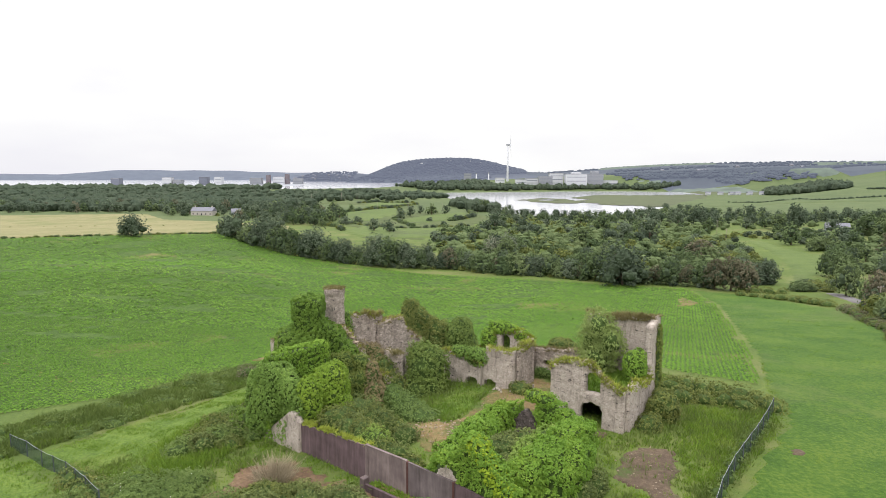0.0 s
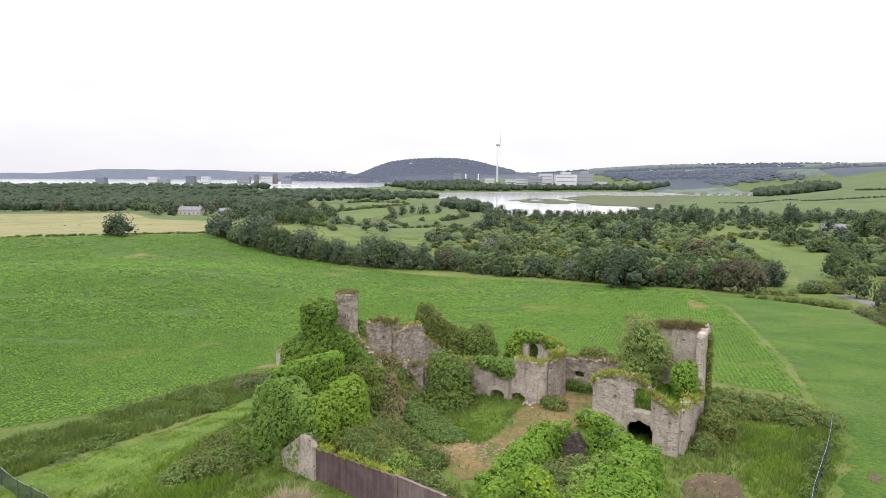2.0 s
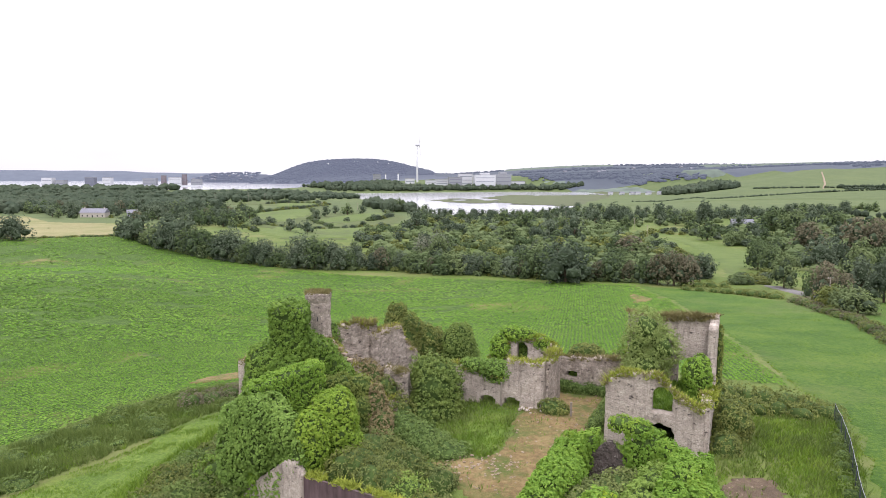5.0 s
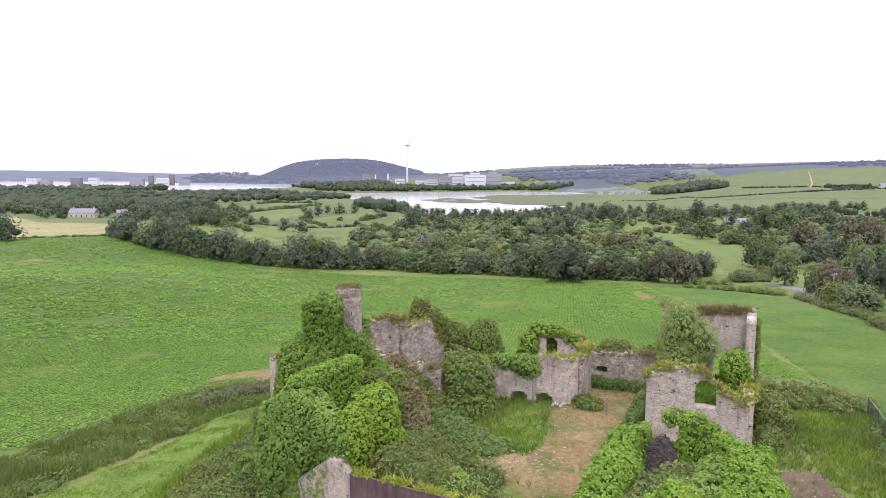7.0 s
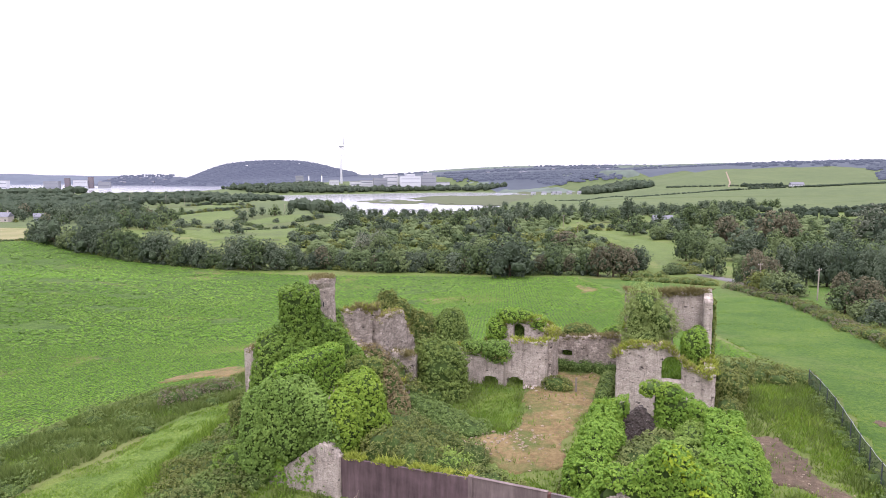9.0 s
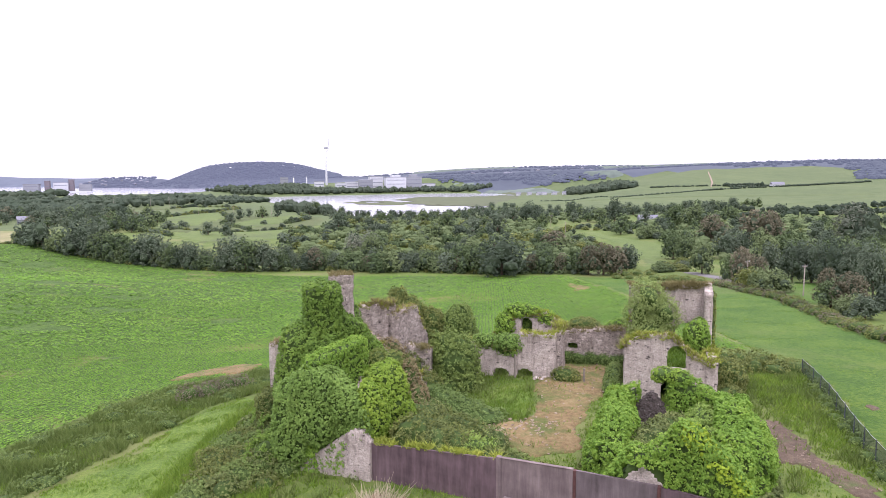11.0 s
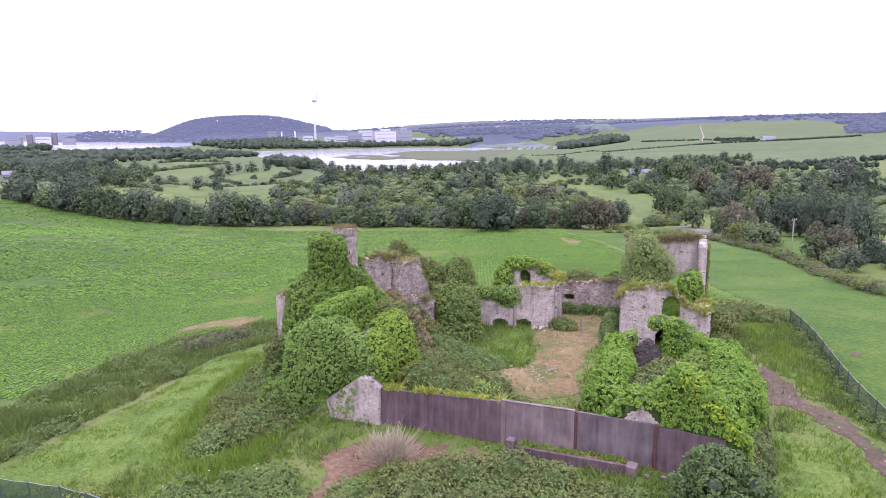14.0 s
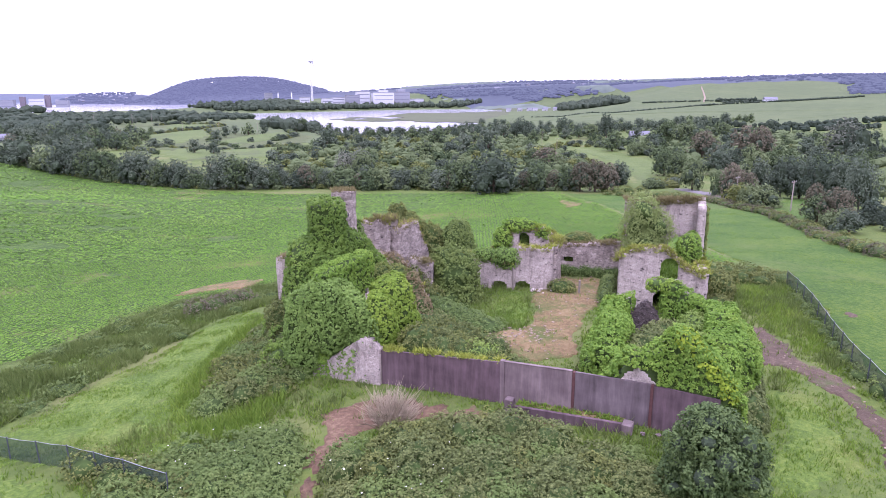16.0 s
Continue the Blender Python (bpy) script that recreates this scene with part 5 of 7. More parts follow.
def flats(name, label, poly, z, mat, seed):
    xs, ys = np.arange(80, 560, 8), np.arange(680, 1700, 8)
    X, Y = np.meshgrid(xs, ys)
    i = np.arange(X.size).reshape(X.shape)
    f = np.stack([i[:-1, :-1], i[:-1, 1:], i[1:, 1:], i[1:, :-1]], -1).reshape(-1, 4)
    cx, cy = X[:-1, :-1].ravel() + 4.0, Y[:-1, :-1].ravel() + 4.0
    q = np.stack([cx, cy, 0 * cx], 1)
    j = 22 * wobble(q, 0.02, seed) + 14 * wobble(q, 0.06, seed + 1)
    f = f[inside(poly, cx + j, cy + 2 * j)]
    ob = new(name, mesh_from(name, np.stack([X.ravel(), Y.ravel(), 0 * X.ravel() + z], 1), f, mat, True))
    return tagged(ob, label, "mudflat", kind="structure")


flats("mudflat", "low green saltmarsh flat in the bay", [(222, 1264), (318, 1417), (459, 1400), (560, 1500), (540, 1330), (390, 1000), (293, 890), (251, 949), (220, 1031), (224, 1135)], -19.6, M_MUD, 5)
flats("mudflat", "narrow muddy spit in the water", [(100, 1150), (155, 1210), (205, 1080), (180, 985), (133, 1040)], -19.7, M_MUD, 8)


# ---------------------------------------------------------------- trees
def tree_proto(name, label, mat, tall, wide, lobes, seed, leaf, count, trunk_r=0.25, low=0.16, cores=9):
    rng = np.random.default_rng(seed)
    top = thing(name, label, name.replace("_", " "))
    limbs = [tube([(0, 0, -0.5), (0.05 * tall * rng.normal() * 0.3, 0, tall * 0.3), (0.1, 0.1, tall * 0.7)], [trunk_r * 1.25, trunk_r, trunk_r * 0.35], 6)]
    shapes = []
    for k in range(lobes):
        a = 2.4 * k + rng.uniform(-0.5, 0.5)
        lay = low + 0.06 + (0.74 - low) * (k + rng.uniform(0, 1)) / lobes
        reach = wide * (0.74 - 0.6 * max(0, lay - 0.45) / 0.55) * rng.uniform(0.45, 1.05)
        c = np.array([math.cos(a) * reach, math.sin(a) * reach, lay * tall])
        r = wide * rng.uniform(0.28, 0.46)
        shapes.append(blob(c, (r, r * rng.uniform(0.8, 1.2), r * rng.uniform(0.7, 1.0) * min(1.2, tall / wide / 1.1)), a, 1.0, 0.22, seed * 40 + k, False))
        if k % 3 == 0 and cores > 2:
            limbs.append(tube([(0, 0, tall * 0.25), tuple(c * np.array([0.5, 0.5, 0.75])), tuple(c)], [trunk_r * 0.6, trunk_r * 0.4, trunk_r * 0.1], 4))
    heart = blob((0, 0, tall * (0.5 + low * 0.4)), (wide * 0.62, wide * 0.6, tall * (0.42 - low * 0.4)), 0, 1.0, 0.2, seed * 40 + 99, False)
    p, n = clumped(join(shapes + [heart]), count, leaf * 1.1, rng, wide * 0.03, seed, 4)
    keep = p[:, 2] > 0.1
    lf = leaves(p[keep], n[keep], leaf, rng, 0.3, 1.1, 0.2, leaf * 0.5)
    # small cores that carry the crown's inner shade as dark colour
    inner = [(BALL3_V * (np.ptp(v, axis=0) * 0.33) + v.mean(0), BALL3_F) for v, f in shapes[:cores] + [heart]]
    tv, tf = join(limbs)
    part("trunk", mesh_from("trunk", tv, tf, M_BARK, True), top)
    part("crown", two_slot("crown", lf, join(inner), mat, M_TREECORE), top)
    return top


def tree_pair(name, label, mat, tall, wide, lobes, seed, trunk_r=0.25, low=0.12):
    """The same kind of tree twice: finely leaved, and coarser for the far country."""
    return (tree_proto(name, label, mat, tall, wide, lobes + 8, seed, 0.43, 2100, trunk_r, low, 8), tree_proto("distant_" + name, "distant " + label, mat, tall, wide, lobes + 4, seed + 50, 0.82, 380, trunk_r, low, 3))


PAIRS = {
    "dark": tree_pair("hedgerow_tree", "dark green broadleaf hedgerow tree", M_TREE, 11, 4.6, 10, 201),
    "dark2": tree_pair("oak_tree", "dark spreading broadleaf tree", M_TREE, 10, 5.4, 11, 202),
    "light": tree_pair("broadleaf_tree", "light green broadleaf tree", M_TREE_L, 9, 4.2, 10, 203),
    "brown": tree_pair("bare_tree", "brownish half-bare hedgerow tree", M_TREE_B, 9, 4.0, 9, 204),
    "silver": tree_pair("silver_willow", "silvery grey-green willow tree", M_SILVER, 11, 4.4, 10, 205),
    "scrub": tree_pair("scrub_willow", "dark green scrub willow bush", M_TREE, 4.6, 3.6, 8, 206, 0.1, 0.03),
    "scrub2": tree_pair("hawthorn_bush", "mid green hawthorn scrub bush", M_TREE_L, 4.2, 3.9, 8, 207, 0.1, 0.03),
    "scrub3": tree_pair("blackthorn_bush", "olive green blackthorn scrub bush", M_SHRUB, 3.6, 3.2, 7, 208, 0.1, 0.03),
}
PROTO = {}
for k, (fine_one, coarse_one) in PAIRS.items():
    PROTO[k], PROTO["far " + k] = fine_one, coarse_one
placed = {k: 0 for k in PROTO}
TR = np.random.default_rng(77)


def plant(kind, x, y, size=1.0, stretch=1.0, group=""):
    m = pose(x, y, ground_at(x, y), 0, 0, TR.uniform(0, 360))
    if (math.hypot(x, y) > 345 and size < 1.7) or size < 0.62:
        kind = "far " + kind
    ob = PROTO[kind] if not placed[kind] else copy_thing(PROTO[kind], m)
    placed[kind] += 1
    ob.matrix_world = m
    ob.scale = (size, size, size * stretch)
    if group:
        ob["group"] = group
    return ob


def along(line, step):
    out = []
    for (x0, y0), (x1, y1) in zip(line, line[1:]):
        n = max(1, int(math.hypot(x1 - x0, y1 - y0) / step))
        out += [(x0 + (x1 - x0) * i / n, y0 + (y1 - y0) * i / n) for i in range(n)]
    return out


def fill(poly, count, gap):
    xs, ys = [p[0] for p in poly], [p[1] for p in poly]
    pts, tries = [], 0
    while len(pts) < count and tries < count * 30:
        tries += 1
        x, y = TR.uniform(min(xs), max(xs)), TR.uniform(min(ys), max(ys))
        if inside(poly, x, y) and all((x - a) ** 2 + (y - b) ** 2 > gap * gap for a, b in pts[-120:]):
            pts.append((x, y))
    return pts


for x, y in fill([(50, 595), (180, 560), (330, 600), (300, 660), (250, 780), (215, 740), (150, 690), (95, 700), (70, 740), (45, 800), (28, 760)], 190, 9):
    plant(TR.choice(["dark", "dark2", "light", "scrub"], p=[0.3, 0.25, 0.2, 0.25]), x, y, TR.uniform(0.6, 1.1), TR.uniform(0.85, 1.1), "bay-shore trees")
EDGE = [(-152, 395), (-120, 353), (-85, 317), (-53, 297), (-25, 287), (1, 282), (25, 267), (46, 254), (64, 238), (82, 229), (97, 218)]
for k, (x, y) in enumerate(along(EDGE, 4.8)):
    right = x > -5
    kind = TR.choice(["dark", "dark2", "light", "brown", "scrub2"], p=[0.36, 0.3, 0.12, 0.08, 0.14]) if not right else TR.choice(["dark", "light", "brown", "scrub", "scrub2"], p=[0.1, 0.3, 0.13, 0.22, 0.25])
    plant(kind, x + TR.uniform(-1.5, 1.5), y + TR.uniform(0, 3), TR.choice([0.8, 1.0, 1.25, 1.5, 1.65]) * TR.uniform(0.9, 1.1) * (1.35 if "scrub" in kind else 1) * (0.85 if right else 1.0), 1.0, "field-edge treeline")
for x, y in along(EDGE, 8.0):
    right = x > -5
    kind = TR.choice(["dark", "dark2", "light"]) if not right else TR.choice(["light", "scrub", "scrub2", "dark"])
    plant(kind, x + 5 + TR.uniform(-2, 2), y + 8 + TR.uniform(-2, 3), TR.uniform(0.75, 1.05) * (1.3 if "scrub" in kind else 1), 1.0, "field-edge treeline")
for x, y in along(EDGE, 4.5):
    plant(TR.choice(["scrub", "scrub2", "scrub3"]), x + TR.uniform(-1, 1), y - 1.5 + TR.uniform(-1.5, 1), TR.uniform(0.35, 0.6), 0.9, "field-edge undergrowth")
for x, y, k, q, tall in ((65, 231, "dark2", 2.0, 0.82), (94, 217, "brown", 1.13, 1.13), (98, 213, "brown", 1.32, 1.06), (102, 211, "brown", 1.17, 1.04), (119, 230, "dark", 1.09, 0.86), (83, 231, "light", 1.21, 1.0), (55, 251, "light", 1.32, 1.0), (63, 255, "light", 1.08, 1.1),
                         (121, 303, "brown", 2.1, 0.6), (202, 527, "dark2", 1.84, 1.0), (183, 519, "dark", 1.35, 1.06), (248, 460, "dark", 1.79, 1.1), (197, 366, "light", 1.5, 1.0), (245, 479, "light", 2.0, 0.7), (256, 552, "dark", 1.5, 1.13), (196, 336, "scrub2", 1.7, 0.95), (196, 313, "scrub2", 1.5, 1.1)):
    plant(k, x, y, q, tall, "valley trees")
plant("brown", -2, 283, 1.15, 1.0)
plant("silver", 27, 318, 1.3, 1.0)
plant("silver", 20, 322, 1.1, 1.0)
plant("dark2", -189, 352, 1.75, 0.8)

CLEARING = [(188, 404), (197, 389), (191, 356), (190, 330), (193, 315), (184, 290), (154, 249), (133, 224), (120, 224), (140, 266), (155, 305), (167, 344), (173, 378)]
SCRUB = [(-5, 295), (60, 256), (100, 228), (128, 262), (151, 330), (164, 395), (182, 455), (170, 545), (110, 560), (60, 580), (40, 560), (20, 500), (0, 440), (-18, 380)]
for x, y in fill(SCRUB, 370, 7.0):
    if inside(CLEARING, x, y):
        continue
    plant(TR.choice(["scrub", "scrub2", "scrub3", "light", "dark"], p=[0.18, 0.36, 0.3, 0.1, 0.06]), x, y, TR.choice([0.62, 0.75, 0.95, 1.25, 1.5]) * TR.uniform(0.85, 1.15), TR.uniform(0.75, 1.1), "valley scrub")
for x, y in fill([(184, 440), (244, 416), (208, 330), (203, 375), (192, 412), (169, 375), (152, 302), (138, 257), (116, 222), (116, 249), (143, 336)], 46, 6) + fill([(128, 224), (147, 232), (128, 206), (121, 211)], 12, 4):
    if not inside(CLEARING, x, y):
        plant(TR.choice(["scrub", "scrub2", "scrub3"]), x, y, TR.uniform(0.65, 1.1), TR.uniform(0.6, 0.9), "valley scrub")
RIGHT = [(190, 262), (200, 215), (215, 190), (280, 200), (360, 290), (420, 400), (360, 350), (325, 355), (330, 430), (300, 480), (240, 440), (214, 350), (206, 310)]
for x, y in fill(RIGHT, 170, 8):
    if inside(CLEARING, x, y):
        continue
    plant(TR.choice(["scrub", "scrub2", "scrub3", "light", "dark"], p=[0.2, 0.34, 0.2, 0.16, 0.1]), x, y, TR.uniform(0.8, 1.25), TR.uniform(0.7, 0.95), "valley wood")
for x, y in fill([(158, 240), (190, 262), (206, 310), (214, 350), (240, 420), (225, 440), (207, 415), (200, 355), (190, 285)], 34, 7):
    plant(TR.choice(["light", "scrub2", "scrub"]), x, y, TR.uniform(0.7, 1.05), 0.9, "valley wood")
for x, y, k, q, tall in ((128, 197, "light", 1.09, 1.27), (148, 233, "light", 1.27, 1.14), (153, 249, "light", 1.16, 1.27), (166, 259, "dark", 1.0, 1.0), (172, 238, "dark2", 1.37, 0.98), (183, 241, "dark", 1.16, 0.95), (227, 285, "brown", 1.68, 1.14), (234, 281, "brown", 1.77, 1.09), (214, 301, "brown", 2.0, 0.85),
                         (271, 413, "light", 1.85, 0.97), (275, 396, "light", 2.2, 0.8), (321, 415, "light", 1.86, 0.8), (268, 339, "dark", 1.66, 0.6), (228, 367, "dark", 1.4, 0.76), (265, 260, "silver", 2.4, 0.8), (256, 241, "dark2", 1.64, 1.18), (377, 426, "dark", 1.31, 1.08)):
    plant(k, x, y, q, tall, "valley wood")
for x, y in fill([(105, 222), (114, 226), (136, 275), (153, 332), (160, 395), (150, 380), (125, 275)], 26, 6):
    plant(TR.choice(["scrub", "scrub2", "scrub3"]), x, y, TR.uniform(0.7, 1.3), 0.9, "valley scrub")
for x, y in fill([(185, 470), (300, 500), (420, 520), (560, 640), (520, 660), (330, 600), (190, 590)], 90, 9):
    plant(TR.choice(["dark", "dark2", "light"]), x, y, TR.uniform(0.8, 1.2), 1.0, "valley wood")
for x, y in fill([(-132, 500), (-100, 490), (-108, 560), (-130, 700), (-200, 760), (-420, 780), (-700, 760), (-620, 660), (-410, 668), (-332, 690), (-300, 640), (-300, 690), (-225, 690), (-222, 610), (-206, 560)], 250, 8):
    plant(TR.choice(["dark", "dark2", "light", "brown"], p=[0.35, 0.3, 0.3, 0.05]), x, y, TR.uniform(0.75, 1.4), TR.uniform(0.85, 1.1), "cottage wood")
for x, y in along([(-300, 262), (-232, 320), (-215, 336), (-194, 360), (-155, 400)], 3.2):
    plant(TR.choice(["scrub2", "scrub3"]), x + TR.uniform(-1.2, 1.2), y + TR.uniform(-1.2, 1.2), TR.uniform(0.36, 0.6), TR.uniform(0.4, 0.7), "field hedge")
for x, y in along([(-560, 500), (-420, 470), (-300, 465), (-240, 475), (-200, 480)], 9):
    plant("scrub3", x, y, TR.uniform(0.2, 0.35), 0.7, "field hedge")
for line, gap, lo, hi in (([(-133, 660), (-120, 715), (-104, 752), (-78, 786)], 4.5, 0.6, 1.0), ([(-90, 528), (-62, 490), (-40, 484), (14, 522)], 4.5, 0.45, 0.8), ([(-128, 545), (-112, 515), (-95, 488), (-84, 450)], 5, 0.7, 1.2), ([(-62, 600), (-60, 660), (-76, 775)], 6, 0.5, 0.9), ([(-140, 870), (-110, 935), (-62, 932)], 7, 0.9, 1.3), ([(-60, 585), (-36, 500)], 6, 0.5, 0.9), ([(12, 740), (16, 655), (-8, 575)], 6, 0.8, 1.2), ([(-112, 757), (-80, 805), (-60, 925)], 7, 0.6, 1.0)):
    for x, y in along(line, gap):
        plant(TR.choice(["scrub", "scrub2", "scrub3"]), x + TR.uniform(-1.5, 1.5), y + TR.uniform(-1.5, 1.5), TR.uniform(lo, hi), TR.uniform(0.7, 1.0), "pasture hedge trees")
for x, y, tall in ((-132, 542, 16), (-133, 656, 15), (-126, 724, 8), (-95, 519, 6.7), (-87, 535, 6), (-61, 453, 11.5), (-49, 446, 10), (-54, 586, 12), (-49, 637, 13), (-42, 683, 11), (-29, 669, 13), (-14, 683, 12), (22, 745, 16), (30, 770, 17), (-13, 392, 6), (-2, 384, 5), (-26, 569, 4.2), (-12, 522, 4), (-159, 507, 13), (-137, 511, 12), (-118, 515, 10.5), (-145, 525, 13)):
    kind = "scrub" if tall < 7 else TR.choice(["dark", "dark2", "light"])
    plant(kind, x, y, tall / {"scrub": 4.6, "dark": 11, "dark2": 10, "light": 9}[kind], 1.0, "pasture hedge trees")
for x, y, k, q in ((-292, 626, "light", 1.0), (-284, 632, "scrub", 1.1), (-276, 621, "scrub2", 0.7), (-246, 625, "scrub3", 0.8), (-243, 634, "dark", 0.9), (-304, 640, "dark2", 1.2), (-222, 630, "scrub2", 1.0), (-225, 655, "dark", 1.2), (-255, 660, "dark2", 1.2), (-272, 664, "light", 1.3), (-290, 660, "dark", 1.1), (-240, 662, "light", 1.2), (-210, 640, "dark2", 1.1), (-205, 620, "light", 1.0), (-318, 668, "light", 1.1)):
    plant(k, x, y, q, 1.0, "cottage garden trees")
for x, y in fill([(138, 66), (150, 125), (172, 140), (160, 90)], 22, 6):
    plant(TR.choice(["dark", "dark2", "light"]), x, y, TR.uniform(0.8, 1.15), 1.0, "lane wood")
# trees and bushes along the lane
for x, y, k, q, tall in ((117, 165, "brown", 0.99, 1.3), (116, 158, "brown", 0.96, 1.1), (124, 177, "scrub2", 1.1, 1.6), (106, 140, "light", 0.97, 0.74), (109, 148, "scrub2", 0.93, 1.4), (111, 155, "scrub3", 1.2, 1.2), (129, 158, "dark", 1.0, 1.2), (133, 155, "dark2", 0.97, 1.4), (131, 146, "dark2", 0.93, 1.45), (126, 135, "dark", 0.98, 1.25)):
    plant(k, x, y, q, tall, "lane hedge trees")
for x, y, k, q, tall in ((134, 172, "dark", 0.97, 1.16), (116, 121, "dark2", 0.86, 1.5), (149, 190, "light", 1.17, 1.39), (159, 193, "light", 1.38, 1.15), (162, 187, "light", 1.36, 1.0), (165, 181, "light", 1.25, 1.05), (165, 172, "light", 1.32, 1.08), (158, 158, "light", 1.19, 1.28), (143, 168, "dark", 0.9, 1.1), (143, 155, "light", 1.0, 1.3)):
    plant(k, x, y, q, tall, "lane wood")
for x, y, k, q, tall in ((94, 112, "light", 0.82, 0.86), (97, 116, "brown", 0.68, 1.4), (95, 108, "brown", 0.85, 1.06), (87, 98, "dark", 0.65, 0.7), (90, 104, "scrub2", 0.8, 1.0), (101, 105, "scrub", 0.9, 1.1), (96, 97, "dark", 0.62, 0.8), (90, 86, "scrub2", 1.0, 1.1), (98, 84, "light", 0.8, 1.0), (86, 78, "scrub", 0.9, 1.0), (104, 92, "dark2", 0.8, 1.1)):
    plant(k, x, y, q, tall, "lane hedge trees")


for k in PROTO:
    if not placed[k]:
        for ob in (*PROTO[k].children_recursive, PROTO[k]):
            bpy.data.objects.remove(ob)


def far_wood(name, label, polys, mat, rmin, rmax, seed, squash=0.8, leafed=22, ball=(BALL2_V, BALL2_F)):
    """Woods too far off to count: rounded crowns joined into one."""
    rng = np.random.default_rng(seed)
    vs, fs, n = [], [], 0
    for poly, count in polys:
        xs, ys = [p[0] for p in poly], [p[1] for p in poly]
        x, y = rng.uniform(min(xs), max(xs), count * 40), rng.uniform(min(ys), max(ys), count * 40)
        ok = np.where(inside(poly, x, y))[0][:count]
        z = height(x[ok], y[ok])
        for xx, yy, zz in zip(x[ok], y[ok], z):
            if zz < -20.5:
                continue
            r = rng.uniform(rmin, rmax)
            s = 1 + 0.1 * rng.normal(size=len(ball[0]))
            v = ball[0] * s[:, None] * np.array([r, r, r * squash * rng.uniform(0.8, 1.3)]) + np.array([xx, yy, zz + r * squash * 0.8])
            vs.append((v - v.mean(0)) * (0.93 if leafed > 12 else 1.0) + v.mean(0))
            fs.append(ball[1] + n)
            n += len(v)
            if leafed:
                p, nn = sample((v, ball[1]), leafed, rng)
                lv, lf = leaves(p, nn, r * 0.3, rng, 0.3, 1.1, 0.2, r * 0.12)
                vs.append(lv)
                fs.append(np.concatenate([lf[:, [0, 1, 2]], lf[:, [0, 2, 3]]]) + n)
                n += len(lv)
    ob = new(name, mesh_from(name, np.concatenate(vs), np.concatenate(fs), mat))
    return tagged(ob, label, "woodland", kind="stuff")


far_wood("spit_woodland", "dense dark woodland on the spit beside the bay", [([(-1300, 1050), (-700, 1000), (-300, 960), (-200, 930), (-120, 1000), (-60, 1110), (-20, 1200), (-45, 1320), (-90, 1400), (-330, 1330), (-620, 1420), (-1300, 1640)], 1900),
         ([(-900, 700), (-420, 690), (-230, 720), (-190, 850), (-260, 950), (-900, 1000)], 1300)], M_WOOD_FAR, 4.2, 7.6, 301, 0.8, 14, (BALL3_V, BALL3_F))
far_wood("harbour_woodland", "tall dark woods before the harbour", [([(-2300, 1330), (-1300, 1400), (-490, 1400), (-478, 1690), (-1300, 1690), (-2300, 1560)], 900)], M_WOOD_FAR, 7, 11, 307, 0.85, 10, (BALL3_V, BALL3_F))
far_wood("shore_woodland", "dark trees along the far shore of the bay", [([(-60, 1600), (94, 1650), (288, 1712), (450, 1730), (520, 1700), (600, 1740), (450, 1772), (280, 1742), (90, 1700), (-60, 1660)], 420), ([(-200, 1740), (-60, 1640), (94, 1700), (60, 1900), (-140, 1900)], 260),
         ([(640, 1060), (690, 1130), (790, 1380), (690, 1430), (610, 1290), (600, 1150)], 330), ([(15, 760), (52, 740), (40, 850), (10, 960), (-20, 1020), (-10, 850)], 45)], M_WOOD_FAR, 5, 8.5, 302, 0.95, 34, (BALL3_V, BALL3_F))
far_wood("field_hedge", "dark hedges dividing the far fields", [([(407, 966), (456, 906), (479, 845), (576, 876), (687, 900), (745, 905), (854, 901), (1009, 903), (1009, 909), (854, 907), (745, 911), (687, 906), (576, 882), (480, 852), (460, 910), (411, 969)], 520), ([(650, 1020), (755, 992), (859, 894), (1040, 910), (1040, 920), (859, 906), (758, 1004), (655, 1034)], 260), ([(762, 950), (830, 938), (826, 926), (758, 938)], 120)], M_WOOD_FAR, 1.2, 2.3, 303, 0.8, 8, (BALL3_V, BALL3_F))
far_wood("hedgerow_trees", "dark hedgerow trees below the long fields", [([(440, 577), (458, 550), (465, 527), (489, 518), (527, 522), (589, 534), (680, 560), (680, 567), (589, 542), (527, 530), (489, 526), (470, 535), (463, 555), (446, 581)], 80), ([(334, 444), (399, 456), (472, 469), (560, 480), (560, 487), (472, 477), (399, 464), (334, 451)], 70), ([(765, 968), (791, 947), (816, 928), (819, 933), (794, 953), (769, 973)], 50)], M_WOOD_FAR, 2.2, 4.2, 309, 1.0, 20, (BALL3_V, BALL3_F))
far_wood("scrub_undergrowth", "dense low scrub filling the valley floor", [([(-5, 297), (60, 258), (100, 230), (132, 262), (158, 330), (168, 395), (182, 455), (170, 545), (110, 560), (60, 580), (40, 560), (20, 500), (0, 440), (-18, 380)], 900), ([(140, 175), (150, 160), (152, 145), (190, 150), (270, 210), (350, 300), (420, 420), (400, 500), (300, 480), (240, 420), (214, 350), (206, 310), (176, 262)], 900), ([(185, 470), (300, 500), (420, 520), (560, 640), (520, 660), (330, 600), (190, 590)], 260)], M_TREE_L, 1.6, 3.4, 306, 0.75, 22, (BALL3_V, BALL3_F))
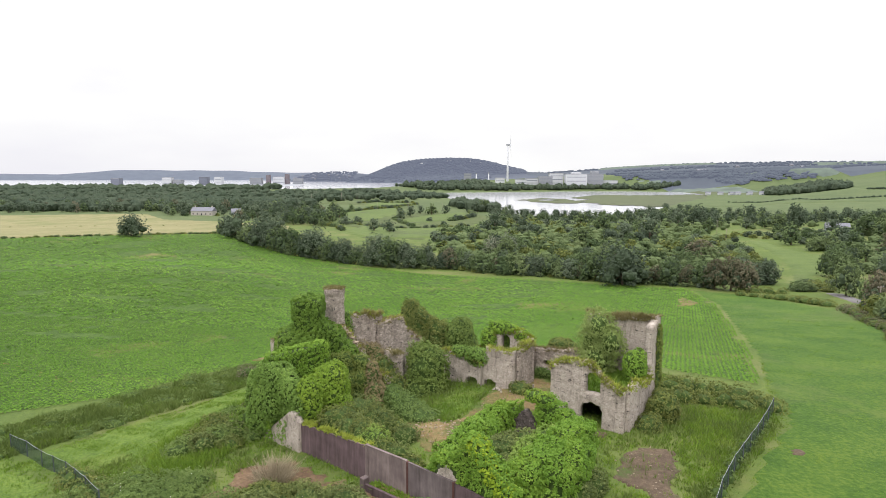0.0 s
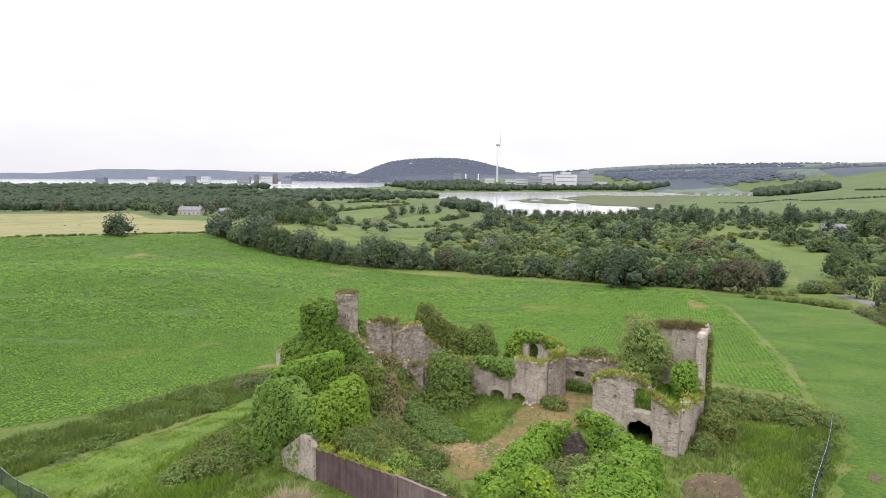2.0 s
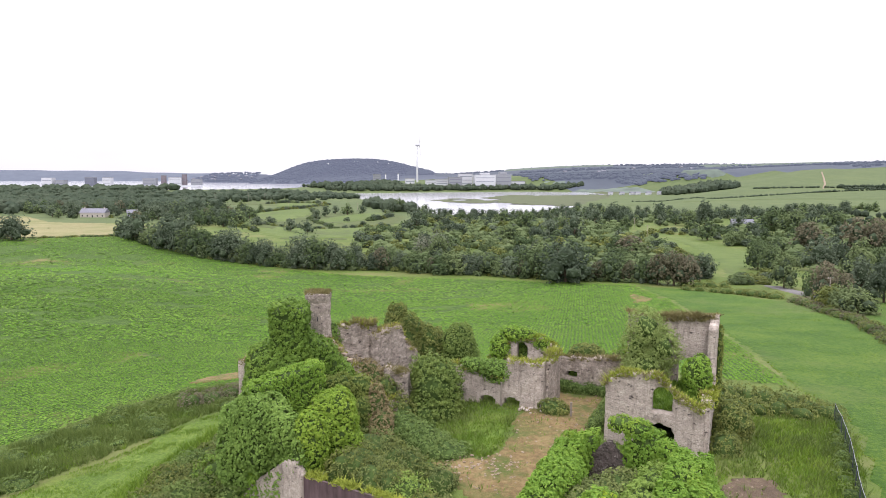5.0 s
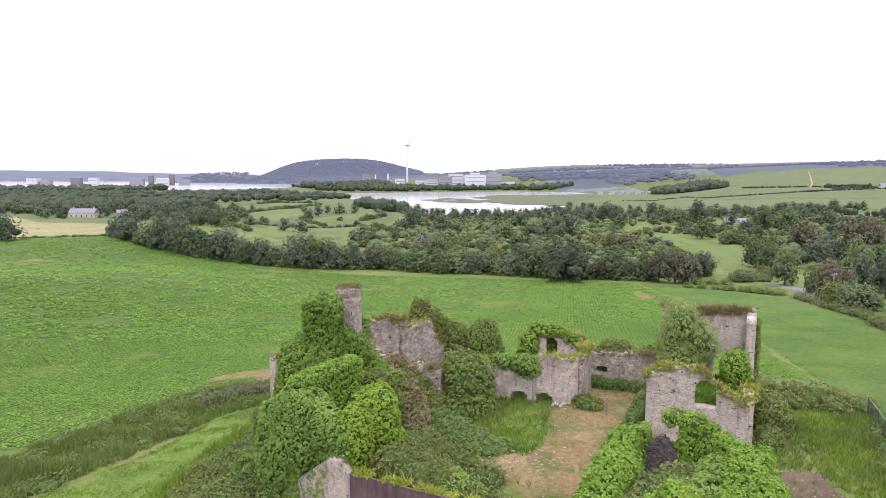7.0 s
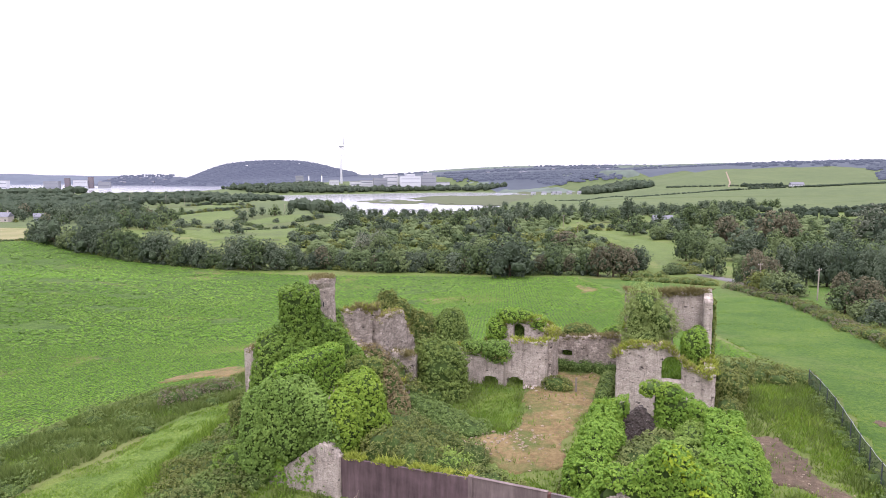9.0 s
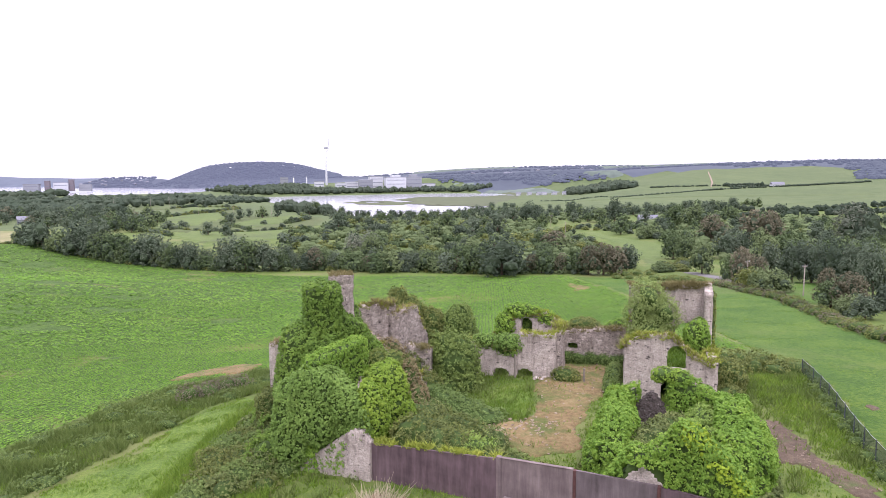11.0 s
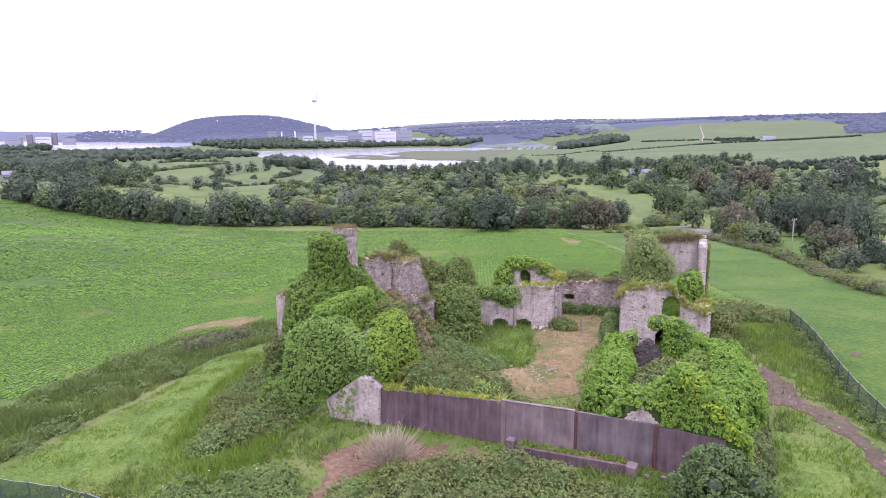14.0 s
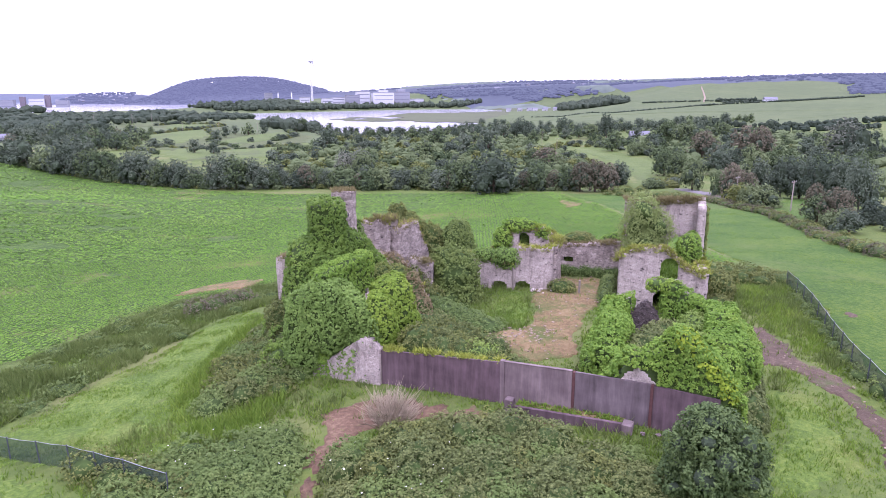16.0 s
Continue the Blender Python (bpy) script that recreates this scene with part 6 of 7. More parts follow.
far_wood("hill_woodland", "wooded hill across the water in painted-on blue haze", [([(-575, 3330), (-430, 3210), (-260, 3170), (156, 3170), (330, 3250), (330, 3430), (-260, 3460), (-560, 3440)], 3600), ([(-600, 3210), (-430, 3140), (-250, 3060), (-110, 2700), (60, 2700), (156, 3170), (-260, 3175), (-430, 3215), (-575, 3330)], 700), ([(-965, 3625), (-800, 3545), (-620, 3545), (-620, 3760), (-940, 3780)], 420)], M_HILL, 4.5, 8.0, 304, 0.6, 0, (BALL3_V, BALL3_F))
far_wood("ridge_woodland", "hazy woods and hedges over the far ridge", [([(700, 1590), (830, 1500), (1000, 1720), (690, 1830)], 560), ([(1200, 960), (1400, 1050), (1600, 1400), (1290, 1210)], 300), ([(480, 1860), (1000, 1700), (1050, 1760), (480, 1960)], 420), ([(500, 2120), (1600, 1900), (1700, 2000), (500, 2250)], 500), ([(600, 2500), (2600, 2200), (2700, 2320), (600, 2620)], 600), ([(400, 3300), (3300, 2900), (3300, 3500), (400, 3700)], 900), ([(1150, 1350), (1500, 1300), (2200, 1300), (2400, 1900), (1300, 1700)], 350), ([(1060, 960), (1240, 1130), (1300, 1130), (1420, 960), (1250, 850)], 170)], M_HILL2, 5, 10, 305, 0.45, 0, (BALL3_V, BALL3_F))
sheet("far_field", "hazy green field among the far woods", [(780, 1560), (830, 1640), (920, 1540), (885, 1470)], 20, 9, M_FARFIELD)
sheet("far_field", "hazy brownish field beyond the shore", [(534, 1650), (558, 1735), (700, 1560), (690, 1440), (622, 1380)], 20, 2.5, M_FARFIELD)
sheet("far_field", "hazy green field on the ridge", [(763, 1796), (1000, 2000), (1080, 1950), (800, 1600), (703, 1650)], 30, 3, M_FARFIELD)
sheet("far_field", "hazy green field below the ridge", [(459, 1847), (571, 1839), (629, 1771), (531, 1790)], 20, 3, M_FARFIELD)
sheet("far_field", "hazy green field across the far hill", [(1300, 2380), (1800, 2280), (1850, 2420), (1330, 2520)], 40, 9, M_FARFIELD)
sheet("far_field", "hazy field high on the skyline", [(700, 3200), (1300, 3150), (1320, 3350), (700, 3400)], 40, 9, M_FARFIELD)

# far shore beyond the harbour
fsx = np.linspace(-4600, -500, 90)
prof = 20 + 30 * np.exp(-(((fsx + 2250) / 640) ** 4)) + 14 * np.exp(-(((fsx + 1250) / 420) ** 2)) + 2.5 * np.sin(fsx * 0.0068) + 1.5 * np.sin(fsx * 0.021)
prof *= np.clip((-500 - fsx) / 250, 0.15, 1)
sv = np.concatenate([np.stack([fsx, 4300 + 0 * fsx, -22 + 0 * fsx], 1), np.stack([fsx, 4480 + 0 * fsx, 0.6 * prof], 1), np.stack([fsx, 4700 + 0 * fsx, prof], 1)])
k = len(fsx)
sf = [(r * k + i, r * k + i + 1, (r + 1) * k + i + 1, (r + 1) * k + i) for r in (0, 1) for i in range(k - 1)]
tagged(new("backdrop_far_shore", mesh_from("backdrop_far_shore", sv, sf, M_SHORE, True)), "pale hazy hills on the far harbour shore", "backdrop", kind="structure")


# ---------------------------------------------------------------- far buildings, turbine, poles
def works_building(x, y, w, d, h, mat, label, rows=2, tower=0.0):
    z = max(-19.0, ground_at(x, y))
    top = thing("works_building", label, "factory", (x, y, z), "factory buildings")
    part("body", boxes_mesh("body", [(-w / 2, w / 2, -d / 2, d / 2, -3, h)], mat, 0.4), top)
    part("roof", boxes_mesh("roof", [(-w / 2 - 0.6, w / 2 + 0.6, -d / 2 - 0.6, d / 2 + 0.6, h, h + 1.2)], M_GREYWALL, 0.2), top)
    if tower:
        part("plant_room", boxes_mesh("plant_room", [(-w * 0.2, w * 0.25, -d * 0.3, d * 0.3, h + 1.2, h + 1.2 + tower)], mat, 0.3), top)
    for r in range(rows):
        zc = h * (r + 0.6) / (rows + 0.3)
        part("window_band", boxes_mesh("window_band", [(-w * 0.44, w * 0.44, -d / 2 - 0.25, -d / 2 + 0.1, zc - 0.8, zc + 0.8)], M_FARGLASS), top, "dark strip window")
    return top


for px in [
    (167, 1771, 30, 25, 13, M_WHITE, "low white factory building by the water", 1), (198, 1778, 34, 25, 16, M_WHITE, "white factory building with strip windows", 2),
    (232, 1744, 37, 28, 28, M_GREYWALL, "plain grey factory block", 3), (267, 1785, 38, 30, 33, M_WHITE, "tall pale factory block", 3), (316, 1752, 58, 34, 36, M_WHITE, "broad white factory block", 3, 5),
    (369, 1762, 46, 34, 36, M_GREYWALL, "grey factory block with rooftop plant", 3, 7), (420, 1790, 40, 25, 14, M_WHITE, "long low white warehouse", 1), (110, 1800, 26, 20, 14, M_WHITE, "small white works building", 1),
    (20, 2040, 24, 18, 26, M_GREYWALL, "grey steel process tower", 3), (-827, 1484, 22, 20, 18, M_HAZECLAD, "dark clad waterfront block", 2), (-727, 1536, 24, 20, 20, M_WHITE, "pale clad waterfront block", 2), (-702, 1540, 22, 20, 14, M_GREYWALL, "low grey waterfront block", 1), (-650, 1570, 22, 20, 21, M_HAZECLAD, "dark clad waterfront hall", 2),
    (-616, 1580, 20, 20, 21, M_WHITE, "pale clad waterfront hall", 2), (-540, 1640, 34, 20, 18, M_GREYWALL, "low grey waterfront office block", 2), (-514, 1660, 11, 12, 26, M_BRICKWALL, "reddish brick waterfront tower", 1), (-488, 1670, 34, 18, 21, M_WHITE, "pale waterfront block between towers", 2), (-468, 1675, 11, 12, 29, M_BRICKWALL, "tall reddish brick waterfront tower", 1), (-440, 1680, 28, 16, 16, M_GREYWALL, "low grey waterfront shed", 1)]:
    if px[0] < -400:
        px = (px[0] * 1.6, px[1] * 1.6, px[2] * 1.45, px[3] * 1.5, px[4] * 1.5, *px[5:])
    works_building(*px)

sheet_quay = boxes_mesh("quay", [(-1420, -640, 2350, 2720, -24, -18.9)], M_GREYWALL, 1.0)
tagged(new("quay", sheet_quay), "low grey harbour quay under the waterfront works", "quay", kind="structure")
turbine = thing("wind_turbine", "white wind turbine standing behind the factories", "wind turbine", (139, 1900, ground_at(139, 1900)))
tz0 = ground_at(139, 1900)
hub = 112 - tz0
tvv, tff = tube([(0, 0, -4), (0, 0, 30), (0, 0, hub)], [3.4, 3.0, 1.7], 14)
part("tower", mesh_from("tower", tvv, tff, M_WHITE, True), turbine)
part("nacelle", boxes_mesh("nacelle", [(-5, 6, -2.2, 2.2, hub - 1.5, hub + 3)], M_GREYWALL, 0.5), turbine)
hv, hf = blob((7.2, 0, hub + 0.8), (2, 2, 2), 0, 1, 0.0, 1, False)
rotor = part("hub", mesh_from("hub", hv, hf, M_WHITE, True), turbine)
for a in (20, 140, 260):
    bv, bf = tube([(7.6, 0, 1.5), (7.9, 0, 14), (8.0, 0, 46)], [0.6, 0.8, 0.15], 6)
    bl = part("blade", mesh_from("blade", bv * np.array([1, 0.6, 1]), bf, M_WHITE, True), rotor)
    bl.matrix_local = Matrix.Translation((0, 0, hub + 0.8)) @ pose(0, 0, 0, a, 0, 0)
for x, y, h in ((47, 1990, 27), (86, 1990, 27)):
    st = thing("chimney_stack", "slim pale industrial chimney stack", "chimney", (x, y, ground_at(x, y)), "stacks")
    cv, cf = tube([(0, 0, -3), (0, 0, h)], [2.2, 1.7], 10)
    part("flue", mesh_from("flue", cv, cf, M_WHITE, True), st)
    part("rim", mesh_from("rim", *tube([(0, 0, h - 2), (0, 0, h + 1)], [2.2, 2.2], 10), M_GREYWALL), st)


def utility_pole(x, y, h, turn=0.0, double=True):
    top = thing("utility_pole", "weathered wooden power pole with crossarm", "utility pole", (x, y, ground_at(x, y)), "power line poles")
    pv, pf = tube([(0, 0, -0.5), (0, 0, h)], [0.17, 0.12], 8)
    part("pole", mesh_from("pole", pv, pf, M_PLANK, True), top)
    part("crossarm", boxes_mesh("crossarm", [(-1.1, 1.1, -0.07, 0.07, h - 0.5, h - 0.34)], M_PLANK, 0.02), top)
    for k in (-0.95, 0, 0.95):
        part("insulator", mesh_from("insulator", *tube([(k, 0, h - 0.34), (k, 0, h - 0.05)], [0.06, 0.05], 6), M_WHITE), top)
    top.rotation_euler = (0, 0, turn)


for x, y, h, a in ((105, 130, 7.8, 0.3), (113, 158, 7.5, 0.3), (178, 584, 9, 0), (189, 454, 9, 0), (146, 486, 9, 0), (165, 380, 9, 0), (-180, 945, 13, 0), (-154, 930, 13, 0), (-225, 940, 13, 0), (-60, 735, 10, 0), (-95, 720, 10, 0), (-20, 740, 10, 0), (140, 152, 9, 0)):
    utility_pole(x, y, h, a)


def cottage(x, y, w, d, h, turn, label, wall, chimneys=2):
    top = thing("cottage", label, "house", (x, y, ground_at(x, y)))
    part("wall", boxes_mesh("wall", [(-w / 2, w / 2, -d / 2, d / 2, -1, h)], wall, 0.05), top)
    v = [(-w / 2 - 0.4, -d / 2 - 0.5, h - 0.1), (w / 2 + 0.4, -d / 2 - 0.5, h - 0.1), (w / 2 + 0.4, d / 2 + 0.5, h - 0.1), (-w / 2 - 0.4, d / 2 + 0.5, h - 0.1), (-w / 2 - 0.4, 0, h + d * 0.42), (w / 2 + 0.4, 0, h + d * 0.42)]
    part("roof", mesh_from("roof", v, [(0, 1, 5, 4), (2, 3, 4, 5), (0, 4, 3), (1, 2, 5), (3, 2, 1, 0)], M_ROOF), top, "grey slate roof")
    for s in (-1, 1)[:chimneys]:
        part("chimney", boxes_mesh("chimney", [(s * w * 0.4 - 0.5, s * w * 0.4 + 0.5, -0.5, 0.5, h + d * 0.3, h + d * 0.42 + 1.4)], wall, 0.05), top)
    for i in range(5):
        u = -w * 0.4 + w * 0.2 * i
        part("door" if i == 2 else "window", boxes_mesh("window", [(u - 0.6, u + 0.6, -d / 2 - 0.06, -d / 2 + 0.05, 0.1 if i == 2 else 0.9, 2.2)], M_WINDOW, 0.02), top)
    top.rotation_euler = (0, 0, turn)


cottage(-265, 638, 24, 9, 4.6, -0.15, "long pale cottage with a grey slate roof", M_CREAM)
cottage(-232, 640, 9, 7, 4.0, 0.4, "small grey outhouse beside the cottage", M_GREYWALL, 0)
cottage(-560, 880, 18, 8, 4.5, 0.1, "white house half hidden in trees", M_WHITE)
cottage(277, 458, 15, 8, 2.6, -0.35, "grey-roofed farm shed among trees", M_GREYWALL, 0)
cottage(835, 918, 22, 9, 4, -0.3, "white farm shed on the hillside", M_WHITE, 0)
for i in range(9):
    cottage(510 + 13 * i + TR.uniform(-4, 4), 1470 - 22 * i + TR.uniform(-10, 10), 11, 6, 4.5, TR.uniform(-0.3, 0.3), "small white shoreside building across the bay", M_WHITE, 0)
for i in range(12):
    cottage(TR.uniform(-1000, -640), TR.uniform(3590, 3680), 14, 8, 5, TR.uniform(-0.5, 0.5), "distant pale house on the far headland", M_GREYWALL, 0)
for i in range(8):
    cottage(TR.uniform(700, 1700), TR.uniform(2050, 2450), 14, 8, 5, TR.uniform(-0.5, 0.5), "distant pale house on the far ridge", M_GREYWALL, 0)
lane = sheet("lane", "pale tarmac lane between hedges", [(126, 206), (131, 203), (126, 180), (121, 160), (116, 162), (121, 183)], 0.8, 0.25, M_TAR, "road", 0.3)

# ---------------------------------------------------------------- near ground: soil, lawn, path
BANK_STRIP = [(-43, 54), (-41.5, 59), (-37.8, 65), (-33.6, 70), (-30.3, 76), (-27.1, 82), (-23.5, 86), (-21.5, 82), (-23.5, 76), (-25.5, 70), (-26.5, 65), (-27, 60), (-25.5, 55), (-24, 50), (-33, 51)]
COURT = [(13.5, 75.0), (19.0, 73.6), (17.4, 68.5), (13.4, 63.5), (9.6, 60.0), (6.6, 56.0), (4.2, 51.4), (0.8, 52.4), (-1.4, 56.5), (-2.8, 59.5), (-1.2, 61.8), (2.6, 59.4), (4.8, 62.0), (7.4, 68.5), (9.6, 73.0)]
sheet("courtyard_soil", "trodden tan courtyard soil with weeds", COURT, 0.3, 0.1, M_SOIL, "bare ground", 0.5)
PATH_POLY = [(22.0, 54.2), (25.0, 53.6), (24.6, 49.5), (22.6, 46.6), (22.9, 42.2), (20.4, 36.7), (17.0, 31.0), (13.8, 31.0), (17.4, 35.0), (19.5, 39.6), (19.9, 44.4), (17.2, 46.6), (18.8, 51.2)]
sheet("path", "stony brown path beside the ruin", PATH_POLY, 0.3, 0.1, M_PATH, "path", 0.5)
FRONT_SOIL = [(-17.4, 50.0), (-15.6, 52.6), (-13.4, 52.8), (-9.2, 48.9), (-5.0, 45.3), (-0.5, 42.0), (-2.0, 41.6), (-6.6, 44.8), (-9.8, 46.4), (-14.6, 47.2), (-16.8, 45.6), (-18.0, 43.4), (-18.6, 40.6), (-20.2, 41.2), (-19.2, 45.0), (-18.2, 47.6)]
sheet("bare_patch", "bare reddish soil in front of the wall", FRONT_SOIL, 0.3, 0.12, M_REDSOIL, "bare ground", 1.1, 15)
sheet("bare_patch", "pale bare patch at the crop edge", [(-35.0, 103.5), (-31.0, 109.5), (-24.0, 112.0), (-21.0, 109.5), (-23.5, 103.0), (-28.0, 104.5), (-33.0, 102.0)], 0.5, 0.3, M_SOIL, "bare ground", 0.6, 16)
sheet("bare_patch", "dry wheel line through the crop", [(-78, 100), (-67, 93.4), (-57.4, 88), (-56.6, 86.6), (-66.6, 92), (-77.6, 98.4)], 0.5, 0.3, M_SOIL, "bare ground", 0.7, 26)
sheet("bare_patch", "dry strip at the crop headland", [(66, 172), (73, 196), (77, 194), (74, 176)], 0.8, 0.3, M_SOIL, "bare ground", 1.0, 17)
sheet("bare_patch", "trodden soil before the arched door", [(17.0, 58.4), (19.0, 57.0), (19.2, 55.0), (17.0, 55.6)], 0.3, 0.1, M_PATH, "bare ground", 0.5, 18)
sheet("lawn", "bright grassy bank below the ruin", BANK_STRIP, 0.6, 0.08, M_LAWN, "grass", 1.2, 19)
sheet("lawn", "bright short grass beside the path", [(16, 42.6), (18.6, 40.4), (16.2, 35.4), (12.6, 31.0), (6.0, 31.0), (7.6, 34.0), (12.2, 37.2), (13.6, 41.0)], 0.5, 0.08, M_LAWN, "grass", 0.8, 20)
sheet("lawn", "green grass inside the courtyard", [(-1.0, 62.0), (3.4, 59.4), (8.0, 69.0), (5.0, 71.2), (-0.2, 66.0)], 0.5, 0.08, M_LAWN, "grass", 0.6, 21)
sheet("lawn", "bright grass outside the fence", [(-70, 40), (-60, 56), (-46, 58), (-35, 50), (-30, 44), (-40, 30)], 1.0, 0.08, M_LAWN, "grass", 1.0, 22)

BARE = [COURT, PATH_POLY, FRONT_SOIL]


def strew(poly, density, seed):
    rng = np.random.default_rng(seed)
    xs, ys = [p[0] for p in poly], [p[1] for p in poly]
    n = int((max(xs) - min(xs)) * (max(ys) - min(ys)) * density)
    x, y = rng.uniform(min(xs), max(xs), n), rng.uniform(min(ys), max(ys), n)
    ok = inside(poly, x, y)
    return x[ok], y[ok], rng


def grass_stuff(name, label, poly, density, tall, width, mat, seed, avoid=True, patch=0.0, blades=4):
    x, y, rng = strew(poly, density, seed)
    if avoid:
        bad = np.zeros(len(x), bool)
        for b in BARE:
            bad |= inside(b, x, y)
        bad &= rng.random(len(x)) > 0.14
        x, y = x[~bad], y[~bad]
    if patch:
        w = wobble(np.stack([x, y, 0 * x], 1), 0.35, seed + 2)
        x, y = x[w > patch], y[w > patch]
    p = np.stack([x, y, height(x, y) - 0.03], 1)
    h = tall * (0.75 + 0.5 * wobble(np.stack([x, y, 0 * x], 1), 0.5, seed + 4).clip(-0.8, 1))
    v, f = tufts(p, np.repeat(h, blades), rng, blades, width, 0.4)
    return tagged(new(name, mesh_from(name, v, f, mat)), label, "grass", kind="stuff")


AROUND = [(-34, 48), (-30, 60), (-24, 76), (-16, 92), (8, 92), (34, 82), (42, 70), (40, 62), (25, 43), (18, 30), (-4, 30), (-24, 40)]
grass_stuff("grass", "rough green grass round the ruin", AROUND, 9, 0.42, 0.045, M_BLADE, 401)
grass_stuff("tall_grass", "tall grey-green seeding grass and weeds", AROUND, 5, 0.8, 0.05, M_BLADE_T, 402, patch=0.1)
grass_stuff("tall_grass", "tall weeds between path and fence", [(26, 55), (31, 66), (41, 66), (36, 59), (29, 49.5), (24.5, 43), (24, 48)], 10, 0.6, 0.05, M_BLADE, 403)
grass_stuff("tall_grass", "seeding grass heads between path and fence", [(26, 55), (31, 66), (41, 66), (36, 59), (29, 49.5), (24.5, 43), (24, 48)], 6, 0.85, 0.045, M_BLADE_T, 414, patch=0.05)
grass_stuff("grass", "short bright grass on the bank", BANK_STRIP, 20, 0.3, 0.045, M_BLADE, 404)
WEED_BAND = [(-66, 58), (-53, 67), (-48, 72), (-44.5, 79), (-39.5, 87), (-34, 96), (-22, 103), (-15, 103), (-16, 92), (-21, 87), (-26, 84.5), (-30, 78.5), (-33.8, 71.5), (-38.5, 66), (-42.5, 60), (-46, 56), (-58, 50)]
grass_stuff("tall_grass", "dusky tall grass and dock along the crop edge", WEED_BAND, 14, 1.0, 0.055, M_BLADE_T, 411, avoid=False)
grass_stuff("grass", "green undergrowth along the crop edge", WEED_BAND, 6, 0.6, 0.055, M_BLADE, 412, avoid=False, patch=-0.1)
grass_stuff("grass", "courtyard grass", [(-1.0, 62.0), (3.4, 59.4), (8.0, 69.0), (5.0, 71.2), (-0.2, 66.0)], 26, 0.38, 0.04, M_BLADE, 405)
grass_stuff("grass", "grass outside the sagging fence", [(-70, 40), (-60, 56), (-46, 58), (-35, 50), (-30, 44), (-40, 30)], 5, 0.35, 0.05, M_BLADE, 406)
grass_stuff("meadow_tufts", "scattered coarse tufts in the meadow", [(44, 74), (58, 106), (79, 170), (100, 150), (88, 118), (74, 88), (70, 50), (40, 30), (27, 36), (30, 50)], 5.5, 0.22, 0.05, M_BLADE, 407)
sheet("bare_patch", "worn muddy spot in the meadow", [(36.6, 53.4), (37.2, 55.2), (38.8, 55.8), (39.0, 54.0), (37.8, 53.0)], 0.3, 0.14, M_PATH, "bare ground", 0.5, 25)
grass_stuff("weeds", "sparse weeds in the courtyard soil", COURT, 1.6, 0.4, 0.05, M_BLADE, 408, avoid=False, patch=0.35)


# dry gaps in the crop: place, half width, half depth
DRY = [(-150.0, 285.0, 9.0, 13.0), (-128.0, 262.0, 8.0, 9.0), (-134.0, 304.0, 7.0, 10.0), (-60.0, 200.0, 5.0, 4.0), (-48.0, 128.0, 3.0, 2.2), (-92.0, 190.0, 5.0, 5.0), (-85.6, 223.7, 5.2, 8.1), (-105.4, 292.7, 4.4, 10.3), (-30.9, 167.0, 4.0, 4.1), (-67.1, 158.8, 4.7, 3.0), (-78.3, 174.9, 3.4, 2.5), (-6.4, 238.3, 7.1, 4.7), (-169.2, 313.3, 8.0, 21.4), (-104.1, 226.7, 4.0, 13.9), (-34.7, 261.4, 9.4, 7.3), (-116.4, 311.0, 6.2, 6.1), (-114.7, 161.3, 5.5, 5.0)]
for k, (x, y, w, d) in enumerate(DRY):
    rr = np.random.default_rng(880 + k)
    ring = [(x + w * q * math.cos(a), y + d * q * math.sin(a)) for a, q in zip(np.linspace(0, 2 * math.pi, 14, endpoint=False), rr.uniform(0.45, 1.1, 14))]
    sheet("bare_patch", "dry pale gap in the crop", ring, 0.8, 0.13, M_DRYCROP, "bare ground", 0.5, 40 + k)


# crop rows
def crop_rows(near_poly, row, step, size, seed, leaves_each, tilt=0.24):
    rng = np.random.default_rng(seed)
    d, n = np.array([0.33, 0.944]), np.array([0.944, -0.33])
    pts = np.array(near_poly, float)
    a, b = pts @ d, pts @ n
    A, B = np.meshgrid(np.arange(a.min(), a.max(), step), np.arange(b.min(), b.max(), row))
    A, B = A.ravel() + rng.normal(size=A.size) * step * 0.3, B.ravel() + rng.normal(size=A.size) * row * 0.1
    x, y = A * d[0] + B * n[0], A * d[1] + B * n[1]
    w = wobble(np.stack([x, y, 0 * x], 1), 0.09, 9) + 0.8 * wobble(np.stack([x, y, 0 * x], 1), 0.3, 12)
    ok = inside(near_poly, x, y) & inside(CROP, x, y) & (w < 0.92) & (rng.random(len(x)) < 0.94)
    for px, py, pw, pd in DRY:
        ok &= (((x - px) / pw) ** 2 + ((y - py) / pd) ** 2 > 0.9 + 0.5 * w) | (rng.random(len(x)) < 0.1)
    x, y = x[ok], y[ok]
    p = np.repeat(np.stack([x, y, height(x, y) + 0.2], 1), leaves_each, 0)
    p[:, :2] += rng.normal(size=(len(p), 1)) * d * step * 0.4 + rng.normal(size=(len(p), 1)) * n * row * 0.13
    p[:, 2] += rng.random(len(p)) * size * 0.3
    out = rng.normal(size=(len(p), 3)) * tilt + np.array([0, 0, 1])
    out /= np.linalg.norm(out, axis=1, keepdims=True)
    return leaves(p, out, size, rng, 0.15, 1.2, 0.0, 0.05)


cv, cf = join([crop_rows([(-130, 60), (60, 60), (90, 140), (-130, 140)], 0.7, 0.4, 0.25, 501, 4),
               crop_rows([(-210, 140), (95, 140), (95, 200), (-210, 200)], 0.75, 0.7, 0.5, 502, 2, 0.18),
               crop_rows([(-300, 200), (95, 200), (95, 400), (-300, 400)], 1.0, 0.95, 0.8, 503, 1, 0.12)])
tagged(new("crop_plants", mesh_from("crop_plants", cv, cf, M_CROPLEAF)), "rows of leafy green root crop", "crop", kind="stuff")


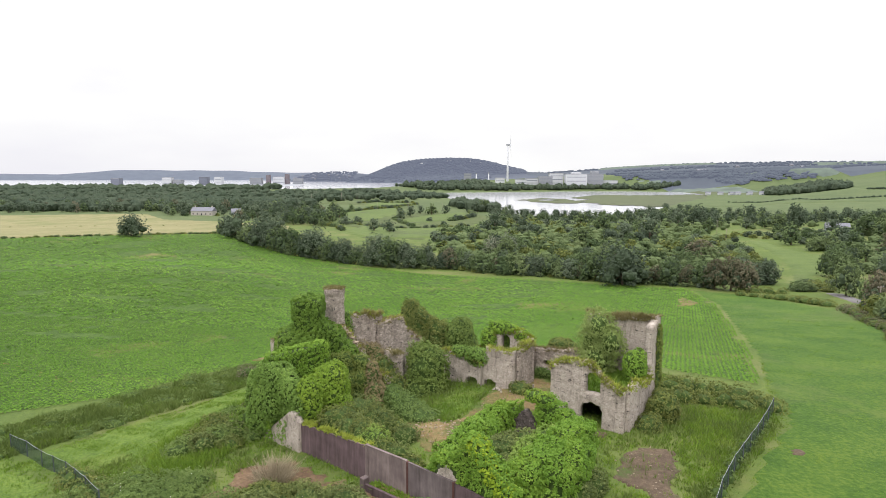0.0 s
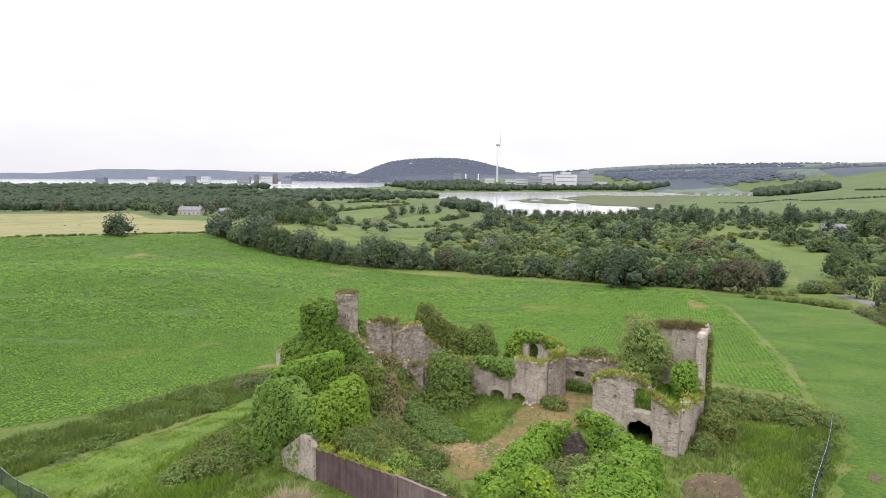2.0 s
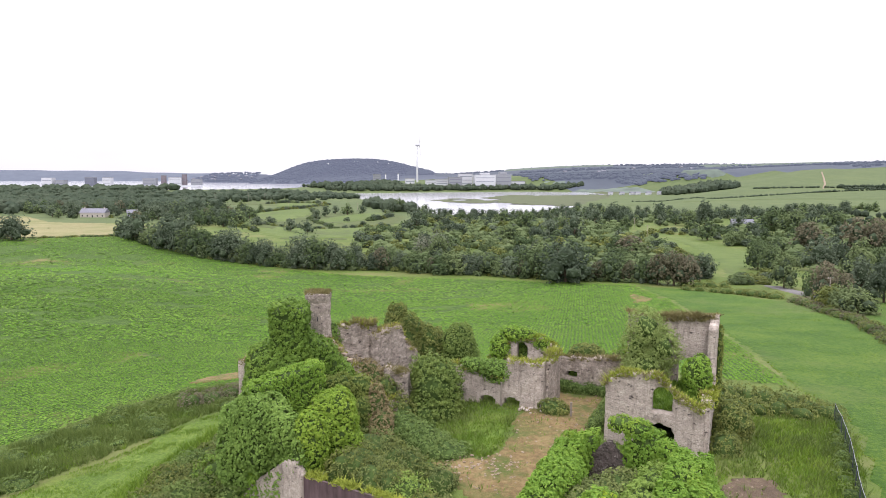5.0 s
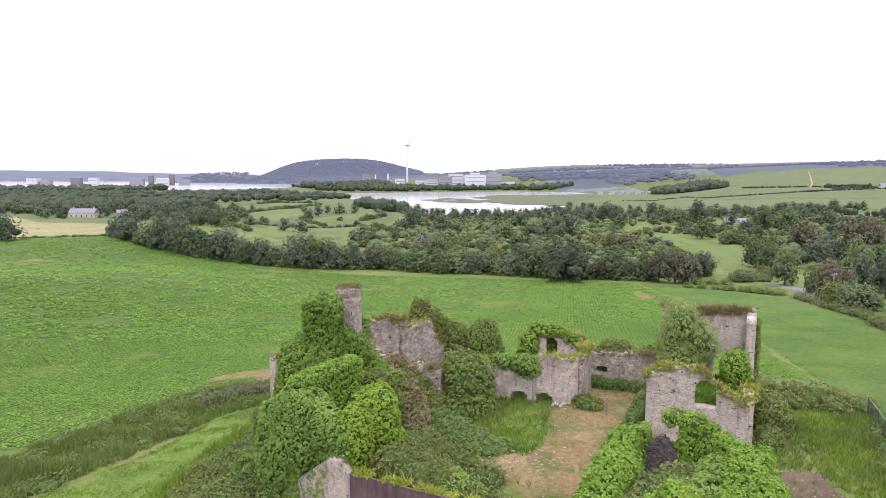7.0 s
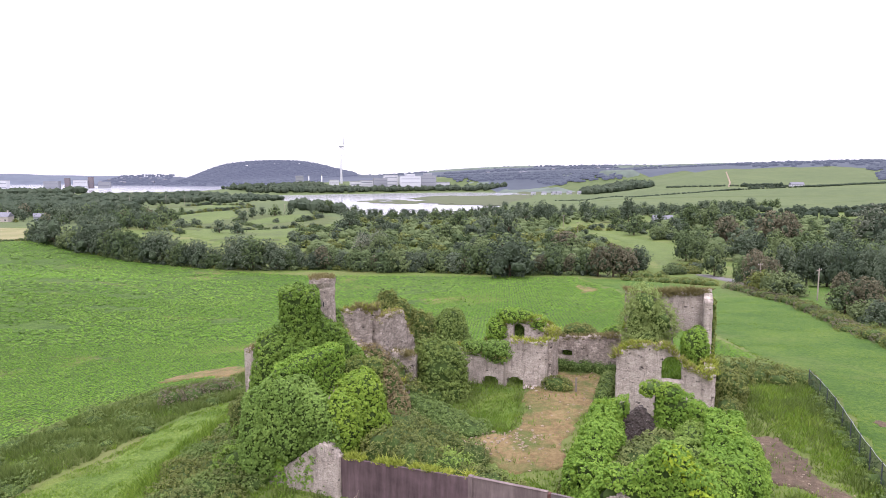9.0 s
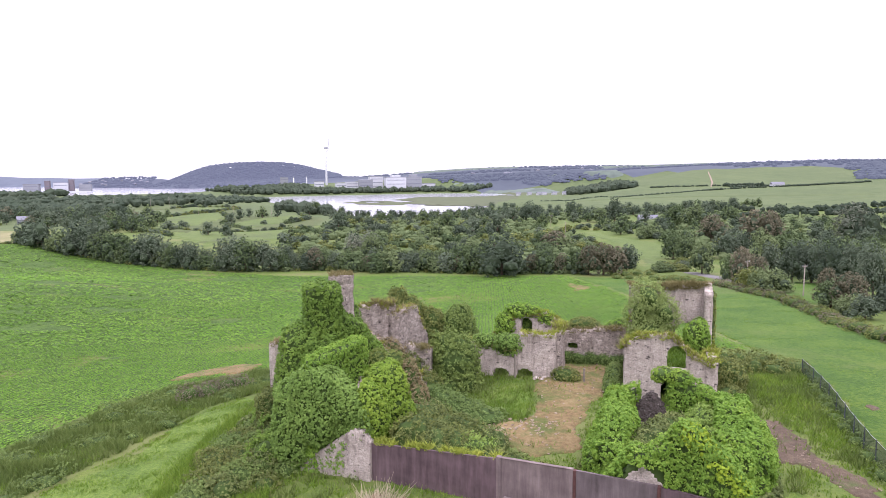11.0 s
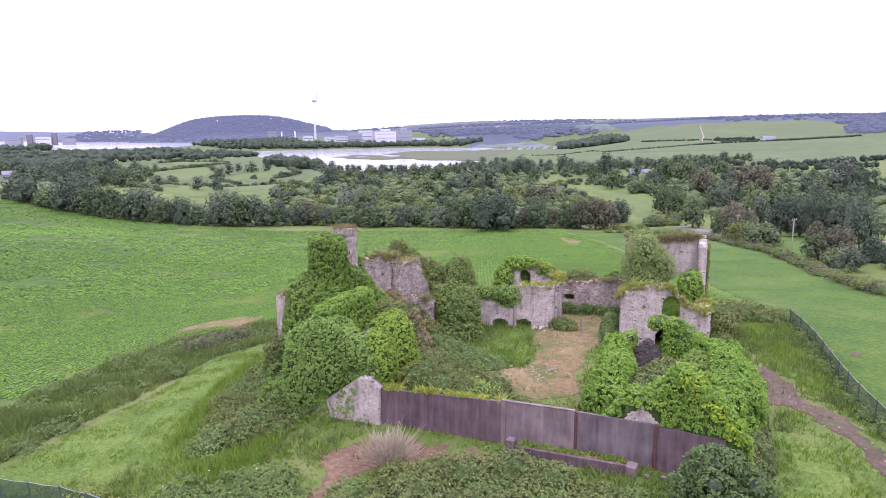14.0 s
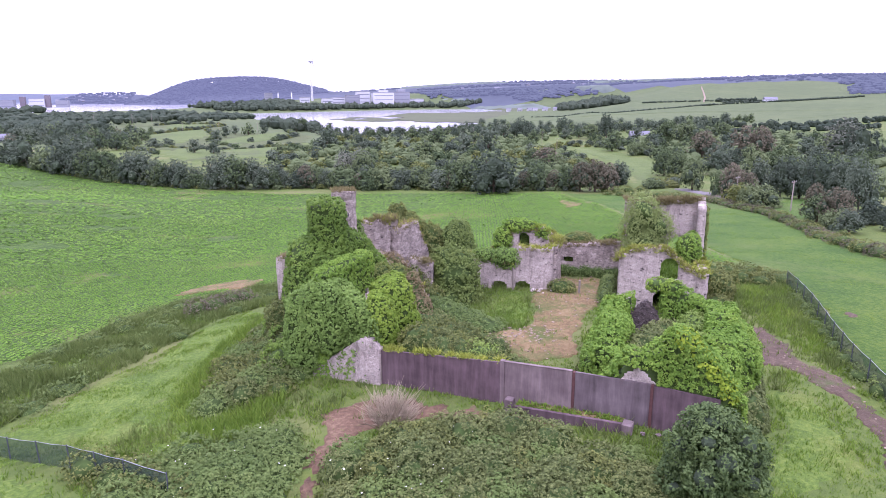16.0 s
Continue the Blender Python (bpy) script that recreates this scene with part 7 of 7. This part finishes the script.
# ---------------------------------------------------------------- brambles, hedges, foreground growth
def clumps(points, rmin, rmax, hmin, hmax, seed):
    rng = np.random.default_rng(seed)
    out = []
    for x, y in points:
        r, h = rng.uniform(rmin, rmax), rng.uniform(hmin, hmax)
        out.append(blob((x, y, ground_at(x, y) + h * 0.25), (r, r * rng.uniform(0.7, 1.2), h * 0.75), rng.uniform(0, 3), 0.95, 0.2, int(rng.integers(1e6)), False))
    return out


def thicket(name, label, category, pts, rmin, rmax, hmin, hmax, mat, density, size, seed, group="", cover=0.8):
    """A run of separate low bushes, each its own plant."""
    for i, (x, y) in enumerate(pts):
        leafy(name, label, category, clumps([(x, y)], rmin, rmax, hmin, hmax, seed + i), mat, density * cover, size, seed + i, group, shaggy=0.16, shrink=0.74)


HEDGE_L = fill(WEED_BAND, 62, 2.2)
thicket("hedge_bush", "low tangled bramble among dead grass", "hedge", HEDGE_L[::2], 0.9, 2.1, 0.3, 1.0, M_BLADE_T, 20, 0.26, 601, "crop-edge hedge")
thicket("hedge_bush", "low dusky thorn bush among tall grass", "hedge", HEDGE_L[1::4], 0.8, 1.9, 0.3, 0.9, M_BLADE_T, 22, 0.26, 631, "crop-edge hedge")
thicket("hedge_bush", "low green bramble at the crop edge", "hedge", HEDGE_L[3::4], 0.8, 1.9, 0.3, 0.9, M_NETTLE, 20, 0.26, 651, "crop-edge hedge")
thicket("hedge_bush", "brownish low hedge bush", "hedge", [(-27.5, 89.5), (-29.5, 88.0), (-25.5, 91.5), (-24.0, 92.5)], 1.3, 1.9, 1.5, 2.4, M_TREE_B, 20, 0.26, 640, "crop-edge hedge")
BANK = fill([(-26, 56), (-24, 66), (-21.3, 74), (-19.4, 72), (-19.4, 62), (-18.6, 59), (-20.0, 55.0), (-21.0, 51.5), (-24.5, 52)], 34, 1.5)
BANK = [q for q in BANK if q[1] > 55.0]
thicket("bramble_bush", "grey-green bramble on the bank", "bramble", BANK[::3], 1.1, 1.9, 0.8, 1.7, M_SHRUB, 24, 0.24, 660, "bank brambles", 1.45)
thicket("bramble_bush", "fresh green bramble on the bank", "bramble", BANK[1::3], 1.0, 1.8, 0.7, 1.5, M_NETTLE, 24, 0.24, 680, "bank brambles", 1.45)
thicket("bramble_bush", "dusty willow-leaved scrub on the bank", "bramble", BANK[2::3], 0.9, 1.8, 0.8, 1.8, M_WILLOW, 24, 0.24, 700, "bank brambles", 1.45)
grass_stuff("tall_grass", "tall grass between the bank brambles", [(-29, 56), (-28.5, 64), (-25, 74), (-21.5, 80), (-19.4, 72), (-19.4, 62), (-18.6, 59), (-20.0, 55.0), (-22.0, 50), (-26, 50)], 14, 0.9, 0.05, M_BLADE, 413)
thicket("bramble_bush", "bramble crowding the ivy-covered corner", "bramble", [(-18.4, 60.5), (-18.9, 63), (-19.4, 66), (-20.2, 60.5), (-20.2, 69)], 1.4, 1.9, 2.2, 3.2, M_IVY_D, 24, 0.28, 720, "bank brambles")
FORE = fill([(-17.0, 44.6), (-12.5, 44.4), (-8.5, 44.0), (-5.0, 43.6), (-1.8, 40.6), (1.0, 38.6), (0.0, 33.0), (-6, 33), (-12, 35), (-18.5, 39.5)], 64, 1.35)


def clear_of_wall(x, y):
    """Nothing tall grows on the bare soil or before the trough."""
    s = (x - FW0.x) * FWD.x + (y - FW0.y) * FWD.y
    k = (FW0.x - x) * 0.6742 + (FW0.y - y) * 0.7386
    bare = any(inside(FRONT_SOIL, x + a, y + b) for a, b in ((0, 0), (0.9, 0), (-0.9, 0), (0, 0.9), (0, -0.9)))
    return not bare and not (9.5 < s < 21.5 and k < 4.2)


FORE = [q for q in FORE if clear_of_wall(*q)]
thicket("bramble_bush", "dense green bramble with pale leaf tips", "bramble", FORE[::2], 1.2, 1.9, 0.7, 2.2, M_WILLOW, 26, 0.24, 740, "brambles before the wall", 1.45)
thicket("bramble_bush", "dense dark green bramble", "bramble", FORE[1::4], 1.0, 1.9, 0.6, 2.0, M_SHRUB, 26, 0.24, 780, "brambles before the wall", 1.45)
thicket("nettle_clump", "fresh green nettles among brambles", "nettles", FORE[3::4], 1.0, 1.9, 0.6, 1.7, M_NETTLE, 26, 0.24, 800, "brambles before the wall", 1.45)
NETT = fill([(-31, 50), (-25, 50.6), (-20.5, 48.6), (-20.2, 41), (-26, 40), (-31, 45)], 44, 1.3)
NETT = [q for q in NETT if clear_of_wall(*q) and q[1] < 49.0]
thicket("nettle_clump", "green nettles and bindweed", "nettles", NETT, 1.1, 1.6, 0.6, 1.2, M_NETTLE, 24, 0.24, 830, "nettle bed", 1.45)
RH = along([(28.5, 71), (33, 73), (37, 72.5), (41, 70), (42.5, 66.5)], 1.9) + along([(31, 68.5), (36, 68.5), (40, 66.5)], 2.2)
thicket("hedge_bush", "low spreading hawthorn bush at the fence corner", "hedge", RH, 1.3, 1.8, 1.2, 1.9, M_SHRUB, 22, 0.26, 900, "fence corner bushes")
LANE_H = along([(108, 164), (103, 148), (97, 130), (88, 112), (79, 96), (73, 83), (68, 66), (66, 50)], 3.0)
thicket("hedge_bush", "brown bracken-like lane hedge", "hedge", LANE_H[::2], 1.2, 2.8, 0.7, 2.0, M_TREE_B, 14, 0.3, 940, "lane hedge")
thicket("hedge_bush", "dusky green lane hedge bush", "hedge", LANE_H[1::2], 1.2, 2.8, 0.6, 2.2, M_SHRUB, 14, 0.3, 965, "lane hedge")
thicket("hedge_bush", "clipped green lane hedge", "hedge", along([(112, 205), (104, 208), (98, 214)], 3.0) + along([(96, 200), (106, 186), (110, 170)], 3.5), 1.8, 2.4, 1.4, 2.0, M_SHRUB, 12, 0.36, 990, "lane hedge")
thicket("bramble_bush", "bramble along the foot of the fence", "bramble", along([(37.5, 61.5), (31, 52.8), (26, 45), (22, 37)], 2.6), 0.8, 1.2, 0.5, 1.0, M_BLADE_T, 22, 0.24, 1020, "fence brambles")
thicket("bramble_bush", "bramble smothering the old wire fence", "bramble", [(-33, 50), (-31, 48), (-29, 46), (-27, 44)], 1.0, 1.5, 0.9, 1.5, M_SHRUB, 22, 0.24, 1040, "fence brambles")

# foreground tree beside the path
rngf = np.random.default_rng(61)
fg = thing("rowan_tree", "dark grey-green rowan tree with feathery leaves", "tree", (1.6, 31.8, ground_at(1.6, 31.8)))
limbs, fs = [tube([(0, 0, -0.5), (0.1, 0, 1.6), (0.2, 0.1, 3.6), (0.1, 0, 5.6)], [0.18, 0.14, 0.09, 0.03])], []
for k in range(26):
    a, q = 2.4 * k + rngf.uniform(-0.4, 0.4), (k + 0.5) / 26
    z = 1.1 + 4.7 * q
    reach = 2.05 * math.sin(math.pi * min(1.0, 0.22 + 0.74 * q)) ** 0.75 * rngf.uniform(0.7, 1.1)
    c = (math.cos(a) * reach, math.sin(a) * reach, z + rngf.uniform(-0.2, 0.3))
    r = rngf.uniform(0.55, 0.95)
    fs.append(blob(c, (r, r, r * 0.8), a, 1, 0.2, 71 + k, False))
    limbs.append(tube([(0.1, 0, z * 0.55), (c[0] * 0.5, c[1] * 0.5, z * 0.85), c], [0.06, 0.04, 0.015], 5))
fs.append(blob((0, 0, 3.0), (1.5, 1.5, 2.4), 0, 1, 0.2, 70, False))
p, n = clumped(join(fs), 24000, 0.3, rngf, 0.08, 61, 9)
lv, lf = leaves(p, n, 0.125, rngf, 0.7, 1.5, 0.4, 0.06)
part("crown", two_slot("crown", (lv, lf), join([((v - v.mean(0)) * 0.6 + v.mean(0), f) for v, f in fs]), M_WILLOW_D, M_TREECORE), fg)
part("trunk", mesh_from("trunk", *join(limbs), M_BARK, True), fg)

# dead shrub before the wall
dead = thing("dead_shrub", "bare bleached twigs of a dead shrub", "shrub", (-12.8, 47.4, ground_at(-12.8, 47.4)))
rngd = np.random.default_rng(62)
tw = []
for k in range(140):
    a, s = rngd.uniform(0, 6.283), 2.5 * rngd.uniform(0.03, 1) ** 0.6
    h = rngd.uniform(1.2, 2.6) * (1.1 - 0.2 * s)
    base = np.array([math.cos(a) * s * 0.35, math.sin(a) * s * 0.35, -0.2])
    end = np.array([math.cos(a) * s, math.sin(a) * s, max(0.3, h + 0.2)])
    mid = (base + end) / 2 + rngd.normal(size=3) * 0.22 + np.array([0, 0, 0.2])
    tw.append(tube([base, mid, end], [0.03, 0.024, 0.01], 4))
    for _ in range(3):
        e2 = end + rngd.normal(size=3) * 0.35 + np.array([0, 0, 0.2])
        tw.append(tube([mid, (mid + e2) / 2 + rngd.normal(size=3) * 0.05, e2], [0.018, 0.014, 0.007], 3))
part("twig_mass", mesh_from("twig_mass", *join(tw), M_TWIG), dead)
leafy("bramble_bush", "dark bramble at the foot of the dead shrub", "bramble", clumps([(-13.2, 45.0), (-11.6, 44.6)], 1.1, 1.4, 1.1, 1.5, 63), M_SHRUB, 26, 0.24, 64)


# ---------------------------------------------------------------- fences
def wire_fence(label, line, tall, step, seed):
    x0, y0 = line[0]
    top = thing("wire_fence", label, "fence", (x0, y0, ground_at(x0, y0)))
    o = np.array([x0, y0, ground_at(x0, y0)])
    pts = along(line, step) + [line[-1]]
    rng = np.random.default_rng(seed)
    for x, y in pts:
        g = ground_at(x, y)
        pv, pf = tube([(x, y, g - 0.3), (x + rng.normal() * 0.03, y, g + tall + 0.08)], [0.05, 0.045], 6)
        part("post", mesh_from("post", pv - o, pf, M_DARKWALL), top)
    for (xa, ya), (xb, yb) in zip(pts, pts[1:]):
        ga, gb = ground_at(xa, ya), ground_at(xb, yb)
        v = np.array([(xa, ya, ga), (xb, yb, gb), (xb, yb, gb + tall), ((xa + xb) / 2, (ya + yb) / 2, (ga + gb) / 2 + tall - 0.06), (xa, ya, ga + tall)])
        part("netting", mesh_from("netting", v - o, [(0, 1, 2, 3, 4)], M_NET), top)
        rv, rf = tube([v[4], v[3], v[2]], [0.02, 0.02, 0.02], 4)
        part("top_rail", mesh_from("top_rail", rv - o, rf, M_GREYWALL), top)


wire_fence("green wire netting fence curving past the path", [(41, 66.5), (38.5, 62.5), (34.8, 57.0), (29.0, 49.0), (26.0, 44.4), (22.8, 38.6), (20.4, 33.0), (18.6, 28.0)], 1.9, 2.7, 71)
wire_fence("sagging dark netting fence among brambles", [(-46.5, 59.5), (-43, 57.2), (-39.3, 54.2), (-34.6, 51.0), (-30.5, 47.4), (-27.5, 44.5)], 1.8, 2.6, 72)


def timber_post(x, y, h, label):
    t = thing("timber_post", label, "post", (x, y, ground_at(x, y)))
    part("shaft", boxes_mesh("shaft", [(-0.09, 0.09, -0.09, 0.09, -0.3, h)], M_PLANK, 0.02), t)
    part("cap", boxes_mesh("cap", [(-0.11, 0.11, -0.11, 0.11, h, h + 0.05)], M_PLANK, 0.01), t)


timber_post(12.7, 67.0, 1.5, "short weathered post in the courtyard")
timber_post(*S(-12.2, 4.1), 2.6, "grey post standing between the arches")

# ---------------------------------------------------------------- rubble and blossom


def stones(name, label, poly, n, lo, hi, mat, seed):
    rng = np.random.default_rng(seed)
    x, y, _ = strew(poly, n / 30.0, seed)
    vs, fs, k = [], [], 0
    for xx, yy in zip(x, y):
        r = rng.uniform(lo, hi)
        v = BALL2_V[:] * (1 + 0.25 * rng.normal(size=len(BALL2_V)))[:, None] * np.array([r, r * rng.uniform(0.6, 1), r * 0.55])
        vs.append(v + np.array([xx, yy, ground_at(xx, yy) + 0.1 + r * 0.2]))
        fs.append(BALL2_F + k)
        k += len(v)
    return tagged(new(name, mesh_from(name, np.concatenate(vs), np.concatenate(fs), mat)), label, "rubble", kind="stuff")


stones("rubble", "scattered pale stones on the courtyard soil", [(-2.6, 59.4), (1.4, 56.0), (5.5, 57.0), (5.0, 60.6), (2.6, 59.6), (-1.0, 62.0)], 100, 0.05, 0.15, M_RUBBLE, 92)
stones("rubble", "loose stones strewn over the courtyard", COURT, 18, 0.05, 0.13, M_RUBBLE, 93)
sv, sf, sr = [], [], np.random.default_rng(99)
for i in range(11):
    q, r = sr.uniform(0.6, 4.2), sr.uniform(0.12, 0.32)
    v = BALL3_V * (1 + 0.2 * sr.normal(size=len(BALL3_V)))[:, None] * np.array([r * 1.5, r, r * 0.7])
    sv.append((v + np.array([-11.9 + 0.863 * q, 72.0 - 0.506 * q + sr.uniform(-0.4, 0.3), 10.5 - 0.82 * q + 0.1]), BALL3_F))
tagged(new("rubble", mesh_from("rubble", *join(sv), M_RUBBLE)), "pale broken blocks lying on the collapsed wall", "rubble", kind="stuff")
stones("rubble", "pale stones along the path", PATH_POLY, 22, 0.04, 0.11, M_RUBBLE, 94)
stones("rubble", "fallen stones at the foot of the arches", [S(-10.5, 3.2), S(-7.5, 2.6), S(-7.0, 4.2), S(-10.0, 4.4)], 40, 0.1, 0.28, M_STONE2, 95)
stones("rubble", "crumbled concrete at the wall foot", [fw(21), fw(22.6), (fw(22.6)[0] - 0.8, fw(22.6)[1] - 0.9), (fw(21)[0] - 0.8, fw(21)[1] - 0.9)], 60, 0.06, 0.2, M_CONC, 96)


def blossom(name, label, poly, n, zlo, zhi, seed):
    x, y, rng = strew(poly, n / 100.0, seed)
    p = np.stack([x, y, height(x, y) + rng.uniform(zlo, zhi, len(x))], 1)
    v, f = leaves(p, np.tile([0, 0, 1.0], (len(p), 1)), 0.1, rng, 0.6, 1.0, 0, 0.1)
    return tagged(new(name, mesh_from(name, v, f, M_FLOWER)), label, "flowers", kind="stuff")


blossom("bindweed_flowers", "white bindweed flowers among nettles", [(-31, 50), (-25, 50.6), (-20.5, 48.6), (-20.2, 41), (-26, 40), (-31, 45)], 30, 0.9, 1.3, 97)
blossom("bramble_blossom", "white blossom on the dense bramble", [(-17.0, 44.6), (-5.0, 43.6), (-1.8, 40.6), (-12, 35), (-18.5, 39.5)], 25, 1.4, 1.9, 98)
